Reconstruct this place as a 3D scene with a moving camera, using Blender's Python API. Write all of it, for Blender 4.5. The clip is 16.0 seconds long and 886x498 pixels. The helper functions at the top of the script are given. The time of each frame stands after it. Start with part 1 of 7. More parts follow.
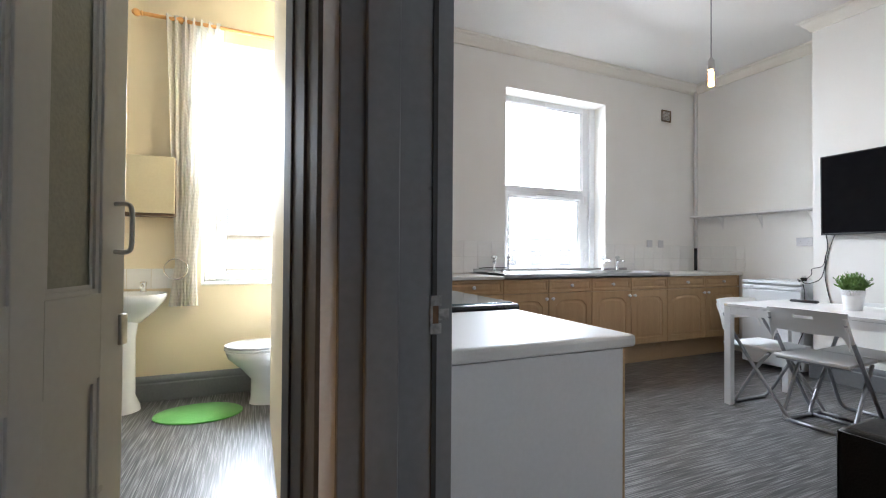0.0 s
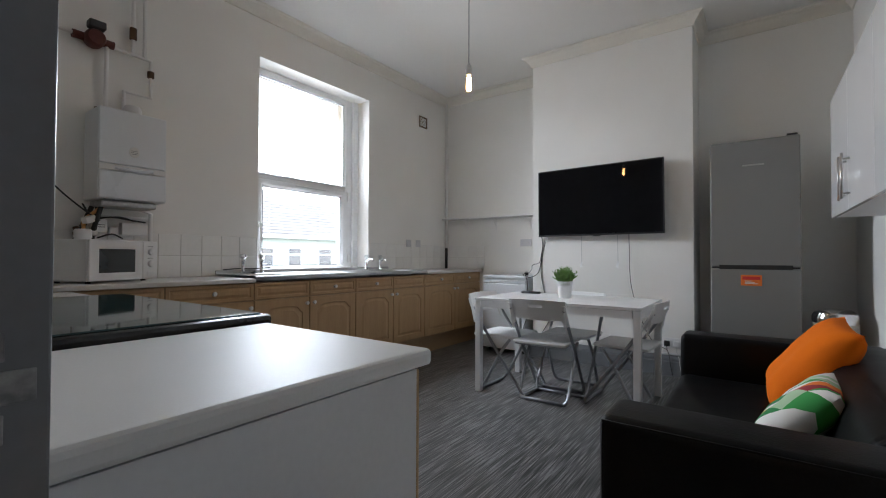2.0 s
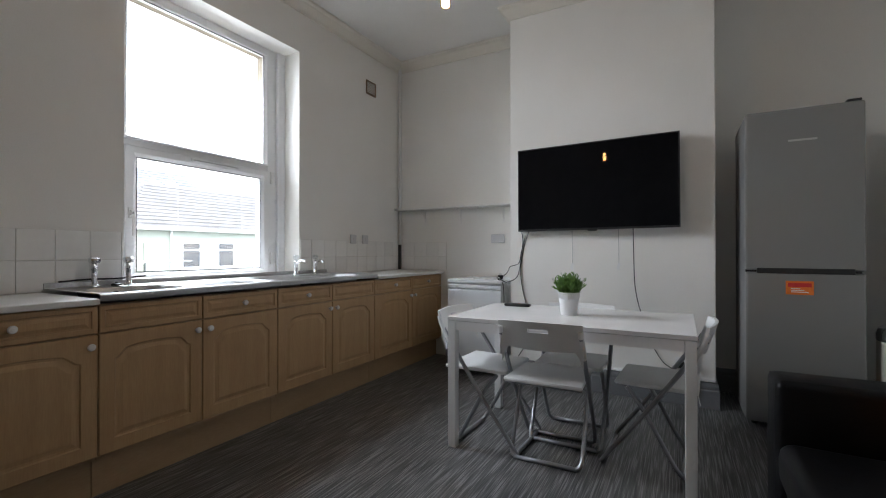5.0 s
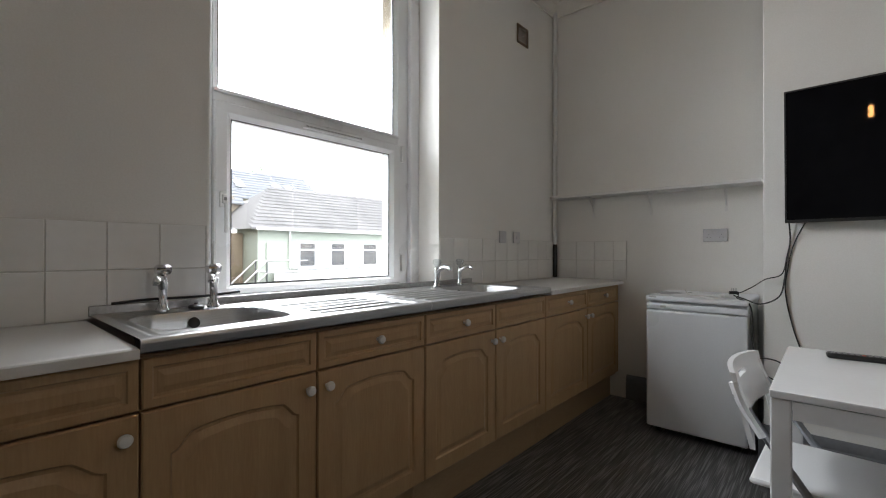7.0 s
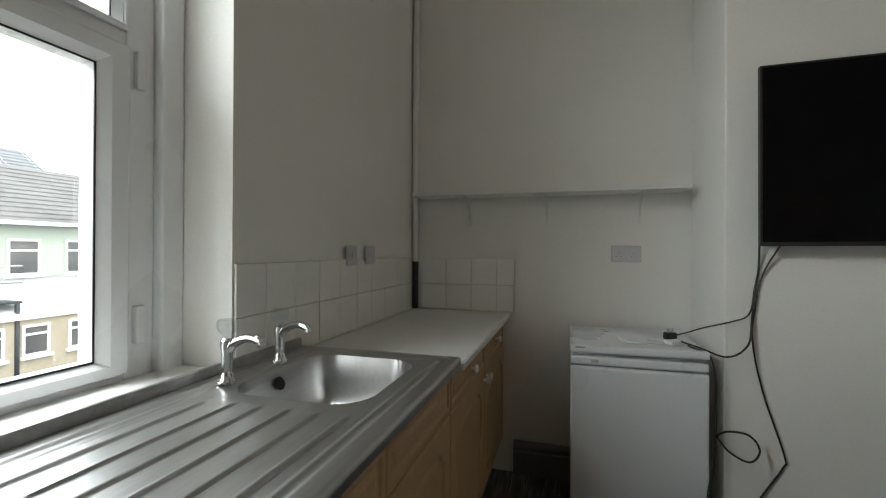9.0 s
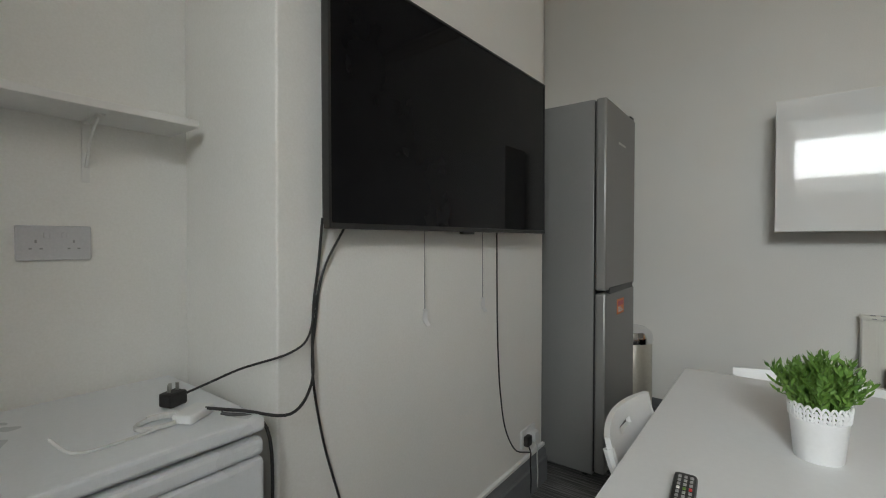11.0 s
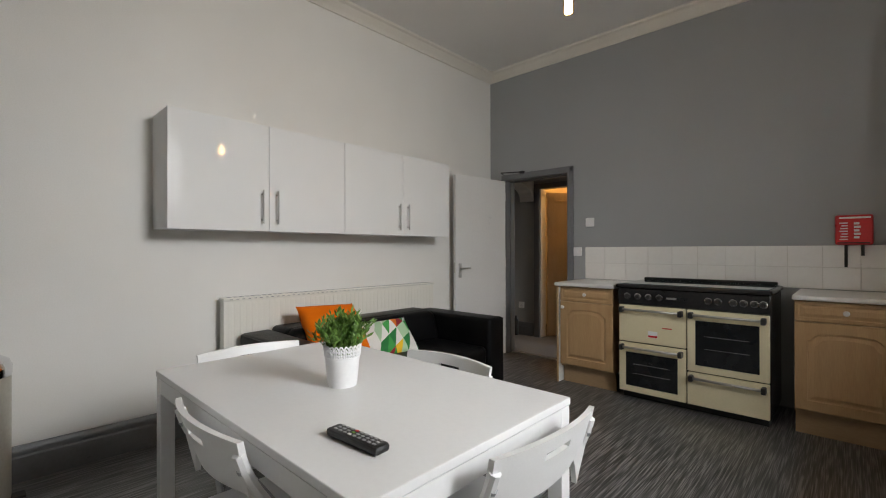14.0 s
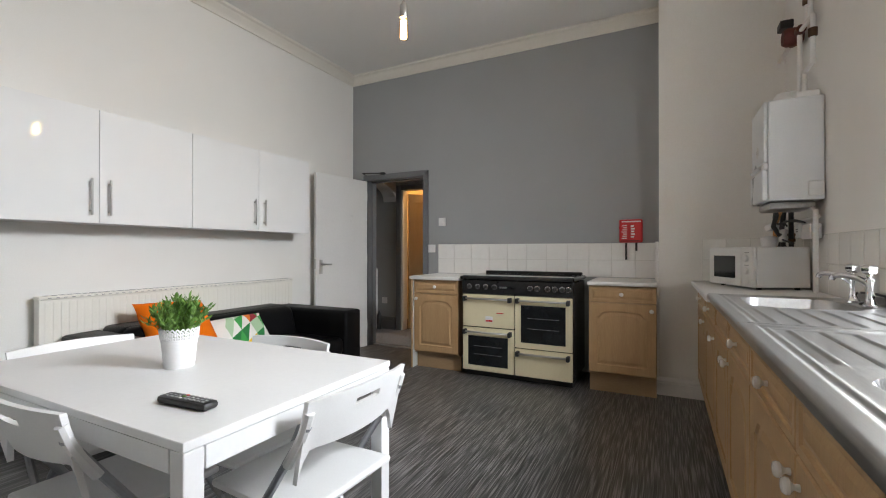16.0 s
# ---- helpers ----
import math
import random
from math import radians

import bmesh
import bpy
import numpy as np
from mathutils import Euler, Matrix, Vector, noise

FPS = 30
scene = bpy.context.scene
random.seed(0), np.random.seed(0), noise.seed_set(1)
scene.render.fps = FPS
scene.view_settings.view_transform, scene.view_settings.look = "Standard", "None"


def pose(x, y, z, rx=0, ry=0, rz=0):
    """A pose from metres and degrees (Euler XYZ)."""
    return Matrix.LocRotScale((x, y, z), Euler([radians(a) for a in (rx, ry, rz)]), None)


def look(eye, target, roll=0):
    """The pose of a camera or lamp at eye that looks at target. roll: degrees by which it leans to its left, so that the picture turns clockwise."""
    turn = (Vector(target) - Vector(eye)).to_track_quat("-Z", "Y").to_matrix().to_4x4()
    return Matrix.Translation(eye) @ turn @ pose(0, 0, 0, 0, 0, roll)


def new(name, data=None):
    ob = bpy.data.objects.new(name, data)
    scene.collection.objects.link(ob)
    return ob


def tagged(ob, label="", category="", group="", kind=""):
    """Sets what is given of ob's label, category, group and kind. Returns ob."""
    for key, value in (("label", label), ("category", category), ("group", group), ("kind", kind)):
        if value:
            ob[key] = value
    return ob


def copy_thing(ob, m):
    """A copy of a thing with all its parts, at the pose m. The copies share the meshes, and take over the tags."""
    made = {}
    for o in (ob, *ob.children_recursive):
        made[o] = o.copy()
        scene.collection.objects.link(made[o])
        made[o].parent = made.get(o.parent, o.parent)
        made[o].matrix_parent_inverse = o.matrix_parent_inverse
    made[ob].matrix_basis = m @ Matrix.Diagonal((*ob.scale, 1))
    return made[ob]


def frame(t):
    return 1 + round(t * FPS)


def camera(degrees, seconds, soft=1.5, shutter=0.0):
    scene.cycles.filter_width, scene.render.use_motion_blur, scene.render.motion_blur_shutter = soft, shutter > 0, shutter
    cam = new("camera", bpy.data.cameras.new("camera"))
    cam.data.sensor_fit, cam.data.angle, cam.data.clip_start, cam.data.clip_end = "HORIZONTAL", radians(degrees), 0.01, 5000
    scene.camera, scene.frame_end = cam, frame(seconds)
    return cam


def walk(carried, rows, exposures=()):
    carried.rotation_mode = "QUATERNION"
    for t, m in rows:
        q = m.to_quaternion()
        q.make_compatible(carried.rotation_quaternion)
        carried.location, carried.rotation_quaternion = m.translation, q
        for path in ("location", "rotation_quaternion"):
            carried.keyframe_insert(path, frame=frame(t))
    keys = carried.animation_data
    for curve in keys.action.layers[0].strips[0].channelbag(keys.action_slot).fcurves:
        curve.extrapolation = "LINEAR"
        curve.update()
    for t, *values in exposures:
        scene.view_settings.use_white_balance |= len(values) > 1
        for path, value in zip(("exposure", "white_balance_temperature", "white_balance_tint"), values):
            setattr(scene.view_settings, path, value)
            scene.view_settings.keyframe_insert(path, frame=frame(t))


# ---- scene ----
cam = camera(90.9, 16.0, soft=1.1)
PATH = [
    (0, (3.843, -0.268, 1.099), (2.008, 0.527, 1.124), 0.4),
    (0.5, (3.755, -0.198, 1.09), (2.05, 0.847, 1.119), 0.4),
    (1, (3.703, -0.143, 1.07), (2.165, 1.135, 1.103), 0.3),
    (1.5, (3.628, -0.098, 1.078), (2.267, 1.367, 1.11), 0.2),
    (2, (3.528, -0.045, 1.074), (2.359, 1.577, 1.111), 0.2),
    (2.5, (3.489, 0.019, 1.072), (2.45, 1.728, 1.108), 0.1),
    (3, (3.426, 0.16, 1.067), (2.453, 1.907, 1.114), 0.1),
    (3.2, (3.395, 0.217, 1.068), (2.437, 1.973, 1.110), 0.2),
    (4.25, (3.13, 0.665, 1.108), (2.18, 2.425, 1.122), 0.05),
    (5.3, (2.759, 0.855, 1.134), (1.776, 2.597, 1.141), -0.1),
    (5.5, (2.695, 0.968, 1.141), (1.645, 2.67, 1.147), 0.0),
    (6, (2.448, 1.138, 1.135), (1.23, 2.725, 1.145), 0.1),
    (6.5, (2.143, 1.281, 1.129), (0.826, 2.786, 1.145), 0.2),
    (7, (1.801, 1.425, 1.142), (0.476, 2.922, 1.151), 0.1),
    (7.5, (1.544, 1.613, 1.171), (0.203, 3.097, 1.178), 0.1),
    (8, (1.257, 1.817, 1.208), (-0.035, 3.343, 1.204), 0.1),
    (8.5, (1.054, 2.084, 1.243), (0.028, 3.8, 1.243), 0.3),
    (9, (0.916, 2.396, 1.271), (0.364, 4.318, 1.275), 0.3),
    (9.5, (0.844, 2.675, 1.285), (0.808, 4.674, 1.3), 0.4),
    (10, (0.772, 2.937, 1.294), (1.455, 4.817, 1.296), 0.3),
    (10.2, (0.784, 3.049, 1.293), (1.708, 4.823, 1.28), 0.2),
    (12.5, (1.16, 3.992, 1.183), (3.152, 3.809, 1.199), -0.2),
    (13, (1.157, 4.091, 1.185), (3.029, 3.387, 1.206), -0.1),
    (13.5, (1.105, 4.147, 1.208), (2.761, 3.025, 1.225), -0.3),
    (14, (1.059, 4.18, 1.188), (2.427, 2.722, 1.194), -0.1),
    (14.5, (1.006, 4.238, 1.167), (2.184, 2.622, 1.174), -0.1),
    (15, (0.926, 4.278, 1.159), (2.012, 2.599, 1.166), -0.0),
    (15.5, (0.85, 4.295, 1.156), (1.86, 2.568, 1.16), 0.0),
    (16, (0.789, 4.296, 1.147), (1.691, 2.511, 1.155), -0.0),
]
EXPOSURES = [(0, 1.12, 5950, 10), (0.5, 0.92, 5950, 10), (1.0, 0.78, 6000, 10), (1.5, 0.5, 6000, 10), (2.5, 0.25, 6050, 10), (3.2, 0.18, 6100, 10), (5.5, 0.1, 6150, 10), (7, -0.18, 6400, 10),
             (8, -0.3, 6450, 7), (9, -0.5, 6550, 3), (10.2, -0.27, 6650, 3), (12.5, -0.22, 6600, 10), (14, 0.28, 6750, 10), (16, 0.8, 6450, 10)]
walk(cam, [(t, look(eye, target, roll)) for t, eye, target, roll in PATH],
     EXPOSURES)


# ---- world, sun, sky light ----
world = bpy.data.worlds.new("sky")
scene.world = world
world.use_nodes = True
wn = world.node_tree.nodes
sky = wn.new("ShaderNodeTexSky")
sky.sky_type = "NISHITA"
sky.sun_disc = False
sky.sun_elevation = radians(48)
sky.sun_rotation = radians(120)
sky.air_density, sky.dust_density = 1.0, 6.0
soft = wn.new("ShaderNodeMix")
soft.data_type = "RGBA"
soft.inputs[0].default_value = 0.75
soft.inputs[7].default_value = (52.0, 54.0, 56.5, 1)
world.node_tree.links.new(sky.outputs[0], soft.inputs[6])
world.node_tree.links.new(soft.outputs[2], wn["Background"].inputs[0])
wn["Background"].inputs[1].default_value = 0.15

sun = new("sun", bpy.data.lights.new("sun", "SUN"))
sun.data.energy, sun.data.angle, sun.data.color = 1.0, radians(25), (1.0, 0.97, 0.92)
sun.matrix_world = look((16, -9, 20), (0, 0, 0))


def sky_lamp(y, z, w, h, watts, back, drop):
    lamp = new("window_daylight", bpy.data.lights.new("window_daylight", "AREA"))
    lamp.data.shape, lamp.data.size, lamp.data.size_y = "RECTANGLE", w, h
    lamp.data.energy, lamp.data.color = watts, (0.91, 0.955, 1.0)
    lamp.matrix_world = look((-back, y, z), (1 - back, y, z - drop))
    return lamp


sky_lamp(2.755, 2.4, 0.95, 0.85, 106, 0.95, 1.75)
sky_lamp(-0.28, 2.1, 0.85, 1.1, 118, 0.66, 0.75)


# ---- materials ----
def node_mat(name):
    m = bpy.data.materials.new(name)
    m.use_nodes = True
    return m, m.node_tree.nodes, m.node_tree.links, m.node_tree.nodes["Principled BSDF"]


def surface(name, a, b, rough=0.6, metal=0.0, fine=40.0, coarse=2.0, bump=0.1, dist=0.002, spread=0.12,
            stretch=(1, 1, 1), coat=0.0, sheen=0.0, piece=0.0, spec=0.5):
    """Two colours mixed by coarse and fine noise, with uneven gloss and a fine relief."""
    m, n, l, p = node_mat(name)
    tc = n.new("ShaderNodeTexCoord")
    mp = n.new("ShaderNodeMapping")
    mp.inputs["Scale"].default_value = stretch
    l.new(tc.outputs["Object"], mp.inputs[0])
    n1, n2 = n.new("ShaderNodeTexNoise"), n.new("ShaderNodeTexNoise")
    n1.inputs["Scale"].default_value, n1.inputs["Detail"].default_value = coarse, 4
    n2.inputs["Scale"].default_value, n2.inputs["Detail"].default_value = fine, 3
    l.new(mp.outputs[0], n1.inputs[0])
    l.new(mp.outputs[0], n2.inputs[0])
    mid = n.new("ShaderNodeMath")
    mid.operation = "ADD"
    l.new(n1.outputs[0], mid.inputs[0])
    l.new(n2.outputs[0], mid.inputs[1])
    ramp = n.new("ShaderNodeMapRange")
    ramp.inputs[1].default_value, ramp.inputs[2].default_value = 0.7, 1.3
    l.new(mid.outputs[0], ramp.inputs[0])
    mix = n.new("ShaderNodeMix")
    mix.data_type = "RGBA"
    mix.inputs[6].default_value, mix.inputs[7].default_value = (*a, 1), (*b, 1)
    l.new(ramp.outputs[0], mix.inputs[0])
    colour = mix.outputs[2]
    if piece:
        info = n.new("ShaderNodeObjectInfo")
        hsv = n.new("ShaderNodeHueSaturation")
        mr = n.new("ShaderNodeMapRange")
        mr.inputs[3].default_value, mr.inputs[4].default_value = 1 - piece, 1 + piece
        l.new(info.outputs["Random"], mr.inputs[0])
        l.new(mr.outputs[0], hsv.inputs["Value"])
        l.new(colour, hsv.inputs["Color"])
        colour = hsv.outputs[0]
    l.new(colour, p.inputs["Base Color"])
    rr = n.new("ShaderNodeMapRange")
    rr.inputs[3].default_value, rr.inputs[4].default_value = max(0.02, rough - spread), min(1, rough + spread)
    l.new(n1.outputs[0], rr.inputs[0])
    l.new(rr.outputs[0], p.inputs["Roughness"])
    p.inputs["Metallic"].default_value = metal
    p.inputs["Specular IOR Level"].default_value = spec
    p.inputs["Coat Weight"].default_value = coat
    p.inputs["Sheen Weight"].default_value = sheen
    if bump:
        bp = n.new("ShaderNodeBump")
        bp.inputs["Strength"].default_value, bp.inputs["Distance"].default_value = bump, dist
        l.new(n2.outputs[0], bp.inputs["Height"])
        l.new(bp.outputs[0], p.inputs["Normal"])
    return m


def streak_floor(name, turned=False):
    """Sheet vinyl with thin grey streaks that run along y, or along x when turned."""
    m, n, l, p = node_mat(name)
    tc = n.new("ShaderNodeTexCoord")
    outs = []
    for sx, sy, off in ((210, 5.0, 0), (105, 3.2, 7), (260, 6, 3)):
        mp = n.new("ShaderNodeMapping")
        mp.inputs["Scale"].default_value, mp.inputs["Location"].default_value = (sy, sx, 1) if turned else (sx, sy, 1), (off, off, 0)
        tx = n.new("ShaderNodeTexNoise")
        tx.inputs["Scale"].default_value, tx.inputs["Detail"].default_value = 1.0, 1.0
        l.new(tc.outputs["Object"], mp.inputs[0])
        l.new(mp.outputs[0], tx.inputs[0])
        outs.append(tx.outputs[0])
    add = n.new("ShaderNodeMath")
    add.operation = "MULTIPLY_ADD"
    add.inputs[1].default_value = 0.5
    l.new(outs[1], add.inputs[0])
    half = n.new("ShaderNodeMath")
    half.operation = "MULTIPLY"
    half.inputs[1].default_value = 0.5
    l.new(outs[0], half.inputs[0])
    l.new(half.outputs[0], add.inputs[2])
    r = n.new("ShaderNodeValToRGB")
    e = r.color_ramp.elements
    e[0].position, e[0].color = 0.36, (0.018, 0.018, 0.020, 1)
    e[1].position, e[1].color = 0.66, (0.27, 0.265, 0.265, 1)
    for pos, c in ((0.45, 0.055), (0.50, 0.095), (0.545, 0.14), (0.58, 0.23)):
        k = e.new(pos)
        k.color = (c, c * 0.985, c * 0.98, 1)
    l.new(add.outputs[0], r.inputs[0])
    l.new(r.outputs[0], p.inputs["Base Color"])
    rr = n.new("ShaderNodeMapRange")
    rr.inputs[3].default_value, rr.inputs[4].default_value = 0.26, 0.40
    p.inputs["Specular IOR Level"].default_value = 0.75
    l.new(outs[2], rr.inputs[0])
    l.new(rr.outputs[0], p.inputs["Roughness"])
    bp = n.new("ShaderNodeBump")
    bp.inputs["Strength"].default_value, bp.inputs["Distance"].default_value = 0.25, 0.001
    l.new(outs[2], bp.inputs["Height"])
    l.new(bp.outputs[0], p.inputs["Normal"])
    return m


def glow(name, colour, strength):
    m, n, l, p = node_mat(name)
    p.inputs["Base Color"].default_value = (*colour, 1)
    p.inputs["Emission Color"].default_value = (*colour, 1)
    p.inputs["Emission Strength"].default_value = strength
    return m


def clear_glass(name, tint=(1, 1, 1), gloss=0.02, ior=1.5):
    m, n, l, p = node_mat(name)
    n.remove(p)
    tr, gl, mx, fr = (n.new(k) for k in ("ShaderNodeBsdfTransparent", "ShaderNodeBsdfGlossy", "ShaderNodeMixShader", "ShaderNodeLayerWeight"))
    pw, ad = n.new("ShaderNodeMath"), n.new("ShaderNodeMath")
    pw.operation, ad.operation = "POWER", "MULTIPLY_ADD"
    pw.inputs[1].default_value, ad.inputs[1].default_value, ad.inputs[2].default_value = 4.0, 0.5, (ior - 1) ** 2 / (ior + 1) ** 2
    tr.inputs[0].default_value = (*tint, 1)
    gl.inputs["Roughness"].default_value = gloss
    fr.inputs[0].default_value = 0.5
    l.new(fr.outputs["Facing"], pw.inputs[0])
    l.new(pw.outputs[0], ad.inputs[0])
    l.new(ad.outputs[0], mx.inputs[0])
    l.new(tr.outputs[0], mx.inputs[1])
    l.new(gl.outputs[0], mx.inputs[2])
    l.new(mx.outputs[0], n["Material Output"].inputs[0])
    return m


def sheer(name, colour):
    m, n, l, p = node_mat(name)
    n.remove(p)
    tr, tl, df, m1, m2 = (n.new(k) for k in ("ShaderNodeBsdfTransparent", "ShaderNodeBsdfTranslucent", "ShaderNodeBsdfDiffuse",
                                              "ShaderNodeMixShader", "ShaderNodeMixShader"))
    tl.inputs[0].default_value = df.inputs[0].default_value = (*colour, 1)
    wv, tc = n.new("ShaderNodeTexWave"), n.new("ShaderNodeTexCoord")
    wv.bands_direction = "Z"
    wv.inputs["Scale"].default_value, wv.inputs["Distortion"].default_value = 12, 0.6
    l.new(tc.outputs["Object"], wv.inputs[0])
    mr = n.new("ShaderNodeMapRange")
    mr.inputs[3].default_value, mr.inputs[4].default_value = 0.10, 0.16
    l.new(wv.outputs[1], mr.inputs[0])
    m1.inputs[0].default_value = 0.58
    l.new(tl.outputs[0], m1.inputs[1])
    l.new(df.outputs[0], m1.inputs[2])
    l.new(mr.outputs[0], m2.inputs[0])
    l.new(m1.outputs[0], m2.inputs[1])
    l.new(tr.outputs[0], m2.inputs[2])
    l.new(m2.outputs[0], n["Material Output"].inputs[0])
    return m


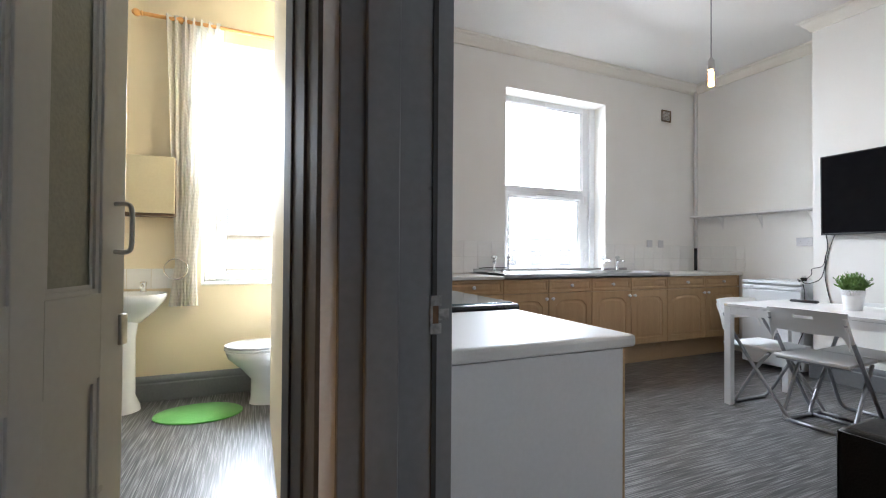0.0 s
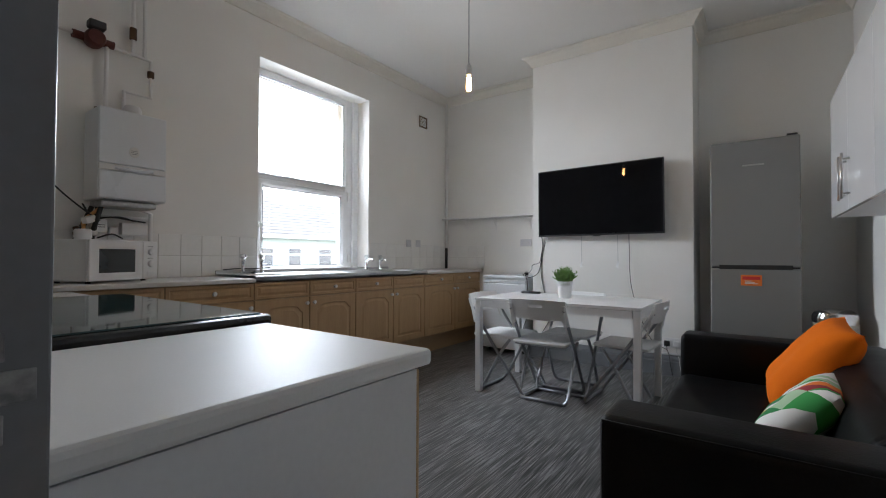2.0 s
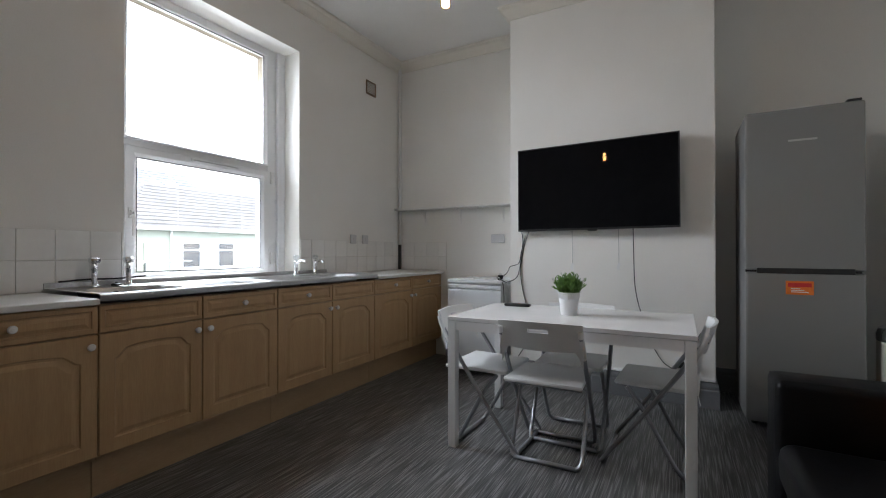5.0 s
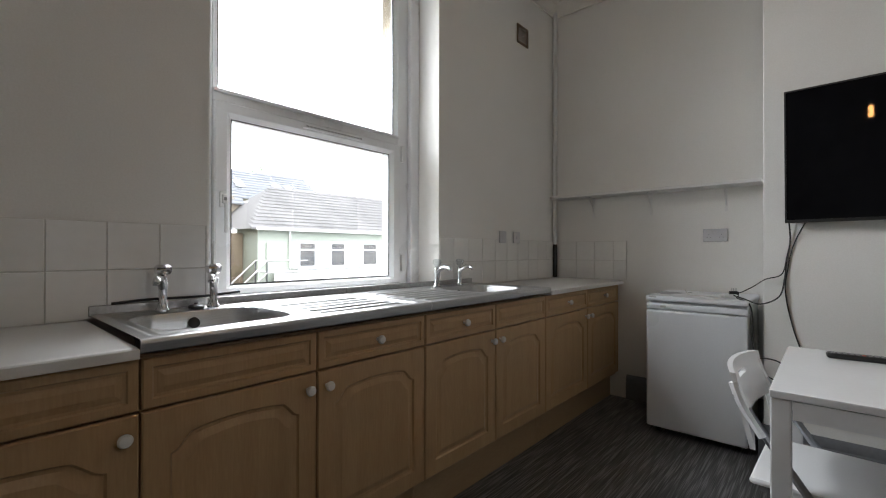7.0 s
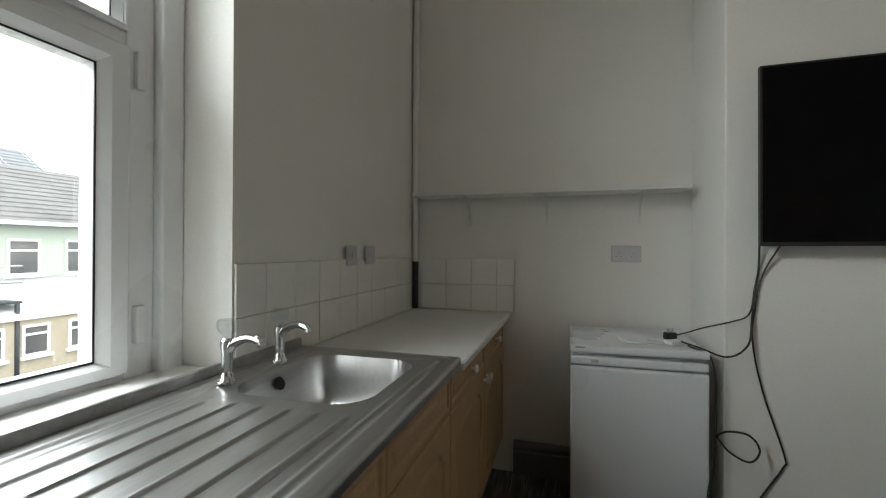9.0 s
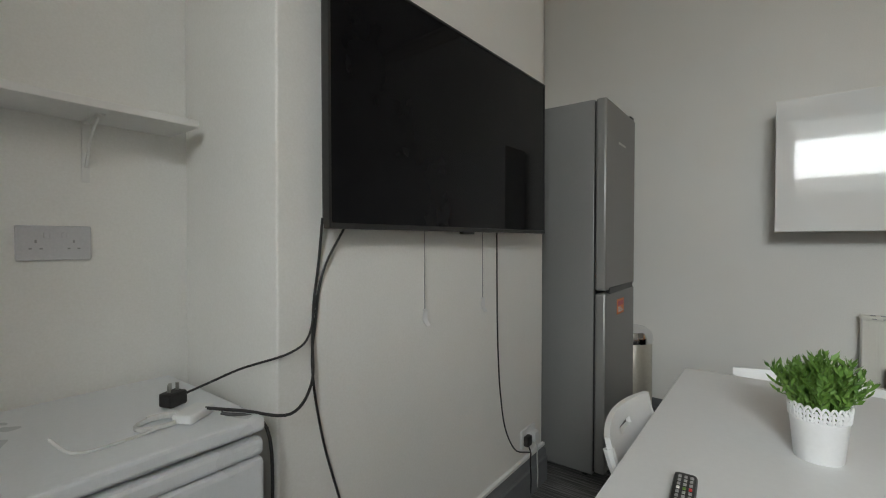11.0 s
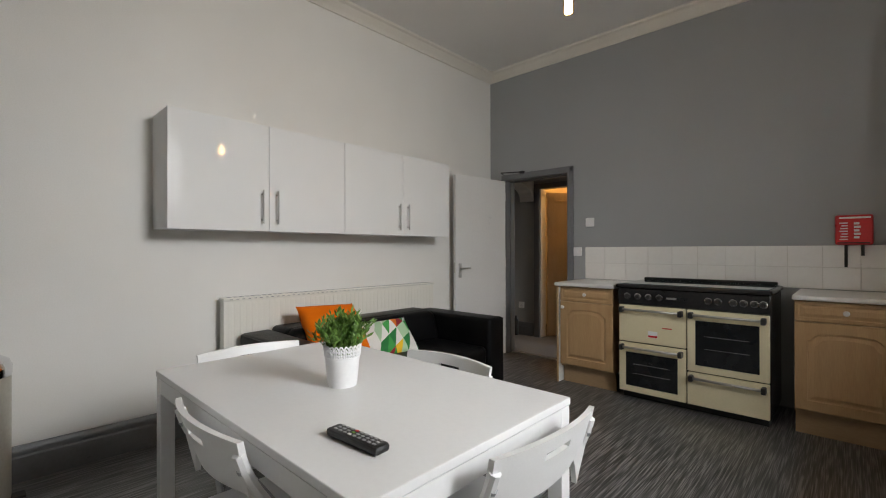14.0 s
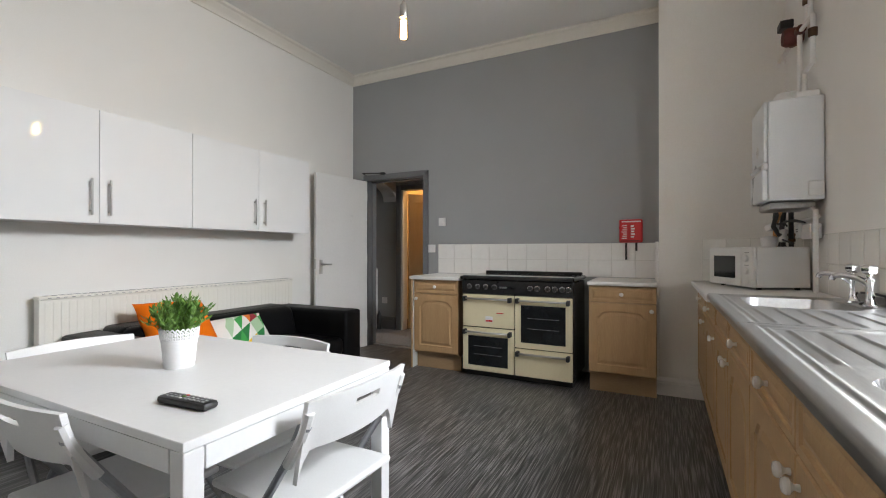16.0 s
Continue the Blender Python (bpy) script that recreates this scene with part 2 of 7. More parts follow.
M = {
    "wall": surface("white_emulsion", (0.79, 0.775, 0.735), (0.85, 0.838, 0.805), 0.7, fine=160, coarse=1.6, bump=0.15, dist=0.001),
    "grey_wall": surface("grey_emulsion", (0.335, 0.348, 0.355), (0.37, 0.382, 0.39), 0.6, fine=160, coarse=1.5, bump=0.12, dist=0.001),
    "cream_wall": surface("cream_emulsion", (0.76, 0.655, 0.46), (0.80, 0.695, 0.50), 0.65, fine=150, coarse=1.4, bump=0.12, dist=0.001),
    "ceiling": surface("ceiling_paint", (0.78, 0.77, 0.745), (0.83, 0.82, 0.795), 0.85, fine=120, coarse=0.8, bump=0.15, dist=0.0015),
    "cornice": surface("cornice_paint", (0.72, 0.69, 0.62), (0.78, 0.75, 0.68), 0.6, fine=90, coarse=2, bump=0.15),
    "floor": streak_floor("streaked_vinyl"),
    "floor_turned": streak_floor("streaked_vinyl_across", True),
    "carpet": surface("brown_carpet", (0.055, 0.043, 0.034), (0.10, 0.08, 0.063), 0.95, fine=420, coarse=5, bump=0.9, dist=0.004, sheen=0.3),
    "grey_gloss": surface("grey_gloss_paint", (0.15, 0.155, 0.165), (0.18, 0.185, 0.195), 0.32, fine=60, coarse=3, bump=0.08),
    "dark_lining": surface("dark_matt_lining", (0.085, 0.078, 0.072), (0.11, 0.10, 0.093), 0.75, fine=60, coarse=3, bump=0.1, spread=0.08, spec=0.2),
    "white_gloss": surface("white_gloss_paint", (0.76, 0.75, 0.73), (0.80, 0.79, 0.77), 0.32, fine=45, coarse=3, bump=0.08),
    "upvc": surface("white_upvc", (0.80, 0.81, 0.82), (0.83, 0.84, 0.85), 0.28, fine=30, coarse=2, bump=0.02),
    "tile": surface("white_tile", (0.82, 0.81, 0.78), (0.86, 0.85, 0.82), 0.16, fine=25, coarse=3, bump=0.05, piece=0.03, spread=0.06),
    "grout": surface("grey_grout", (0.60, 0.58, 0.54), (0.72, 0.70, 0.66), 0.9, fine=200, coarse=6, bump=0.4),
    "maple": surface("maple_vinyl", (0.43, 0.272, 0.132), (0.51, 0.335, 0.172), 0.42, fine=26, coarse=3, bump=0.05, stretch=(7, 7, 0.6), spread=0.08),
    "maple_dark": surface("maple_plinth", (0.36, 0.24, 0.13), (0.42, 0.29, 0.165), 0.5, fine=26, coarse=3, bump=0.05, stretch=(1, 0.6, 5)),
    "worktop": surface("white_laminate", (0.71, 0.70, 0.68), (0.75, 0.74, 0.72), 0.50, fine=300, coarse=4, bump=0.06, spread=0.04, spec=0.5),
    "side_panel": surface("white_side_panel", (0.70, 0.70, 0.70), (0.74, 0.74, 0.74), 0.45, fine=80, coarse=2, bump=0.05),
    "edging": surface("worn_wood_edge", (0.35, 0.22, 0.11), (0.52, 0.36, 0.20), 0.6, fine=90, coarse=9, bump=0.2),
    "knob": surface("white_ceramic", (0.80, 0.79, 0.77), (0.84, 0.83, 0.81), 0.14, fine=20, coarse=4, bump=0.0),
    "steel": surface("brushed_steel", (0.46, 0.46, 0.46), (0.55, 0.55, 0.545), 0.34, 1.0, fine=22, coarse=5, bump=0.02, dist=0.0005, stretch=(14, 1, 14), spread=0.07),
    "steel_dull": surface("dull_steel", (0.36, 0.35, 0.34), (0.50, 0.49, 0.48), 0.4, 1.0, fine=60, coarse=6, bump=0.06, spread=0.14),
    "worn_plate": surface("worn_painted_plate", (0.16, 0.165, 0.17), (0.36, 0.36, 0.35), 0.45, 0.3, fine=140, coarse=60, bump=0.2),
    "chrome": surface("chrome", (0.72, 0.72, 0.73), (0.80, 0.80, 0.81), 0.1, 1.0, fine=30, coarse=9, bump=0.0, spread=0.06),
    "nickel": surface("satin_nickel", (0.52, 0.51, 0.49), (0.60, 0.59, 0.57), 0.32, 1.0, fine=120, coarse=9, bump=0.03),
    "tube": surface("grey_tube_lacquer", (0.34, 0.35, 0.37), (0.40, 0.41, 0.43), 0.36, 0.75, fine=80, coarse=9, bump=0.03),
    "white_plastic": surface("white_plastic", (0.76, 0.76, 0.755), (0.80, 0.80, 0.795), 0.4, fine=200, coarse=5, bump=0.06),
    "grey_plastic": surface("pale_grey_plastic", (0.55, 0.545, 0.56), (0.61, 0.605, 0.62), 0.4, fine=200, coarse=5, bump=0.06),
    "table_white": surface("white_melamine", (0.78, 0.78, 0.78), (0.81, 0.81, 0.81), 0.25, fine=60, coarse=2.5, bump=0.03, spread=0.07),
    "white_enamel": surface("white_enamel", (0.72, 0.74, 0.76), (0.76, 0.78, 0.80), 0.3, fine=120, coarse=2, bump=0.04),
    "radiator": surface("cream_radiator", (0.78, 0.76, 0.69), (0.82, 0.80, 0.73), 0.35, fine=80, coarse=3, bump=0.04),
    "gloss_white": surface("high_gloss_white", (0.80, 0.80, 0.79), (0.82, 0.82, 0.81), 0.04, fine=3, coarse=1.5, bump=0.0, spread=0.004, spec=0.25),
    "cream_enamel": surface("cream_enamel", (0.72, 0.65, 0.44), (0.76, 0.69, 0.48), 0.22, fine=80, coarse=2, bump=0.02),
    "black_enamel": surface("black_enamel", (0.012, 0.012, 0.013), (0.022, 0.022, 0.023), 0.22, fine=80, coarse=4, bump=0.03),
    "black_plastic": surface("black_plastic", (0.012, 0.012, 0.012), (0.025, 0.025, 0.025), 0.4, fine=200, coarse=5, bump=0.08),
    "oven_glass": surface("dark_oven_glass", (0.008, 0.009, 0.010), (0.016, 0.018, 0.020), 0.1, fine=10, coarse=3, bump=0.0, spread=0.05),
    "hob_glass": surface("grey_green_hob_glass", (0.04, 0.08, 0.082), (0.05, 0.095, 0.098), 0.04, fine=20, coarse=3, bump=0.0, spread=0.02, spec=0.85),
    "screen": surface("black_screen", (0.004, 0.004, 0.005), (0.007, 0.007, 0.008), 0.03, fine=12, coarse=1.5, bump=0.0, spread=0.01, spec=0.12),
    "fridge": surface("silver_fridge", (0.23, 0.23, 0.23), (0.265, 0.265, 0.263), 0.48, 0.25, fine=260, coarse=1.5, bump=0.04, spread=0.06),
    "fridge_door": surface("silver_fridge_door", (0.235, 0.232, 0.226), (0.265, 0.262, 0.255), 0.42, 0.3, fine=260, coarse=1.5, bump=0.03, spread=0.05),
    "leather": surface("black_leather", (0.003, 0.003, 0.0034), (0.007, 0.007, 0.0075), 0.40, fine=170, coarse=5, bump=0.5, dist=0.0015, spread=0.12, spec=0.13),
    "orange": surface("orange_cotton", (0.74, 0.145, 0.002), (0.82, 0.18, 0.003), 0.9, fine=330, coarse=6, bump=0.35, spec=0.2),
    "orange_label": surface("orange_label", (0.75, 0.17, 0.02), (0.82, 0.22, 0.03), 0.4, fine=80, coarse=9, bump=0.0),
    "red": surface("red_plastic", (0.55, 0.02, 0.025), (0.63, 0.03, 0.035), 0.3, fine=80, coarse=6, bump=0.03),
    "leaf": surface("artificial_leaf", (0.06, 0.15, 0.02), (0.18, 0.32, 0.06), 0.5, fine=60, coarse=22, bump=0.1),
    "pot": surface("white_metal_pot", (0.79, 0.79, 0.79), (0.83, 0.83, 0.83), 0.35, fine=90, coarse=4, bump=0.04),
    "soil": surface("dark_soil", (0.03, 0.022, 0.016), (0.06, 0.045, 0.03), 0.95, fine=120, coarse=20, bump=1.0, dist=0.006),
    "cable": surface("black_cable", (0.018, 0.018, 0.018), (0.03, 0.03, 0.03), 0.5, fine=80, coarse=6, bump=0.0),
    "grey_cord": surface("grey_cord", (0.22, 0.22, 0.22), (0.30, 0.30, 0.30), 0.6, fine=200, coarse=9, bump=0.1),
    "white_cable": surface("white_cable", (0.6, 0.6, 0.58), (0.68, 0.68, 0.66), 0.5, fine=90, coarse=6, bump=0.0),
    "brass": surface("brown_brass", (0.07, 0.04, 0.025), (0.14, 0.08, 0.045), 0.4, 0.8, fine=80, coarse=9, bump=0.1),
    "dark_red": surface("dark_red_casting", (0.075, 0.014, 0.010), (0.12, 0.022, 0.016), 0.5, fine=80, coarse=9, bump=0.2),
    "vent": surface("brown_vent", (0.13, 0.085, 0.05), (0.20, 0.14, 0.085), 0.6, fine=80, coarse=9, bump=0.1),
    "bin": surface("cream_bin_steel", (0.52, 0.49, 0.42), (0.60, 0.57, 0.50), 0.35, 0.5, fine=80, coarse=4, bump=0.03),
    "pine": surface("pine_rod", (0.62, 0.30, 0.09), (0.74, 0.40, 0.14), 0.4, fine=40, coarse=5, bump=0.08, stretch=(6, 0.7, 6)),
    "door_warm": surface("varnished_door", (0.55, 0.42, 0.27), (0.64, 0.50, 0.34), 0.45, fine=40, coarse=4, bump=0.08, stretch=(6, 6, 0.7)),
    "ceramic": surface("white_sanitaryware", (0.80, 0.81, 0.82), (0.83, 0.84, 0.85), 0.1, fine=10, coarse=3, bump=0.0, spread=0.04),
    "cupboard": surface("cream_cupboard", (0.62, 0.54, 0.36), (0.66, 0.58, 0.40), 0.4, fine=60, coarse=2, bump=0.03),
    "dark_edge": surface("brown_edge", (0.10, 0.06, 0.035), (0.15, 0.095, 0.055), 0.5, fine=60, coarse=6, bump=0.05),
    "mat_green": surface("green_mat", (0.10, 0.38, 0.06), (0.17, 0.52, 0.11), 0.95, fine=240, coarse=9, bump=0.9, dist=0.006, sheen=0.3),
    "frosted": surface("frosted_glass", (0.42, 0.42, 0.36), (0.52, 0.52, 0.44), 0.45, fine=110, coarse=9, bump=0.7, dist=0.003),
    "pane": clear_glass("window_glass"),
    "crystal": clear_glass("clear_acrylic", (0.9, 0.92, 0.93), 0.03, 1.9),
    "bulb_glass": clear_glass("bulb_glass", (1.0, 0.93, 0.8), 0.02, 1.25),
    "filament": glow("warm_filament", (1.0, 0.58, 0.24), 140.0),
    "net": sheer("sheer_curtain", (0.80, 0.78, 0.74)),
    "stone": surface("yellow_sandstone", (0.31, 0.265, 0.195), (0.42, 0.37, 0.285), 0.9, fine=9, coarse=0.7, bump=0.6, dist=0.02),
    "dark_stone": surface("dark_rubble_stone", (0.16, 0.125, 0.09), (0.30, 0.24, 0.17), 0.95, fine=5, coarse=0.9, bump=0.9, dist=0.05),
    "green_render": surface("pale_green_render", (0.36, 0.40, 0.34), (0.42, 0.46, 0.40), 0.9, fine=12, coarse=0.5, bump=0.2),
    "white_roof": surface("white_lean_to_roof", (0.60, 0.61, 0.61), (0.68, 0.69, 0.69), 0.7, fine=6, coarse=0.6, bump=0.1),
    "slate": surface("grey_roof_tile", (0.11, 0.107, 0.106), (0.18, 0.175, 0.172), 0.8, fine=7, coarse=0.8, bump=0.3, dist=0.02),
    "slate_blue": surface("blue_slate", (0.13, 0.137, 0.15), (0.19, 0.20, 0.215), 0.7, fine=6, coarse=0.6, bump=0.3, dist=0.02),
    "ground": surface("asphalt_yard", (0.085, 0.085, 0.085), (0.15, 0.145, 0.14), 0.9, fine=14, coarse=0.25, bump=0.4, dist=0.01),
    "iron": surface("dark_iron", (0.03, 0.035, 0.04), (0.06, 0.065, 0.07), 0.6, 0.3, fine=40, coarse=4, bump=0.2),
    "dark_pane": surface("dark_far_glass", (0.06, 0.065, 0.07), (0.13, 0.12, 0.11), 0.12, fine=2, coarse=0.8, bump=0.0),
    "foliage": surface("tree_foliage", (0.05, 0.10, 0.03), (0.12, 0.18, 0.06), 0.8, fine=8, coarse=2, bump=0.3),
    "bark": surface("tree_bark", (0.08, 0.06, 0.045), (0.14, 0.11, 0.085), 0.9, fine=20, coarse=3, bump=0.6),
    "black": surface("black_marks", (0.01, 0.01, 0.01), (0.015, 0.015, 0.015), 0.5, fine=20, coarse=3, bump=0.0),
    "print_grey": surface("grey_print", (0.30, 0.30, 0.30), (0.34, 0.34, 0.34), 0.5, fine=20, coarse=3, bump=0.0),
}


def patchwork():
    """Cotton with slanted patches of green, white, red, pink, yellow and grey."""
    m, n, l, p = node_mat("patchwork_cotton")
    tc, r = n.new("ShaderNodeTexCoord"), n.new("ShaderNodeValToRGB")
    sep = n.new("ShaderNodeSeparateXYZ")
    l.new(tc.outputs["Object"], sep.inputs[0])

    def calc(op, a, b=None, c=None):
        q = n.new("ShaderNodeMath")
        q.operation = op
        for k, v in enumerate((a, b, c)):
            if v is None:
                continue
            if isinstance(v, (int, float)):
                q.inputs[k].default_value = v
            else:
                l.new(v, q.inputs[k])
        return q.outputs[0]

    # slanted rhombs of 11 cm, each cut into two triangles
    u = calc("MULTIPLY_ADD", sep.outputs[0], 9.0, calc("MULTIPLY", sep.outputs[1], 5.2))
    v = calc("MULTIPLY_ADD", sep.outputs[1], 10.4, calc("MULTIPLY", sep.outputs[0], -1.5))
    half = calc("GREATER_THAN", calc("ADD", calc("FRACT", u), calc("FRACT", v)), 1.0)
    cell = n.new("ShaderNodeCombineXYZ")
    l.new(calc("ADD", calc("FLOOR", u), 7.0), cell.inputs[0])
    l.new(calc("FLOOR", v), cell.inputs[1])
    l.new(half, cell.inputs[2])
    wn2 = n.new("ShaderNodeTexWhiteNoise")
    wn2.noise_dimensions = "3D"
    l.new(cell.outputs[0], wn2.inputs["Vector"])
    l.new(wn2.outputs["Value"], r.inputs[0])
    r.color_ramp.interpolation = "CONSTANT"
    cols = ((0.0, (0.80, 0.78, 0.74)), (0.26, (0.02, 0.20, 0.05)), (0.43, (0.05, 0.34, 0.07)), (0.54, (0.42, 0.60, 0.38)), (0.66, (0.80, 0.78, 0.74)),
            (0.76, (0.30, 0.02, 0.03)), (0.83, (0.80, 0.50, 0.02)), (0.89, (0.15, 0.15, 0.18)), (0.94, (0.80, 0.20, 0.02)))
    e = r.color_ramp.elements
    for i, (pos, c) in enumerate(cols):
        k = e[i] if i < 2 else e.new(pos)
        k.position, k.color = pos, (*c, 1)
    l.new(r.outputs[0], p.inputs["Base Color"])
    p.inputs["Roughness"].default_value = 0.85
    nz, bp = n.new("ShaderNodeTexNoise"), n.new("ShaderNodeBump")
    nz.inputs["Scale"].default_value = 300
    l.new(tc.outputs["Object"], nz.inputs[0])
    bp.inputs["Strength"].default_value, bp.inputs["Distance"].default_value = 0.3, 0.002
    l.new(nz.outputs[0], bp.inputs["Height"])
    l.new(bp.outputs[0], p.inputs["Normal"])
    return m


M["patch"] = patchwork()


# ---- mesh helpers ----
def box(bm, x0, x1, y0, y1, z0, z1, bevel=0.0, seg=2):
    r = bmesh.ops.create_cube(bm, size=1.0, matrix=Matrix.Translation(((x0 + x1) / 2, (y0 + y1) / 2, (z0 + z1) / 2))
                              @ Matrix.Diagonal((abs(x1 - x0), abs(y1 - y0), abs(z1 - z0), 1)))
    if bevel:
        edges = list({e for v in r["verts"] for e in v.link_edges})
        bmesh.ops.bevel(bm, geom=edges, offset=bevel, segments=seg, profile=0.5, affect="EDGES")
    return bm


def boxes(*rows, bevel=0.0):
    bm = bmesh.new()
    for r in rows:
        box(bm, *r, bevel=bevel)
    return bm


def lathe(bm, profile, n=24, m=None):
    """Turns (radius, height) pairs about z."""
    m = m or Matrix()
    rings = []
    for r, z in profile:
        rings.append([bm.verts.new(m @ Vector((r * math.cos(2 * math.pi * i / n), r * math.sin(2 * math.pi * i / n), z))) for i in range(n)])
    for a, b in zip(rings, rings[1:]):
        for i in range(n):
            bm.faces.new((a[i], a[(i + 1) % n], b[(i + 1) % n], b[i]))
    bm.faces.new(rings[0][::-1])
    bm.faces.new(rings[-1])
    return bm


def smooth_line(pts, steps=6):
    pts = [Vector(p) for p in pts]
    if len(pts) < 3:
        return pts
    ext = [pts[0] * 2 - pts[1]] + pts + [pts[-1] * 2 - pts[-2]]
    out = []
    for a, b, c, d in zip(ext, ext[1:], ext[2:], ext[3:]):
        for i in range(steps):
            t = i / steps
            out.append(0.5 * (2 * b + (c - a) * t + (2 * a - 5 * b + 4 * c - d) * t * t + (3 * b - a - 3 * c + d) * t ** 3))
    return out + [pts[-1]]


def tube(bm, pts, r, n=8, steps=6, ends=None, closed=False):
    """A round bar along a smooth line; r may run from a first to a last radius."""
    line = smooth_line(pts, steps) if steps else [Vector(p) for p in pts]
    rings, side = [], None
    for i, p in enumerate(line):
        d = (line[min(i + 1, len(line) - 1)] - line[max(i - 1, 0)]).normalized()
        if side is None:
            side = d.cross(Vector((0, 0, 1)) if abs(d.z) < 0.9 else Vector((1, 0, 0))).normalized()
        side = (side - d * side.dot(d)).normalized()
        up = d.cross(side)
        k = r if ends is None else r + (ends - r) * i / (len(line) - 1)
        rings.append([bm.verts.new(p + (side * math.cos(2 * math.pi * j / n) + up * math.sin(2 * math.pi * j / n)) * k) for j in range(n)])
    for a, b in zip(rings, rings[1:]):
        for j in range(n):
            bm.faces.new((a[j], a[(j + 1) % n], b[(j + 1) % n], b[j]))
    bm.faces.new(rings[0][::-1])
    bm.faces.new(rings[-1])
    return bm


def finish(name, bm, material, smooth=None):
    bmesh.ops.recalc_face_normals(bm, faces=bm.faces[:])
    me = bpy.data.meshes.new(name)
    bm.to_mesh(me)
    bm.free()
    me.materials.append(M[material] if isinstance(material, str) else material)
    if smooth:
        me.set_sharp_from_angle(angle=radians(smooth))
        # plain faces square to the axes stay flat, so that bevels do not bend their reflections
        me.polygons.foreach_set("use_smooth", [smooth > 40 or max(abs(k) for k in f.normal) < 0.99999 for f in me.polygons])
    return me


def part(name, bm, material, parent, label="", smooth=35, m=None):
    ob = new(name, finish(name, bm, material, smooth))
    ob.parent = parent
    if m is not None:
        ob.matrix_basis = m
    if label:
        ob["label"] = label
    return ob


def thing(name, m, label, category, group="", kind=""):
    ob = new(name)
    ob.empty_display_size = 0.1
    ob.matrix_basis = m
    return tagged(ob, label, category, group, kind)


def solid(name, bm, material, label, category, group="", kind="", m=None, smooth=35):
    ob = new(name, finish(name, bm, material, smooth))
    if m is not None:
        ob.matrix_basis = m
    return tagged(ob, label, category, group, kind)


def setting(name, bm, material, label, category, smooth=30):
    return solid(name, bm, material, label, category, kind="structure", smooth=smooth)


def holed(axis, lo, hi, u0, u1, v0, v1, holes):
    """A wall between lo and hi on the axis, spanning u (the other ground axis) and v (height), with rectangular holes."""
    us = sorted({u0, u1, *[h[0] for h in holes], *[h[1] for h in holes]})
    vs = sorted({v0, v1, *[h[2] for h in holes], *[h[3] for h in holes]})
    bm = bmesh.new()
    corner = {}

    def at(i, j, k):
        if (i, j, k) not in corner:
            w, u, v = (lo, hi)[k], us[i], vs[j]
            corner[i, j, k] = bm.verts.new((w, u, v) if axis == "x" else (u, w, v))
        return corner[i, j, k]

    def full(i, j):
        if not (0 <= i < len(us) - 1 and 0 <= j < len(vs) - 1):
            return False
        a, c = (us[i] + us[i + 1]) / 2, (vs[j] + vs[j + 1]) / 2
        return not any(h[0] < a < h[1] and h[2] < c < h[3] for h in holes)

    # only the faces that border on air
    for i in range(len(us) - 1):
        for j in range(len(vs) - 1):
            if not full(i, j):
                continue
            for k in (0, 1):
                bm.faces.new((at(i, j, k), at(i + 1, j, k), at(i + 1, j + 1, k), at(i, j + 1, k)))
            for ni, nj, p, q in ((i - 1, j, (i, j), (i, j + 1)), (i + 1, j, (i + 1, j), (i + 1, j + 1)), (i, j - 1, (i, j), (i + 1, j)), (i, j + 1, (i, j + 1), (i + 1, j + 1))):
                if not full(ni, nj):
                    bm.faces.new((at(*p, 0), at(*q, 0), at(*q, 1), at(*p, 1)))
    bmesh.ops.recalc_face_normals(bm, faces=bm.faces[:])
    return bm

# ---- structure ----
W, L, BY, CEIL = 4.2, 4.92, 4.42, 3.27          # cabinet wall, alcove wall, breast face, ceiling
BX0, BX1 = 1.528, 3.07                          # chimney breast
PIERX, PIERY = 0.82, 0.39                       # corner pier
KW = (2.09, 3.42, 0.915, 2.83)                  # kitchen window opening
BW = (-0.64, 0.2, 0.85, 2.76)                   # bathroom window opening
DX0, DX1, DH = 3.2, 3.97, 1.985                 # kitchen doorway
AX = 3.18                                       # hall face of the bathroom wall

setting("floor", boxes((-0.25, W + 0.2, -0.09, L + 0.2, -0.12, 0.0)), "floor", "grey streaked vinyl sheet floor", "floor")
setting("floor_bathroom", boxes((-0.25, AX - 0.05, -2.1, -0.094, -0.12, 0.0)), "floor_turned", "grey streaked vinyl bathroom floor", "floor")
setting("floor_hall", boxes((AX - 0.046, 5.6, -2.75, -0.094, -0.12, 0.004)), "carpet", "brown carpet on the hall floor", "floor")
setting("threshold", boxes((DX0, DX1, -0.115, -0.075, 0.0, 0.012), bevel=0.004), "nickel", "metal threshold strip in the doorway", "threshold")
setting("ceiling", boxes((-0.25, 5.8, -2.9, L + 0.2, CEIL, CEIL + 0.12)), "ceiling", "white painted plaster ceiling", "ceiling")

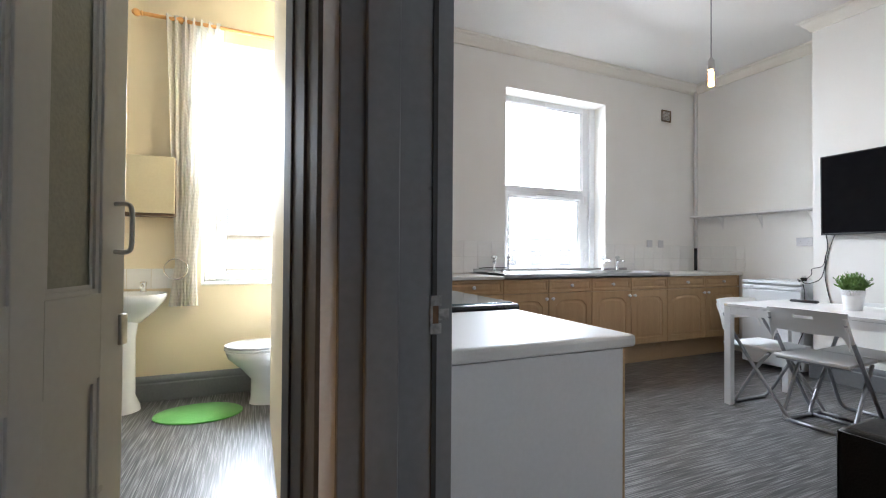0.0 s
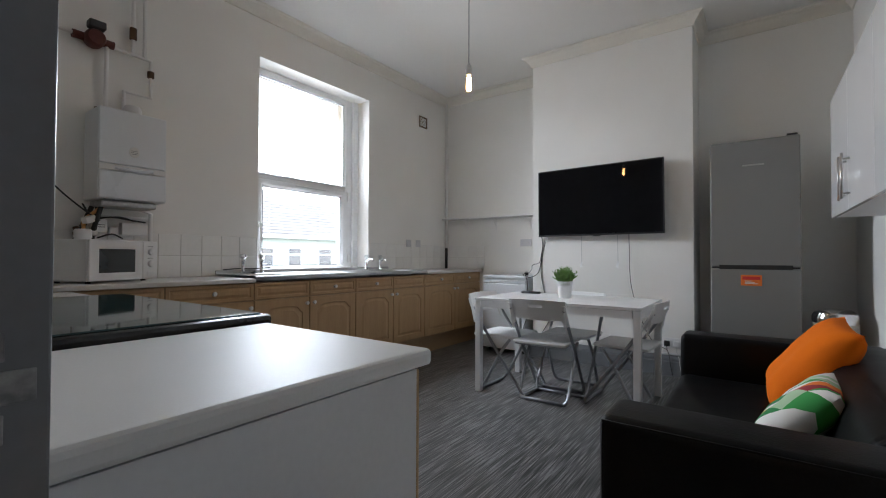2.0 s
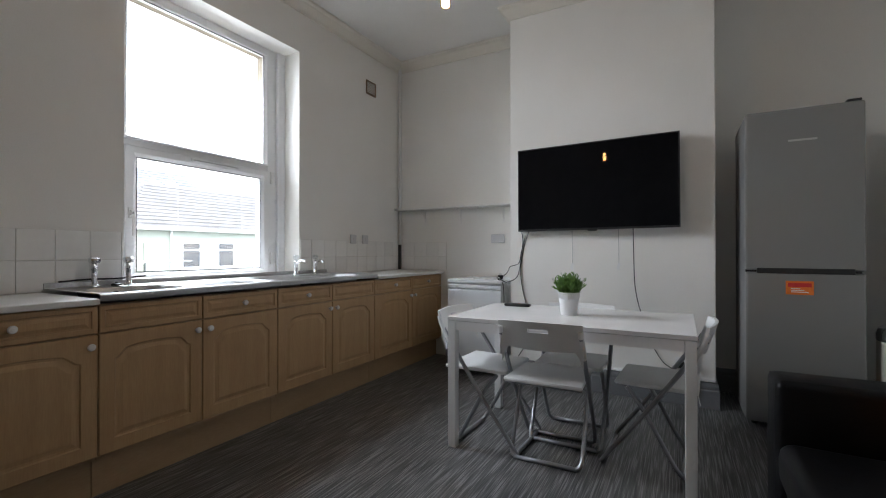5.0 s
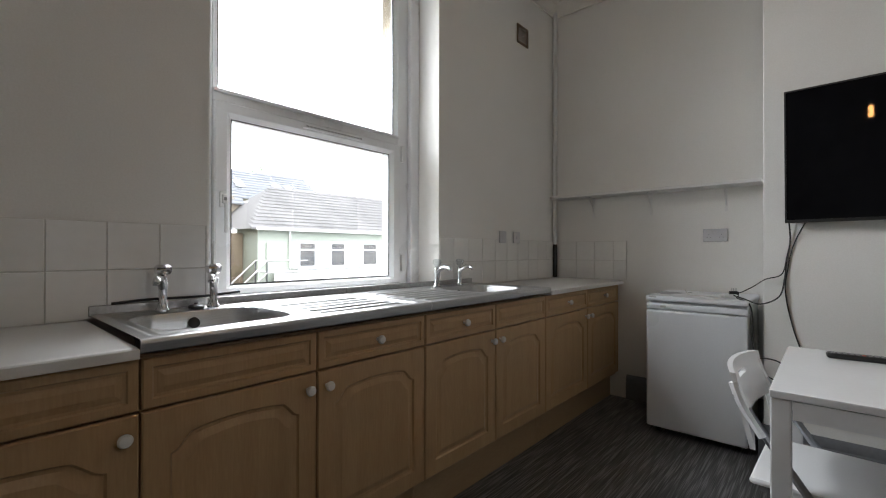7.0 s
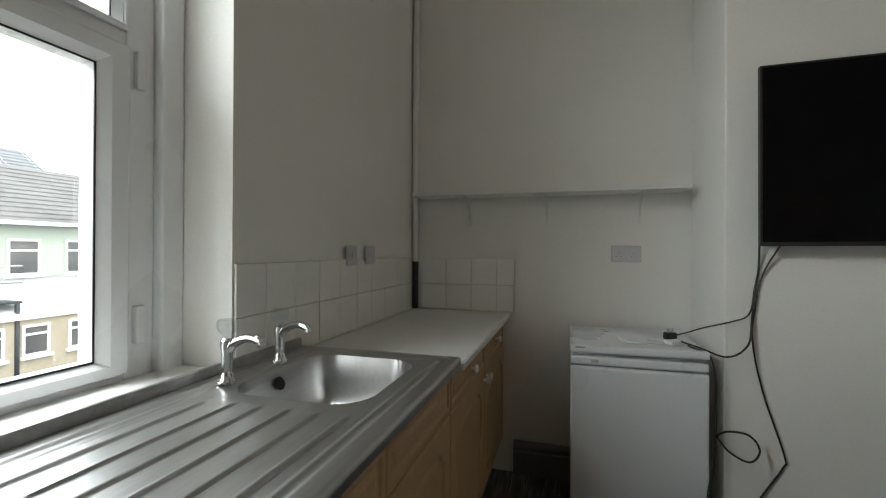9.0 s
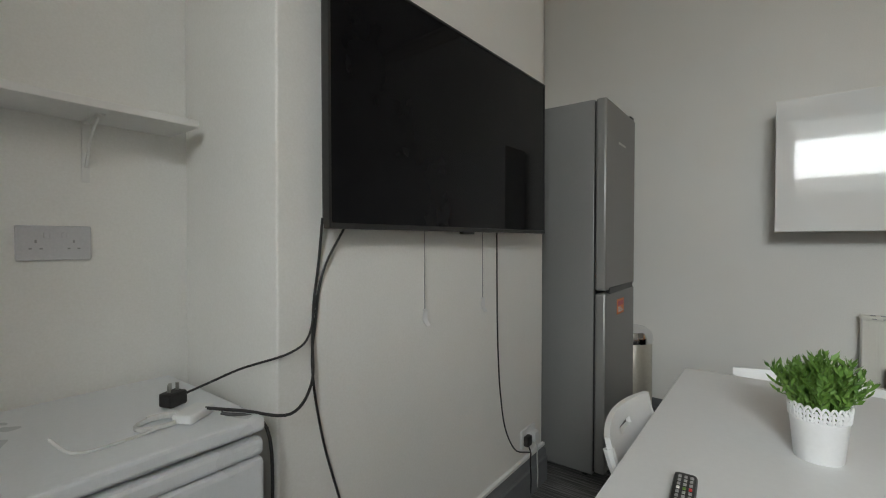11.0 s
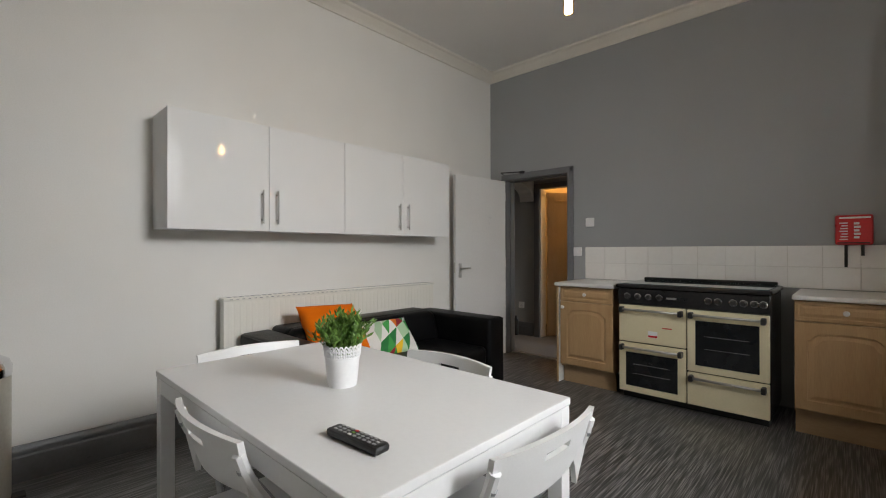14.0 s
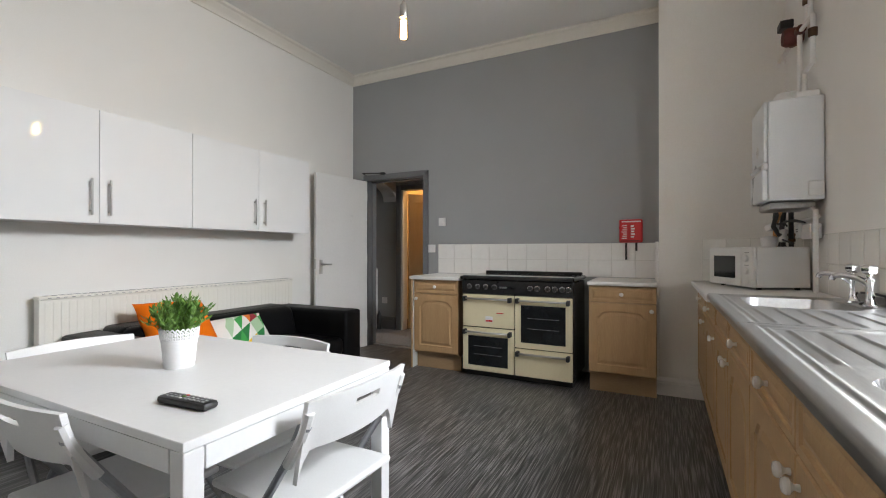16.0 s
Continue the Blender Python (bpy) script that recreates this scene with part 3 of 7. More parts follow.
setting("wall_window", holed("x", -0.27, 0.0, -2.1, L + 0.2, 0.0, CEIL, [KW, BW]), "wall", "white painted outer wall with windows", "wall")
setting("wall_outer_stone", holed("x", -0.48, -0.272, -2.4, L + 0.5, -3.0, CEIL + 0.4,
                                  [(KW[0] + 0.03, KW[1] - 0.045, KW[2] - 0.02, KW[3] + 0.02), (BW[0] + 0.05, BW[1] - 0.05, BW[2] - 0.02, BW[3] - 0.05)]),
        "stone", "yellow sandstone outer face of the wall", "wall")
setting("wall_alcove", boxes((0.0, W + 0.15, L, L + 0.18, 0.0, CEIL)), "wall", "white painted alcove wall", "wall")
setting("chimney_breast", boxes((BX0, BX1, BY, L - 0.002, 0.0, CEIL), bevel=0.006), "wall", "white painted projecting chimney breast", "wall")
setting("wall_cabinet_side", boxes((W, W + 0.15, 0.002, L - 0.002, 0.0, CEIL)), "wall", "white painted wall behind the sofa", "wall")
setting("wall_grey", holed("y", -0.15, 0.0, PIERX - 0.1, 5.6, 0.0, CEIL, [(DX0 - 0.03, DX1 + 0.03, 0.0, DH + 0.03)]), "grey_wall", "mid-grey painted feature wall with a doorway", "wall")
bm = boxes((0.002, PIERX, PIERY - 0.12, PIERY, 0.0, CEIL), (PIERX - 0.1, PIERX, 0.002, PIERY - 0.12, 0.0, CEIL))
setting("corner_pier", bm, "wall", "white painted pier beside the cooker recess", "wall")
setting("pier_trim", boxes((PIERX + 0.002, PIERX + 0.03, PIERY - 0.03, PIERY + 0.008, 0.0, 1.22), bevel=0.004), "white_gloss", "white painted timber edge strip", "trim")
# bathroom and hall
setting("wall_bathroom_far", boxes((0.0, AX, -2.1, -1.98, 0.0, CEIL)), "cream_wall", "cream painted bathroom wall", "wall")
bm = boxes((0.004, 0.012, -1.98, BW[0], 0.0, CEIL), (0.004, 0.012, BW[0], BW[1], 0.0, BW[2]), (0.004, 0.012, BW[0], BW[1], BW[3], CEIL),
           (0.004, 0.012, BW[1], PIERY - 0.125, 0.0, CEIL))
setting("wall_bathroom_window", bm, "cream_wall", "cream painted wall round the bathroom window", "wall")
bm = boxes((PIERX - 0.1, AX - 0.13, -0.16, -0.152, 0.0, CEIL), (0.012, PIERX - 0.105, PIERY - 0.13, PIERY - 0.122, 0.0, CEIL), (PIERX - 0.108, PIERX - 0.102, -0.152, PIERY - 0.13, 0.0, CEIL))
setting("wall_bathroom_near", bm, "cream_wall", "cream painted bathroom wall beside the window", "wall")
BD = (-0.86, -0.182, 0.0, 1.99)
setting("wall_bathroom_door", holed("x", AX - 0.13, AX, -2.1, -0.152, 0.0, CEIL, [BD]), "grey_wall", "grey painted hall wall with the bathroom doorway", "wall")
HD = (3.42, 4.16, 0.0, 2.02)
setting("wall_hall_end", holed("y", -1.17, -1.05, AX + 0.002, 5.6, 0.0, CEIL, [HD]), "grey_wall", "grey painted hall wall with a lit doorway", "wall")
setting("wall_hall_far", boxes((5.6, 5.75, -2.75, -0.15, 0.0, CEIL)), "grey_wall", "grey painted wall at the end of the hall", "wall")
setting("wall_lit_room", boxes((3.05, 3.178, -2.75, -2.102, 0.0, CEIL), (3.05, 5.6, -2.87, -2.752, 0.0, CEIL), (4.62, 4.72, -2.75, -1.172, 0.0, CEIL)),
        "cream_wall", "cream painted walls of the lit room", "wall")

# arch across the hall
bm = bmesh.new()
N = 14
front = []
for i in range(N + 1):
    a = math.pi * i / N
    y = -0.6 - 0.43 * math.cos(a)
    z = 1.87 + 0.22 * math.sin(a) ** 0.9 if 0 < i < N else 1.87
    front.append((y, z))
for i in range(N):
    (ya, za), (yb, zb) = front[i], front[i + 1]
    v = [bm.verts.new(p) for p in ((4.25, ya, za), (4.25, yb, zb), (4.25, yb, CEIL), (4.25, ya, CEIL), (4.46, ya, za), (4.46, yb, zb), (4.46, yb, CEIL), (4.46, ya, CEIL))]
    for q in ((0, 1, 2, 3), (4, 5, 6, 7), (0, 1, 5, 4)):
        bm.faces.new([v[k] for k in q])
box(bm, 4.25, 4.46, -1.05, front[0][0], 1.86, CEIL)
box(bm, 4.25, 4.46, front[-1][0], -0.152, 1.86, CEIL)
setting("hall_arch", bm, "wall", "white plaster arch across the hall", "arch")


# ---- skirting, cornice, door linings ----
def moulded(name, pts, up, material, label, category):
    """Sweeps a profile of (out, height) along ground points; the wall lies to the left of the way."""
    bm = bmesh.new()
    rows = []
    for i, p in enumerate(pts):
        a = Vector(pts[max(i - 1, 0)]) if i else None
        dirs = []
        if i:
            dirs.append((Vector(p) - Vector(pts[i - 1])).normalized())
        if i < len(pts) - 1:
            dirs.append((Vector(pts[i + 1]) - Vector(p)).normalized())
        ns = [Vector((d.y, -d.x)) for d in dirs]
        nn = ns[0] if len(ns) == 1 else (ns[0] + ns[1]) / (1 + ns[0].dot(ns[1]))
        rows.append([bm.verts.new((p[0] + nn.x * o, p[1] + nn.y * o, z)) for o, z in up])
    for a, b in zip(rows, rows[1:]):
        for j in range(len(up) - 1):
            bm.faces.new((a[j], b[j], b[j + 1], a[j + 1]))
    for r in (rows[0], rows[-1]):
        bm.faces.new(r)
    return setting(name, bm, material, label, category)


SK = [(0.0, 0.0), (0.022, 0.0), (0.022, 0.125), (0.016, 0.135), (0.019, 0.148), (0.014, 0.168), (0.006, 0.182), (0.0, 0.185)]
CO = [(0.0, CEIL - 0.105), (0.012, CEIL - 0.102), (0.016, CEIL - 0.088), (0.03, CEIL - 0.07), (0.052, CEIL - 0.045), (0.062, CEIL - 0.028), (0.085, CEIL - 0.018), (0.09, CEIL - 0.001), (0.0, CEIL - 0.001)]
moulded("baseboard", [(0.62, L), (BX0, L), (BX0, BY), (BX1, BY), (BX1, L), (W, L), (W, 0.0), (DX1 + 0.07, 0.0)], SK, "grey_gloss", "grey painted moulded skirting board", "skirting board")
moulded("baseboard_pier", [(PIERX + 0.03, PIERY), (0.5, PIERY)][::-1], [(o * -1, z * 0.75) for o, z in SK], "white_gloss", "white painted skirting on the pier", "skirting board")
moulded("cornice_1", [(0.0, 0.39), (0.0, L), (BX0, L), (BX0, BY), (BX1, BY), (BX1, L), (W, L), (W, 0.0), (PIERX, 0.0)], CO, "cornice", "cream painted plaster cornice", "cornice")
moulded("baseboard_bathroom", [(0.012, -1.98), (0.012, PIERY - 0.13)], SK, "grey_gloss", "grey painted bathroom skirting board", "skirting board")
moulded("cornice_bathroom", [(0.012, -1.98), (0.012, PIERY - 0.13)], CO, "cornice", "cream bathroom cornice", "cornice")
moulded("baseboard_hall", [(HD[1] + 0.1, -1.05), (5.6, -1.05)][::-1], SK, "grey_gloss", "grey painted hall skirting board", "skirting board")

# kitchen doorway: lining, stops, architraves on both faces
bm = boxes((DX0 - 0.03, DX0, -0.155, 0.028, 0.0, DH + 0.03), (DX1, DX1 + 0.03, -0.155, 0.012, 0.0, DH + 0.03), (DX0 - 0.03, DX1 + 0.03, -0.155, 0.012, DH, DH + 0.03), bevel=0.002)
d1 = setting("door_lining", bm, "grey_gloss", "grey gloss painted door lining", "door frame")
setting("door_stop", boxes((DX0, DX0 + 0.014, -0.118, -0.066, 0.0, DH), (DX1 - 0.014, DX1, -0.118, -0.066, 0.0, DH), (DX0 + 0.014, DX1 - 0.014, -0.118, -0.066, DH - 0.014, DH), bevel=0.003), "grey_gloss", "grey painted door stop", "door frame")
bm = boxes((DX0 - 0.062, DX0 - 0.008, 0.002, 0.022, 0.0, DH + 0.06), (DX0 - 0.062, DX1 + 0.06, 0.002, 0.022, DH + 0.008, DH + 0.07), (DX1 + 0.012, DX1 + 0.06, 0.002, 0.022, 0.0, DH + 0.006), bevel=0.006)
setting("architrave", bm, "grey_gloss", "grey painted door architrave", "trim")
bm = boxes((DX1 + 0.008, DX1 + 0.07, -0.175, -0.152, 0.0, DH + 0.07), (DX0 + 0.03, DX1 + 0.07, -0.175, -0.152, DH + 0.008, DH + 0.07), bevel=0.006)
setting("architrave_hall", bm, "grey_gloss", "grey painted architrave on the hall side", "trim")
# strike plate on the lining
plate = thing("strike_plate", pose(DX0 + 0.0005, -0.001, 1.003), "worn metal strike plate in the door lining", "strike plate")
part("plate", boxes((0, 0.002, -0.011, 0.009, -0.03, -0.014), (0, 0.002, -0.011, 0.009, 0.014, 0.03), (0, 0.002, -0.011, -0.006, -0.014, 0.014), (0, 0.002, 0.004, 0.022, -0.009, 0.009), bevel=0.0008), "worn_plate", plate)
part("latch_hole", boxes((-0.012, 0.001, -0.006, 0.004, -0.014, 0.014)), "brass", plate, "dark latch recess")
# dark gap left by the seal
setting("door_seal", boxes((DX0 + 0.0005, DX0 + 0.004, -0.009, -0.001, 0.0, 0.972), (DX0 + 0.0005, DX0 + 0.004, -0.009, -0.001, 1.034, DH)), "black", "black seal strip in the door lining", "trim")

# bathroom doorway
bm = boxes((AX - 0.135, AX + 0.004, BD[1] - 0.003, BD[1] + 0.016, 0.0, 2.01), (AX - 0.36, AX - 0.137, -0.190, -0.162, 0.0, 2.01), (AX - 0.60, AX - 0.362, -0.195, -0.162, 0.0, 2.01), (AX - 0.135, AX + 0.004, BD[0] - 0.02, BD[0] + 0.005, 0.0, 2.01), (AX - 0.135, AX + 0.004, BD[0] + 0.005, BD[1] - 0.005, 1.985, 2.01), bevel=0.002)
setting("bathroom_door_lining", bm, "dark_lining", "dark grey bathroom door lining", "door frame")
bm = boxes((AX + 0.002, AX + 0.022, BD[0] - 0.07, BD[0] - 0.006, 0.0, 2.05), (AX + 0.002, AX + 0.022, BD[0] - 0.006, BD[1] + 0.03, 1.992, 2.05), bevel=0.004)
setting("hall_edge_strip", boxes((AX + 0.001, AX + 0.005, -0.178, -0.1535, 0.0, 2.05)), "wall", "narrow cream painted strip between two doorways", "wall")
setting("bathroom_architrave", bm, "grey_gloss", "dark grey moulded bathroom architrave", "trim")
bm = boxes((HD[0] - 0.07, HD[0], -1.05, -1.028, 0.0, 2.09), (HD[1], HD[1] + 0.08, -1.05, -1.026, 0.0, 2.09), (HD[0], HD[1], -1.05, -1.028, 2.02, 2.09), bevel=0.006)
setting("architrave_lit_room", bm, "grey_gloss", "grey painted architrave round the lit doorway", "trim")
setting("lit_room_lining", boxes((HD[1] - 0.02, HD[1] + 0.002, -1.172, -1.049, 0.0, 2.02), (HD[0] - 0.002, HD[0] + 0.02, -1.172, -1.049, 0.0, 2.02), bevel=0.002), "white_gloss", "white painted lining of the lit doorway", "door frame")


# ---- windows ----
def sash_window(name, y0, y1, z0, z1, zt, label, wide=0.0):
    """White window: outer frame, a fixed pane above and an opening sash below the transom."""
    x0, x1 = -0.27, -0.20
    w = thing(name, pose(0, 0, 0), label, "window", kind="structure")
    f, fs, ft = 0.06, 0.085, 0.028                  # head, sides, half the transom
    yr = y1 - wide                                  # right side of the unit, beside a cover strip
    frame_boxes = [(x0, x1, y0, y0 + fs, z0, z1), (x0, x1, yr - fs, yr, z0, z1), (x0, x1, y0 + fs, yr - fs, z0, z0 + f * 0.5), (x0, x1, y0 + fs, yr - fs, z1 - f, z1),
                   (x0, x1, y0 + fs, yr - fs, zt - ft, zt + ft), (x1, x1 + 0.014, y0 + fs, yr - fs, zt + ft * 0.35, zt + ft)]
    part("window_frame", boxes(*frame_boxes, bevel=0.006), "upvc", w)
    if wide:
        part("cover_strip", boxes((x0, x1 + 0.03, yr, y1, z0, z1), bevel=0.008), "upvc", w)
    part("cover_strip", boxes((x1 + 0.001, x1 + 0.018, y0 + 0.002, y0 + 0.034, z0 + 0.02, z1), bevel=0.006), "upvc", w)
    a, b, c, d = y0 + fs + 0.002, yr - fs - 0.002, z0 + f * 0.5 + 0.002, zt - ft - 0.002
    s = 0.075
    xa, xb = x0 + 0.02, x1 + 0.024

    def mitred(ya, yb, za, zb, rows):
        """A frame of constant profile round an opening: rows of (inset, x)."""
        bm = bmesh.new()
        rings = [[bm.verts.new((x, y, z)) for y, z in ((ya + q, za + q * lowk), (yb - q, za + q * lowk), (yb - q, zb - q * topk), (ya + q, zb - q * topk))] for q, x in rows]
        for p, r in zip(rings, rings[1:] + rings[:1]):
            for k in range(4):
                bm.faces.new((p[k], p[(k + 1) % 4], r[(k + 1) % 4], r[k]))
        return bm

    lowk, topk = 0.56, 0.9
    sash = part("sash", mitred(a, b, c, d, [(0, xa), (0, xb - 0.006), (0.006, xb), (s * 0.66, xb), (s * 0.72, xb - 0.003), (s, xb - 0.02), (s, xa)]), "upvc", w, smooth=20)
    lo, hi = c + s * lowk, d - s * topk
    g = 0.004
    part("gasket", boxes((xb - 0.022, xb - 0.0185, a + s, a + s + g, lo, hi), (xb - 0.022, xb - 0.0185, b - s - g, b - s, lo, hi),
                         (xb - 0.022, xb - 0.0185, a + s + g, b - s - g, lo, lo + 0.005), (xb - 0.022, xb - 0.0185, a + s + g, b - s - g, hi - g, hi)), "black", sash, "black rubber gasket")
    p = part("pane", boxes((x0 + 0.045, x0 + 0.049, a + s, b - s, lo, hi)), "pane", sash)
    q = part("pane", boxes((x0 + 0.03, x0 + 0.034, y0 + fs, yr - fs, zt + ft, z1 - f)), "pane", w)
    p.visible_shadow = q.visible_shadow = False
    e = 0.026
    lowk = topk = 1.0
    part("glazing_bead", mitred(y0 + fs, yr - fs, zt + ft - 0.022, z1 - f + 0.022, [(0, x1 - 0.03), (0, x1 - 0.006), (0.004, x1 - 0.004), (e, x1 - 0.018), (e, x1 - 0.03)]), "upvc", w, smooth=20)
    ya, yb4, za, zb = y0 + fs + e, yr - fs - e, zt + ft + 0.004, z1 - f - 0.004
    part("gasket", boxes((x1 - 0.024, x1 - 0.017, ya, ya + g, za, zb), (x1 - 0.024, x1 - 0.017, yb4 - g, yb4, za, zb),
                         (x1 - 0.024, x1 - 0.017, ya + g, yb4 - g, za, za + g), (x1 - 0.024, x1 - 0.017, ya + g, yb4 - g, zb - g, zb)), "black", w, "black rubber gasket")
    # trickle vent on the sash top, handle, hinges
    vy = a + (b - a) * 0.56
    v = part("trickle_vent", boxes((xb, xb + 0.012, vy - 0.19, vy + 0.19, d - 0.036, d - 0.012), bevel=0.003), "upvc", sash)
    for k in range(17):
        part("slot", boxes((xb + 0.012, xb + 0.0128, vy - 0.175 + k * 0.0208, vy - 0.161 + k * 0.0208, d - 0.029, d - 0.022)), "print_grey", sash)
    hb = boxes((xb, xb + 0.012, a + 0.018, a + 0.046, 1.33, 1.40), bevel=0.004)
    box(hb, xb + 0.012, xb + 0.032, a + 0.022, a + 0.042, 1.345, 1.385, 0.005)
    box(hb, xb + 0.020, xb + 0.034, a + 0.030, a + 0.044, 1.22, 1.36, 0.005)
    part("handle", hb, "white_plastic", sash, "white plastic window handle")
    part("lock_button", boxes((xb + 0.032, xb + 0.035, a + 0.026, a + 0.038, 1.358, 1.372), bevel=0.001), "print_grey", sash, "grey key lock")
    for hz in (c + 0.12, d - 0.05):
        part("hinge", boxes((x1 + 0.0, x1 + 0.018, yr - fs * 0.75, yr - fs * 0.45, hz - 0.05, hz + 0.05), bevel=0.003), "white_plastic", w)
    return w


sash_window("window_1", KW[0], KW[1], KW[2], KW[3], 1.825, "white plastic window with an opening lower sash", 0.073)
sash_window("window_2", BW[0], BW[1], BW[2], BW[3], 1.785, "white plastic bathroom window behind a sheer curtain")
setting("window_sill", boxes((-0.198, 0.012, KW[0] - 0.0, KW[1] + 0.0, KW[2] - 0.002, KW[2] + 0.014), bevel=0.005), "white_gloss", "white painted window sill board", "window sill")
setting("bathroom_sill", boxes((-0.198, 0.03, BW[0], BW[1], BW[2] - 0.002, BW[2] + 0.016), bevel=0.005), "white_gloss", "white painted bathroom window sill", "window sill")


# ---- kitchen units ----
def routed(bm, w, h, d, m=0.05, rise=0.0, at=(0, 0, 0), s=1.0):
    """A moulded front, w by h, standing in the x-z plane with its face at -y: slab, routed groove, raised field."""
    n = 22

    def loop(inset, y, outer=False):
        out = []
        if outer:
            e = inset
            out += [(-w / 2 + e, y, e), (w / 2 - e, y, e)]
            for i in range(n + 1):
                u = 1 - 2 * i / n
                out.append((u * (w / 2 - e), y, h - e))
        else:
            hw = w / 2 - m - inset
            out += [(-hw, y, m + inset), (hw, y, m + inset)]
            for i in range(n + 1):
                u = 1 - 2 * i / n
                k = min(1, max(0, (abs(u) - 0.70) / 0.26))
                k = k * k * (3 - 2 * k)
                out.append((u * hw, y, h - m - inset - 0.75 * rise * k - rise * 0.5 * u * u))
        return [bm.verts.new((at[0] + a, at[1] + b, at[2] + c)) for a, b, c in out]

    rings = [loop(0, d, True), loop(0, 0.004, True), loop(0.004, 0, True), loop(0, 0), loop(0.005 * s, 0.007 * s), loop(0.014 * s, 0.0085 * s), loop(0.034 * s, 0.001)]
    k = len(rings[0])
    for a, b in zip(rings, rings[1:]):
        for i in range(k):
            bm.faces.new((a[i], a[(i + 1) % k], b[(i + 1) % k], b[i]))
    bm.faces.new(rings[0])
    bm.faces.new(rings[-1][::-1])
    return bm


def knob_mesh(bm, at):
    m = Matrix.Translation(at) @ Matrix.Rotation(radians(90), 4, "X")
    return lathe(bm, [(0.0075, 0), (0.0075, 0.004), (0.006, 0.008), (0.008, 0.012), (0.0155, 0.017), (0.0165, 0.023), (0.013, 0.029), (0.004, 0.031)], 16, m)


def base_unit(m, width, depth, fronts, label, ztop=0.87, zbot=0.17, split=0.74, plinth=0.07, drawers=None, deep=0.0):
    """A base unit that stands with its front at local y = 0, facing -y; fronts: (x0, x1, knob side) doors; drawers likewise."""
    u = thing("base_cabinet", m, label, "kitchen cabinet", "maple kitchen base units")
    g = 0.0025
    part("body", boxes((0.002, width - 0.002, 0.022, depth, zbot - 0.02, ztop - deep)), "maple_dark", u)
    if deep:
        part("rail", boxes((0.002, width - 0.002, 0.022, 0.045, ztop - deep + 0.001, ztop)), "maple_dark", u)
    part("plinth", boxes((0.002, width - 0.002, plinth, plinth + 0.018, 0.0, zbot - 0.022)), "maple_dark", u)
    for x0, x1, side in fronts:
        bm = bmesh.new()
        routed(bm, x1 - x0 - 2 * g, split - 0.006 - zbot, 0.02, 0.062, 0.045, ((x0 + x1) / 2, 0, zbot))
        dr = part("door", bm, "maple", u, smooth=25)
        kx = x1 - 0.035 if side > 0 else x0 + 0.035
        bm = bmesh.new()
        knob_mesh(bm, (kx, -0.0005, split - 0.055))
        part("knob", bm, "knob", dr, "white ceramic knob")
    for x0, x1, has in (drawers or [(a, b, 1) for a, b, _ in fronts]):
        bm = bmesh.new()
        routed(bm, x1 - x0 - 2 * g, ztop - 0.004 - split, 0.02, 0.022, 0.0, ((x0 + x1) / 2, 0, split), 0.78)
        dr = part("drawer", bm, "maple", u, smooth=25)
        if has:
            bm = bmesh.new()
            knob_mesh(bm, ((x0 + x1) / 2, -0.0005, (split + ztop) / 2))
            part("knob", bm, "knob", dr, "white ceramic knob")
    return u


def along_window(y):
    return pose(0.56, y, 0, 0, 0, 90)          # local x runs along +y, front faces +x


ZT = 0.915
for y0, y1, fr, dr, lab in (
        (0.40, 1.14, [(0.12, 0.74, 1)], None, "maple effect cabinet with arched door in the pier corner"),
        (1.14, 1.73, [(0, 0.59, 1)], None, "maple effect cabinet with arched door and drawer"),
        (1.73, 2.72, [(0, 0.485, 1), (0.485, 0.99, -1)], [(0, 0.485, 0), (0.485, 0.99, 1)], "maple effect sink cabinet with two arched doors"),
        (2.72, 3.735, [(0, 0.505, 1), (0.505, 1.015, -1)], [(0, 0.505, 1), (0.505, 1.015, 0)], "maple effect sink cabinet with two arched doors"),
        (3.735, 4.91, [(0, 0.59, 1), (0.59, 1.175, -1)], None, "maple effect cabinet with two doors at the alcove")):
    base_unit(along_window(y0), y1 - y0, 0.53, fr, lab, ztop=ZT - 0.032, zbot=0.2, split=0.755, plinth=0.065, drawers=dr, deep=0.2 if "sink" in lab else 0.0)


wt = thing("worktop", pose(0.3, 1.05, ZT), "white laminate worktop under the boiler", "worktop")
part("slab", boxes((-0.298, 0.292, -0.655, 0.672, -0.03, 0.0), bevel=0.009), "worktop", wt)
part("front_edge", boxes((0.293, 0.296, -0.653, 0.67, -0.027, -0.004), bevel=0.001), "worktop", wt, "rounded front edging")
wt = thing("worktop", pose(0.3, 4.3, ZT), "white laminate worktop ending at the alcove wall", "worktop")
part("slab", boxes((-0.298, 0.295, -0.562, 0.612, -0.03, 0.0), bevel=0.009), "worktop", wt)
part("front_edge", boxes((0.296, 0.299, -0.56, 0.61, -0.027, -0.004), bevel=0.001), "worktop", wt, "rounded front edging")


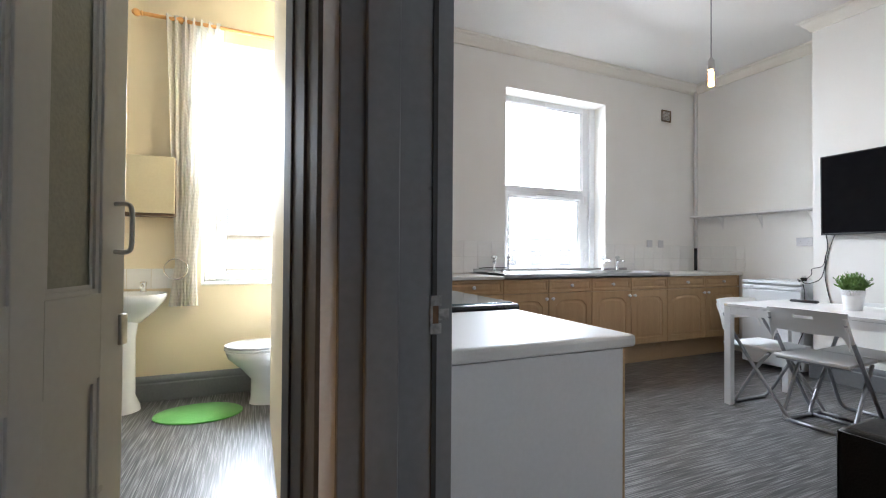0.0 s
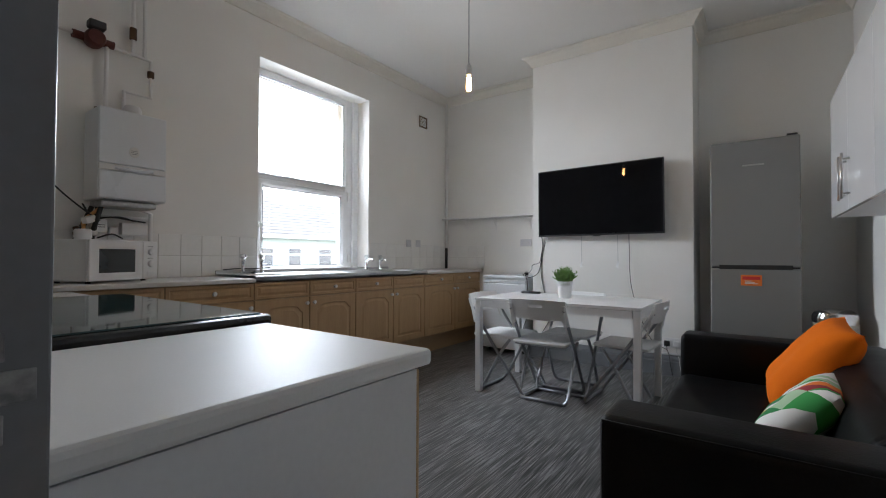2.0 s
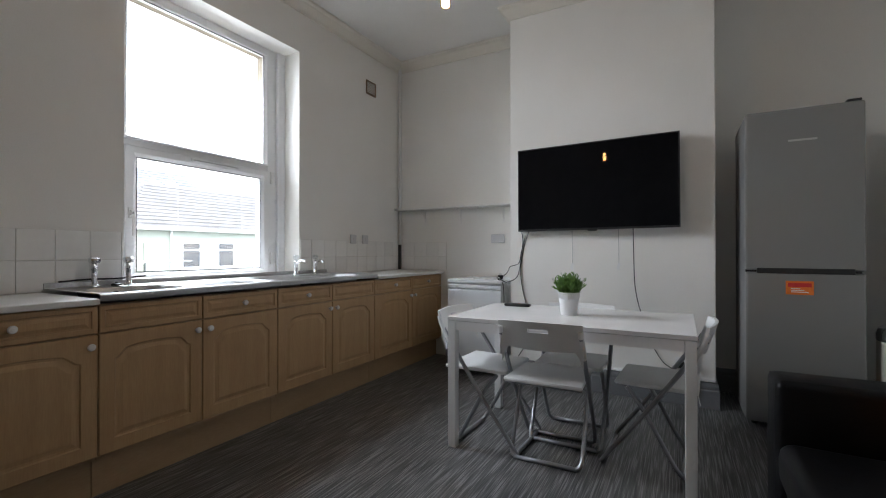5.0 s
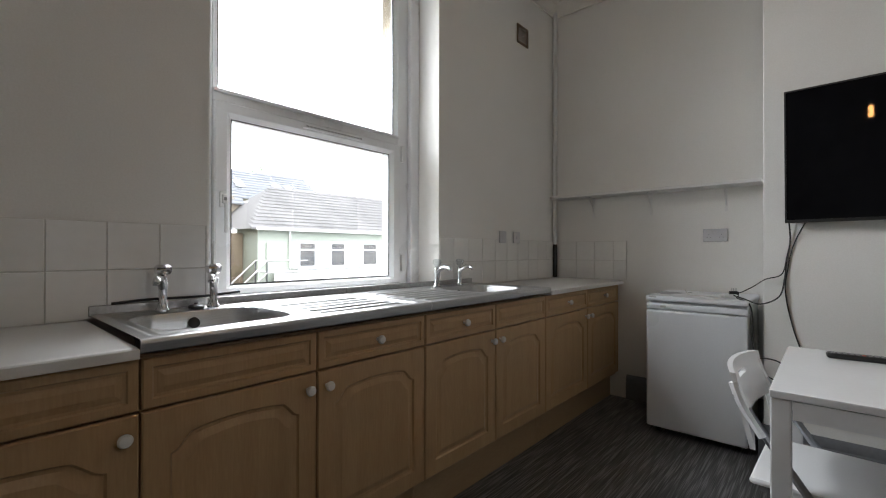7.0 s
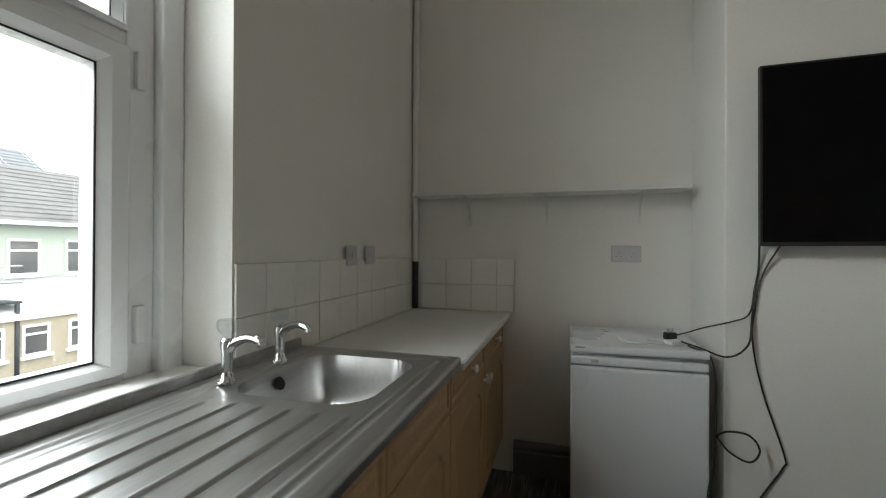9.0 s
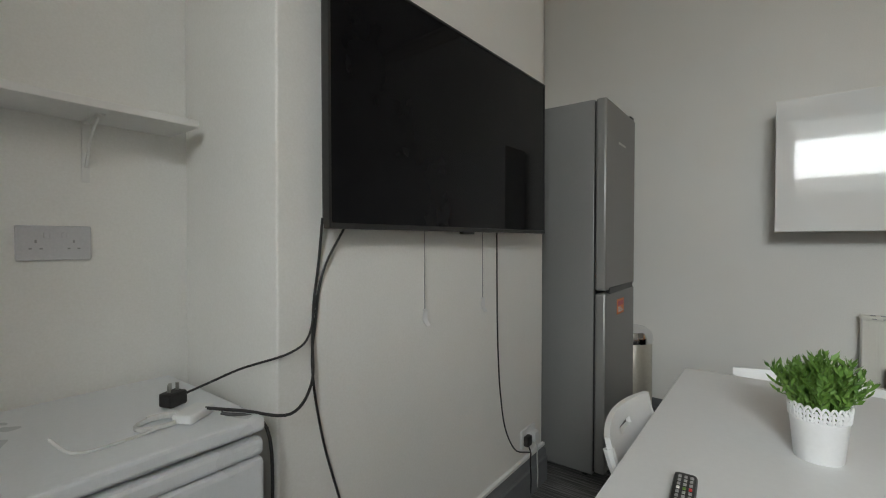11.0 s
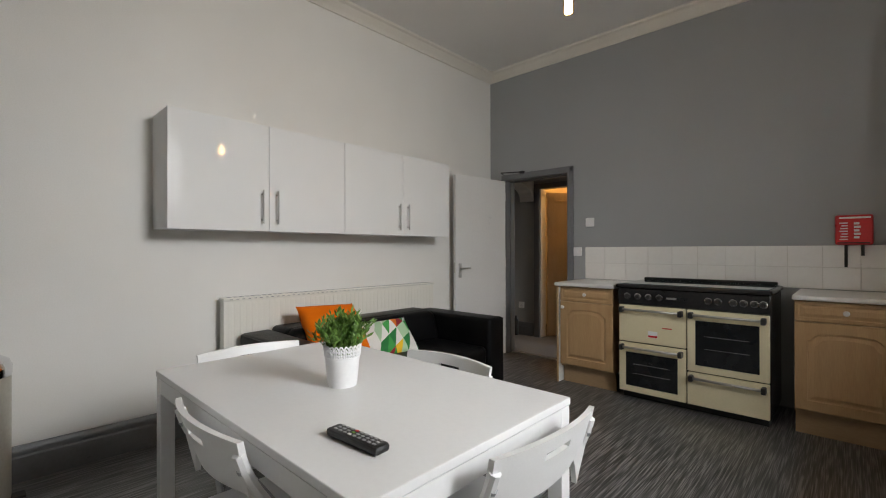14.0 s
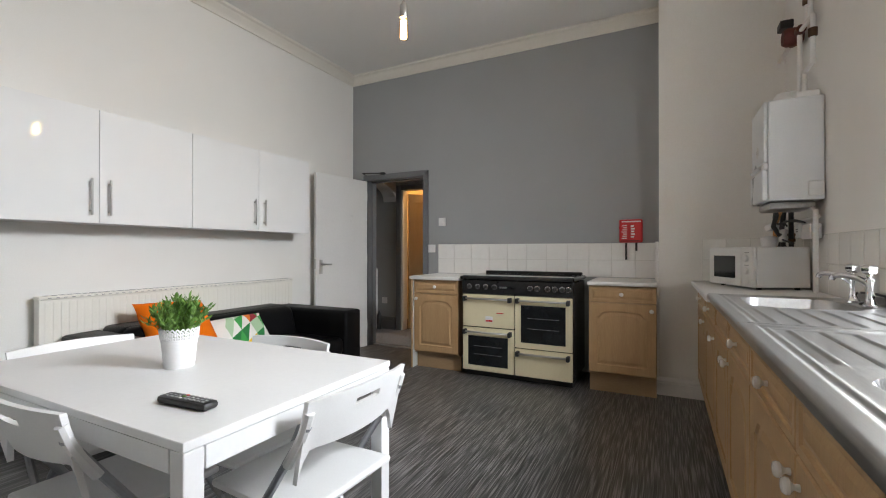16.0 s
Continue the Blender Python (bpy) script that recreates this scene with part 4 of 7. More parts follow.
def sink_unit(y0, y1, flip, label):
    """Sit-on stainless unit: pressed bowl at one end, fluted drainer at the other, upstand behind, rolled front edge."""
    length = y1 - y0
    m = pose(0.0, y0, ZT - 0.03) if not flip else Matrix.Translation((0, y1, ZT - 0.03)) @ Matrix.Diagonal((1, -1, 1, 1))
    s = thing("sink_unit", pose(0, 0, 0), label, "sink", "stainless sink units")
    top = 0.048
    bx0, bx1, by0, by1 = 0.115, 0.478, 0.07, 0.475          # bowl
    nx, ny = 170, 150
    bm = bmesh.new()
    grid = []
    for i in range(nx + 1):
        row = []
        x = 0.004 + (0.582 - 0.004) * i / nx
        for j in range(ny + 1):
            y = length * j / ny
            z = top
            # rim round the pressed area
            inside = min(x - 0.05, 0.552 - x, y - 0.03, length - 0.03 - y)
            z -= 0.006 * min(1, max(0, inside / 0.012)) - 0.0035 * math.exp(-((inside - 0.026) / 0.006) ** 2)
            cx, cy = (bx0 + bx1) / 2, (by0 + by1) / 2
            qx, qy = abs(x - cx) - (bx1 - bx0) / 2 + 0.09, abs(y - cy) - (by1 - by0) / 2 + 0.09
            dd = math.hypot(max(qx, 0), max(qy, 0)) + min(max(qx, qy), 0) - 0.09
            if dd < 0:
                k = min(1, -dd / 0.05)
                z -= 0.15 * (1 - (1 - k) ** 2.2) + 0.004 * k
            elif y > by1 + 0.05 and 0.095 < x < 0.515 and y < length - 0.06:
                e = min(1, (y - by1 - 0.05) / 0.03, (length - 0.06 - y) / 0.03)
                ph = (x - 0.095) / 0.42 * 6 % 1
                z += 0.0055 * e * (1 - min(1, max(0, (abs(ph - 0.5) - 0.07) / 0.05))) - 0.004 * e * (length - y)
            p = m @ Vector((x, y, z))
            row.append(bm.verts.new(p))
        grid.append(row)
    for i in range(nx):
        for j in range(ny):
            bm.faces.new((grid[i][j], grid[i + 1][j], grid[i + 1][j + 1], grid[i][j + 1]))
    # rolled front edge
    edge = grid[nx]
    for k in range(1, 8):
        a = radians(15 * k)
        r = 0.011
        low = [bm.verts.new(v.co + Vector((r * math.sin(a), 0, -r * (1 - math.cos(a))))) for v in grid[nx]]
        for j in range(ny):
            bm.faces.new((edge[j], low[j], low[j + 1], edge[j + 1]))
        edge = low
    low = [bm.verts.new(v.co + Vector((-0.003, 0, -0.018))) for v in edge]
    for j in range(ny):
        bm.faces.new((edge[j], low[j], low[j + 1], edge[j + 1]))
    part("sink_top", bm, "steel", s, smooth=50)
    lo, hi = (y0, y1)
    part("upstand", boxes((0.003, 0.016, lo - 0.001, hi + 0.001, ZT + 0.012, ZT + 0.046), bevel=0.003), "steel_dull", s, "dull stained steel upstand")
    c = m @ Vector(((bx0 + bx1) / 2, (by0 + by1) / 2, top - 0.158))
    bm = bmesh.new()
    lathe(bm, [(0.036, 0.0), (0.036, 0.003), (0.028, 0.004), (0.026, 0.0015), (0.006, 0.001)], 24, Matrix.Translation(c + Vector((0, 0, 0.001))))
    part("waste", bm, "chrome", s, "chrome waste fitting")
    o = m @ Vector((bx0 + 0.012, (by0 + by1) / 2, top - 0.045))
    bm = bmesh.new()
    lathe(bm, [(0.019, 0), (0.019, 0.004), (0.013, 0.005)], 18, Matrix.Translation(o) @ Matrix.Rotation(radians(65), 4, "Y"))
    part("overflow", bm, "black", s, "dark overflow opening")
    return s


sink_unit(1.722, 2.722, False, "stainless steel sink with bowl beside the worktop")
sink_unit(2.726, 3.735, True, "stainless steel sink with fluted drainer and bowl")


def pillar_tap(x, y, turn, head, label):
    t = thing("pillar_tap", pose(x, y, ZT + 0.018, 0, 0, turn), label, "tap", "kitchen pillar taps")
    bm = bmesh.new()
    lathe(bm, [(0.023, 0), (0.023, 0.006), (0.017, 0.012), (0.0135, 0.03), (0.0135, 0.075), (0.017, 0.09), (0.017, 0.106), (0.012, 0.112)], 20)
    tube(bm, [(0.0, 0, 0.078), (0.03, 0, 0.104), (0.07, 0, 0.117), (0.105, 0, 0.112), (0.112, 0, 0.098)], 0.0125, 10, 5, ends=0.0105)
    part("body", bm, "chrome", t)
    bm = bmesh.new()
    prof = [(0.010, 0.110), (0.011, 0.122), (0.021, 0.128), (0.0245, 0.138), (0.0245, 0.152), (0.017, 0.160), (0.006, 0.161)]
    n = 12
    rings = []
    for r, z in prof:
        rings.append([bm.verts.new((r * (1 + (0.09 if i % 2 else -0.05)) * math.cos(2 * math.pi * i / n), r * (1 + (0.09 if i % 2 else -0.05)) * math.sin(2 * math.pi * i / n), z)) for i in range(n)])
    for a, b in zip(rings, rings[1:]):
        for i in range(n):
            bm.faces.new((a[i], a[(i + 1) % n], b[(i + 1) % n], b[i]))
    bm.faces.new(rings[0][::-1]), bm.faces.new(rings[-1])
    part("tap_head", bm, head, t, "fluted tap head", smooth=20)
    return t


for yy, tn in ((1.91, -25), (2.075, -25)):
    pillar_tap(0.085, yy, tn, "chrome", "chrome pillar tap with fluted head behind the sink bowl")
for yy, tn in ((3.31, -5), (3.52, -10)):
    pillar_tap(0.085, yy, tn, "crystal", "chrome pillar tap with clear acrylic head")
bm = bmesh.new()
lathe(bm, [(0.026, 0), (0.026, 0.008), (0.02, 0.012), (0.008, 0.014), (0.006, 0.02)], 18)
solid("sink_plug", bm, "black_plastic", "black rubber plug beside the taps", "plug", m=pose(0.075, 2.02, ZT + 0.018))
bm = bmesh.new()
tube(bm, [(0.02, 1.78, ZT + 0.05), (0.018, 1.9, ZT + 0.056), (0.02, 2.05, ZT + 0.054), (0.02, 2.2, ZT + 0.062)], 0.005, 6)
solid("sealant_bead", bm, "black_plastic", "blackened sealant bead along the upstand", "sealant")

# ---- grey wall: cabinets, cooker ----
def along_grey(x1):
    return pose(x1, 0.585, 0, 0, 0, 180)        # local x runs along -x, front faces +y


ZG = 0.90
base_unit(along_grey(2.985), 0.48, 0.57, [(0, 0.48, -1)], "maple effect cabinet between doorway and cooker", ztop=ZG - 0.034, zbot=0.17, split=0.735)
base_unit(along_grey(1.335), 0.50, 0.57, [(0, 0.50, 1)], "maple effect cabinet between cooker and pier", ztop=ZG - 0.034, zbot=0.17, split=0.735)
wt = thing("worktop", pose(2.75, 0.3, ZG), "white laminate worktop end beside the doorway", "worktop")
part("slab", boxes((-0.275, 0.272, -0.296, 0.325, -0.032, 0.0), bevel=0.009), "worktop", wt)
part("edging", boxes((0.2455, 0.2625, 0.288, 0.296, -0.9, -0.036), bevel=0.002), "edging", wt, "worn wood edging strip")
part("end_panel", boxes((0.2455, 0.2635, -0.296, 0.287, -0.9, -0.034), bevel=0.001), "side_panel", wt, "white cabinet end panel")
wt = thing("worktop", pose(1.08, 0.3, ZG), "white laminate worktop between cooker and pier", "worktop")
part("slab", boxes((-0.252, 0.262, -0.296, 0.322, -0.032, 0.0), bevel=0.009), "worktop", wt)


def range_cooker():
    c = thing("range_cooker", pose(1.447, 0.035, 0), "cream and black range cooker with four compartments", "cooker")
    w, d = 1.0, 0.585
    part("body", boxes((0.004, w - 0.004, 0.0, d - 0.025, 0.055, 0.875), bevel=0.004), "black_enamel", c)
    part("toe_kick", boxes((0.02, w - 0.02, 0.03, d - 0.07, 0.0, 0.053)), "black_plastic", c)
    pan = part("control_panel", boxes((0.0, w, d - 0.06, d + 0.01, 0.757, 0.885), bevel=0.012), "black_enamel", c)
    hob = part("hob_frame", boxes((-0.012, w + 0.012, 0.01, d + 0.03, 0.886, 0.918), bevel=0.012), "black_enamel", c, "rounded black hob surround")
    part("hob_glass", boxes((0.012, w - 0.012, 0.03, d + 0.008, 0.9185, 0.9225), bevel=0.0015), "hob_glass", hob, "glossy grey-green glass hob")
    part("rear_vent", boxes((0.02, w - 0.02, 0.0, 0.045, 0.919, 0.945), bevel=0.01), "black_enamel", c)
    for i, x in enumerate((0.075, 0.155, 0.235, 0.315, 0.64, 0.70, 0.79, 0.85, 0.91, 0.96)):
        bm = bmesh.new()
        lathe(bm, [(0.021, 0), (0.021, 0.006), (0.017, 0.010), (0.015, 0.026), (0.012, 0.029)], 18, pose(1.0 - x, d + 0.0095, 0.822, -90))
        box(bm, 1.0 - x - 0.003, 1.0 - x + 0.003, d + 0.026, d + 0.040, 0.808, 0.836)
        k = part("control_knob", bm, "black_plastic", pan)
        bm = bmesh.new()
        lathe(bm, [(0.024, 0), (0.024, 0.003), (0.0215, 0.004)], 20, pose(1.0 - x, d + 0.0095, 0.822, -90))
        part("bezel", bm, "chrome", k, "chrome knob bezel")
    part("clock", boxes((0.49, 0.565, d + 0.0095, d + 0.012, 0.812, 0.834), bevel=0.001), "oven_glass", pan)
    part("badge", boxes((0.565, 0.635, d + 0.0095, d + 0.0115, 0.815, 0.829), bevel=0.001), "nickel", pan, "small metal maker's plate")

    def door(name, x0, x1, z0, z1, window=False):
        dr = part(name, boxes((x0, x1, d - 0.022, d + 0.006, z0, z1), bevel=0.006), "cream_enamel", c, "cream enamelled front")
        if window:
            part("oven_window", boxes((x0 + 0.055, x1 - 0.055, d + 0.004, d + 0.0085, z0 + 0.05, z1 - 0.075), bevel=0.001), "oven_glass", dr, "dark oven window")
            for k in (0.38, 0.66):
                bm = bmesh.new()
                zz = z0 + 0.05 + (z1 - z0 - 0.125) * k
                tube(bm, [(x0 + 0.11, d + 0.0088, zz), (x1 - 0.11, d + 0.0088, zz)], 0.0012, 5, 0)
                part("rack_line", bm, "print_grey", dr)
        hz = z1 - 0.035
        bm = bmesh.new()
        tube(bm, [(x0 + 0.03, d + 0.045, hz), (x1 - 0.03, d + 0.045, hz)], 0.009, 10, 0)
        h = part("handle_bar", bm, "nickel", dr, "metal oven handle bar")
        for xx in (x0 + 0.03, x1 - 0.03):
            part("handle_end", boxes((xx - 0.014, xx + 0.014, d + 0.004, d + 0.062, hz - 0.024, hz + 0.02), bevel=0.007), "black_plastic", h, "black handle mount")
        return dr

    a = door("grill_door", 0.505, 0.992, 0.46, 0.752)
    door("oven_door", 0.505, 0.992, 0.062, 0.452, True)
    door("oven_door", 0.008, 0.497, 0.305, 0.752, True)
    door("warming_drawer", 0.008, 0.497, 0.062, 0.297)
    st = part("sticker", boxes((0.70, 0.77, d + 0.0058, d + 0.0068, 0.51, 0.56)), "white_plastic", a, "white and red sticker")
    part("print", boxes((0.702, 0.768, d + 0.0066, d + 0.0074, 0.512, 0.527)), "red", a)
    part("print", boxes((0.60, 0.665, d + 0.0058, d + 0.0066, 0.588, 0.596)), "red", a)
    return c


range_cooker()


# ---- boiler corner ----
def wall_boiler():
    b = thing("wall_boiler", pose(0.0, 0.873, 1.43) @ Matrix.Diagonal((1.04, 0.84, 1.0, 1)), "white wall-mounted gas boiler with pipework", "boiler")
    part("casing", boxes((0.004, 0.246, 0.0, 0.45, 0.0, 0.57), bevel=0.008), "white_enamel", b)
    part("front_panel", boxes((0.247, 0.265, 0.002, 0.448, 0.22, 0.568), bevel=0.008), "white_enamel", b)
    flap = part("control_flap", boxes((0.247, 0.274, 0.002, 0.448, 0.002, 0.178), bevel=0.01), "white_enamel", b)
    part("band", boxes((0.247, 0.266, 0.004, 0.446, 0.18, 0.218), bevel=0.004), "worktop", b, "pale band with grip")
    bm = bmesh.new()
    tube(bm, [(0.268, 0.10, 0.200), (0.283, 0.16, 0.190), (0.286, 0.225, 0.186), (0.283, 0.29, 0.190), (0.268, 0.35, 0.200)], 0.011, 8, 4)
    part("grip", bm, "white_enamel", b)
    bm = bmesh.new()
    lathe(bm, [(0.034, 0), (0.034, 0.002), (0.03, 0.0028)], 24, pose(0.2645, 0.225, 0.31, 0, 90, 0))
    part("badge", bm, "worktop", b, "round pale badge")
    for k, (zz, ww) in enumerate(((0.318, 0.04), (0.308, 0.046), (0.298, 0.036))):
        part("print", boxes((0.2670, 0.2678, 0.225 - ww / 2, 0.225 + ww / 2, zz - 0.002, zz + 0.002)), "print_grey", b)
    part("under_tray", boxes((0.03, 0.235, 0.03, 0.40, -0.045, -0.002), bevel=0.014), "steel_dull", b, "grey underside tray")
    bm = bmesh.new()
    lathe(bm, [(0.062, 0), (0.066, 0.02), (0.064, 0.05), (0.05, 0.072), (0.02, 0.078)], 24, pose(0.13, 0.26, 0.57))
    part("flue_collar", bm, "white_plastic", b)
    part("outlet_box", boxes((0.02, 0.12, 0.36, 0.44, 0.571, 0.605), bevel=0.008), "white_plastic", b)
    part("side_cover", boxes((0.01, 0.075, 0.452, 0.475, 0.02, 0.10), bevel=0.006), "white_plastic", b)
    return b


wall_boiler()


def pipe_run(label, runs, r, material, name="pipework", cat="pipes"):
    t = thing(name, pose(*runs[0][0]), label, cat)
    base = Vector(runs[0][0])
    for run in runs:
        bm = bmesh.new()
        tube(bm, [Vector(p) - base for p in run], r, 10, 0)
        part("pipe", bm, material, t)
    return t


pipe_run("white painted heating pipes above the boiler", [
    [(0.05, 0.97, 2.00), (0.05, 0.97, 2.47), (0.05, 0.80, 2.48), (0.05, 0.45, 2.49)],
    [(0.05, 1.07, 2.00), (0.05, 1.07, 2.19), (0.05, 1.23, 2.19), (0.05, 1.23, 2.45), (0.05, 0.98, 2.47)],
    [(0.05, 1.12, 2.45), (0.05, 1.12, 2.56), (0.05, 1.12, 3.26)],
    [(0.05, 1.19, 2.45), (0.05, 1.19, 3.26)]], 0.013, "white_gloss")
for yy, zz, ln in ((1.12, 2.56, 0.085), (1.23, 2.33, 0.05), (0.93, 2.005, 0.04)):
    bm = bmesh.new()
    lathe(bm, [(0.014, 0), (0.022, 0.004), (0.022, ln - 0.004), (0.014, ln)], 12)
    solid("pipe_valve", bm, "brass", "brown brass pipe valve on the heating pipes", "valve", "pipe valves", m=pose(0.05, yy, zz))
pump = thing("circulation_pump", pose(0.07, 0.90, 2.475), "dark red cast heating pump on the pipes", "pump")
bm = bmesh.new()
lathe(bm, [(0.05, -0.05), (0.056, -0.03), (0.056, 0.03), (0.045, 0.05)], 20, Matrix.Rotation(radians(90), 4, "Y"))
part("motor", bm, "dark_red", pump)
bm = bmesh.new()
tube(bm, [(-0.02, -0.11, 0), (-0.02, 0.11, 0)], 0.026, 12, 0)
part("pipe_body", bm, "dark_red", pump)
part("terminal_box", boxes((0.0, 0.07, -0.045, 0.045, 0.05, 0.10), bevel=0.008), "black_plastic", pump)

# under the boiler: pipes, boxes, loose wires
pipe_run("white pipe dropping from the boiler to the worktop", [[(0.045, 1.245, 0.917), (0.045, 1.245, 1.37), (0.05, 1.15, 1.40)]], 0.013, "white_gloss")
pipe_run("white pipe along the wall under the boiler", [[(0.03, 1.24, 1.335), (0.03, 0.93, 1.335)]], 0.010, "white_gloss")
pipe_run("black lagged pipes below the boiler", [[(0.10, 0.88, 0.917), (0.105, 0.885, 1.12), (0.13, 0.90, 1.25), (0.12, 0.92, 1.39)], [(0.06, 0.83, 0.917), (0.065, 0.83, 1.2), (0.08, 0.90, 1.39)],
                                                  [(0.15, 0.93, 1.40), (0.17, 0.90, 1.30), (0.11, 0.89, 1.2)], [(0.12, 0.80, 0.917), (0.12, 0.80, 1.16), (0.10, 0.86, 1.28)]], 0.014, "black_plastic")
for vx, vy, vz, vr, ln, mat, lab in ((0.12, 0.895, 1.20, 0.026, 0.085, "nickel", "grey metal isolating valve under the boiler"), (0.10, 0.882, 1.05, 0.022, 0.06, "steel_dull", "dull metal pipe coupling under the boiler"),
                                     (0.064, 0.83, 1.20, 0.022, 0.06, "brass", "brass gas cock under the boiler"), (0.10, 0.88, 0.916, 0.024, 0.03, "nickel", "metal compression fitting at the worktop")):
    bm = bmesh.new()
    lathe(bm, [(vr * 0.6, 0), (vr, 0.006), (vr, ln * 0.35), (vr * 0.8, ln * 0.45), (vr * 0.8, ln * 0.6), (vr, ln * 0.7), (vr, ln - 0.006), (vr * 0.6, ln)], 14)
    solid("pipe_fitting", bm, mat, lab, "pipe fitting", "boiler fittings", m=pose(vx, vy, vz))
pipe_run("yellow-brown gas pipe below the boiler", [[(0.15, 0.84, 0.917), (0.15, 0.84, 1.30), (0.14, 0.95, 1.40)]], 0.011, M["pine"])
for x0, y0, z0, dx, dy, dz in ((0.0, 0.925, 1.225, 0.055, 0.062, 0.085), (0.0, 1.005, 1.215, 0.045, 0.045, 0.05), (0.0, 1.068, 1.215, 0.055, 0.15, 0.085)):
    t = thing("junction_box", pose(x0 + 0.009, y0, z0), "white plastic control box on the wall", "control box", "boiler control boxes")
    part("box", boxes((0, dx, 0, dy, 0, dz), bevel=0.006), "white_plastic", t)
    if dx > 0.05 and dy < 0.1:
        for zz in (0.42, 0.58):
            part("print", boxes((dx, dx + 0.001, dy * 0.2, dy * 0.8, dz * zz, dz * (zz + 0.05))), "black", t)
for i, pts in enumerate(([(0.10, 0.90, 1.30), (0.13, 0.98, 1.325), (0.10, 1.08, 1.318), (0.08, 1.20, 1.305)],
                         [(0.12, 0.84, 1.40), (0.15, 0.88, 1.32), (0.12, 0.96, 1.322), (0.10, 1.05, 1.33), (0.07, 1.14, 1.31)],
                         [(0.05, 0.62, 1.62), (0.12, 0.74, 1.46), (0.16, 0.86, 1.34), (0.12, 0.93, 1.30)],
                         [(0.08, 0.93, 1.19), (0.14, 0.99, 1.215), (0.10, 1.06, 1.19)])):
    bm = bmesh.new()
    tube(bm, pts, 0.005, 6, 5)
    solid("loose_cable", bm, "cable", "black loose cable under the boiler", "cable", "boiler cables")
t = thing("connector_block", pose(0.17, 0.86, 1.30, 20, 0, 30), "white cable connector hanging under the boiler", "connector")
part("block", boxes((-0.02, 0.02, -0.035, 0.035, -0.02, 0.02), bevel=0.006), "white_plastic", t)


def microwave():
    m = thing("microwave", pose(0.262, 0.915, ZT + 0.0, 0, 0, 24), "white microwave oven on the worktop", "microwave")
    w, d, h = 0.45, 0.33, 0.255
    part("case", boxes((-d / 2, d / 2 - 0.022, -w / 2, w / 2, 0.012, h), bevel=0.008), "white_plastic", m)
    dr = part("door", boxes((d / 2 - 0.020, d / 2, -w / 2, w / 2 - 0.11, 0.014, h - 0.002), bevel=0.006), "white_plastic", m)
    part("window", boxes((d / 2 - 0.004, d / 2 + 0.0015, -w / 2 + 0.055, w / 2 - 0.165, 0.06, h - 0.055), bevel=0.001), "oven_glass", dr, "dark glass window")
    pn = part("panel", boxes((d / 2 - 0.020, d / 2 - 0.001, w / 2 - 0.108, w / 2, 0.014, h - 0.002), bevel=0.005), "white_plastic", m)
    for z in (0.11, 0.185):
        bm = bmesh.new()
        lathe(bm, [(0.021, 0), (0.021, 0.012), (0.018, 0.016), (0.006, 0.017)], 20, pose(d / 2 - 0.0005, w / 2 - 0.055, z, 0, 90, 0))
        k = part("dial", bm, "white_plastic", pn)
    for z in (0.145, 0.22):
        part("print", boxes((d / 2 - 0.001, d / 2 + 0.0003, w / 2 - 0.075, w / 2 - 0.035, z - 0.002, z + 0.002)), "print_grey", pn)
    part("release", boxes((d / 2 - 0.002, d / 2 + 0.004, w / 2 - 0.08, w / 2 - 0.03, 0.035, 0.06), bevel=0.003), "white_plastic", pn)
    for x in (-0.12, 0.1):
        for y in (-0.18, 0.18):
            bm = bmesh.new()
            lathe(bm, [(0.014, 0), (0.014, 0.013)], 10, pose(x, y, 0))
            part("foot", bm, "black_plastic", m)
    return m


microwave()
bm = bmesh.new()
lathe(bm, [(0.04, 0), (0.045, 0.02), (0.045, 0.06), (0.038, 0.068), (0.01, 0.07)], 20)
solid("white_tub", bm, "white_plastic", "small white plastic tub on the microwave", "tub", m=pose(0.18, 0.83, ZT + 0.2555))


# ---- wall fittings ----
def switch_plate(m, w, h, kind, label, group="", plate="white_plastic"):
    """Face plate in the local x-z plane, facing -y."""
    t = thing("socket" if "s" in kind else "switch", m, label, "socket" if "s" in kind else "switch", group)
    part("plate", boxes((-w / 2, w / 2, -0.012, -0.001, -h / 2, h / 2), bevel=0.004), plate, t)
    n = int(kind[-1])
    for i in range(n):
        cx = (i - (n - 1) / 2) * w / n
        if "s" in kind:
            part("rocker", boxes((cx - 0.006 + (0.02 if i == 0 else -0.02) * (n > 1), cx + 0.006 + (0.02 if i == 0 else -0.02) * (n > 1), -0.015, -0.0115, 0.012, 0.028), bevel=0.002), plate, t)
            part("pin_holes", boxes((cx - 0.013, cx - 0.007, -0.0128, -0.0118, -0.016, -0.012), (cx + 0.007, cx + 0.013, -0.0128, -0.0118, -0.016, -0.012), (cx - 0.002, cx + 0.002, -0.0128, -0.0118, 0.0, 0.008)), "print_grey", t)
        else:
            part("rocker", boxes((cx - 0.007, cx + 0.007, -0.0155, -0.0115, -0.013, 0.013), bevel=0.003), plate, t)
    return t


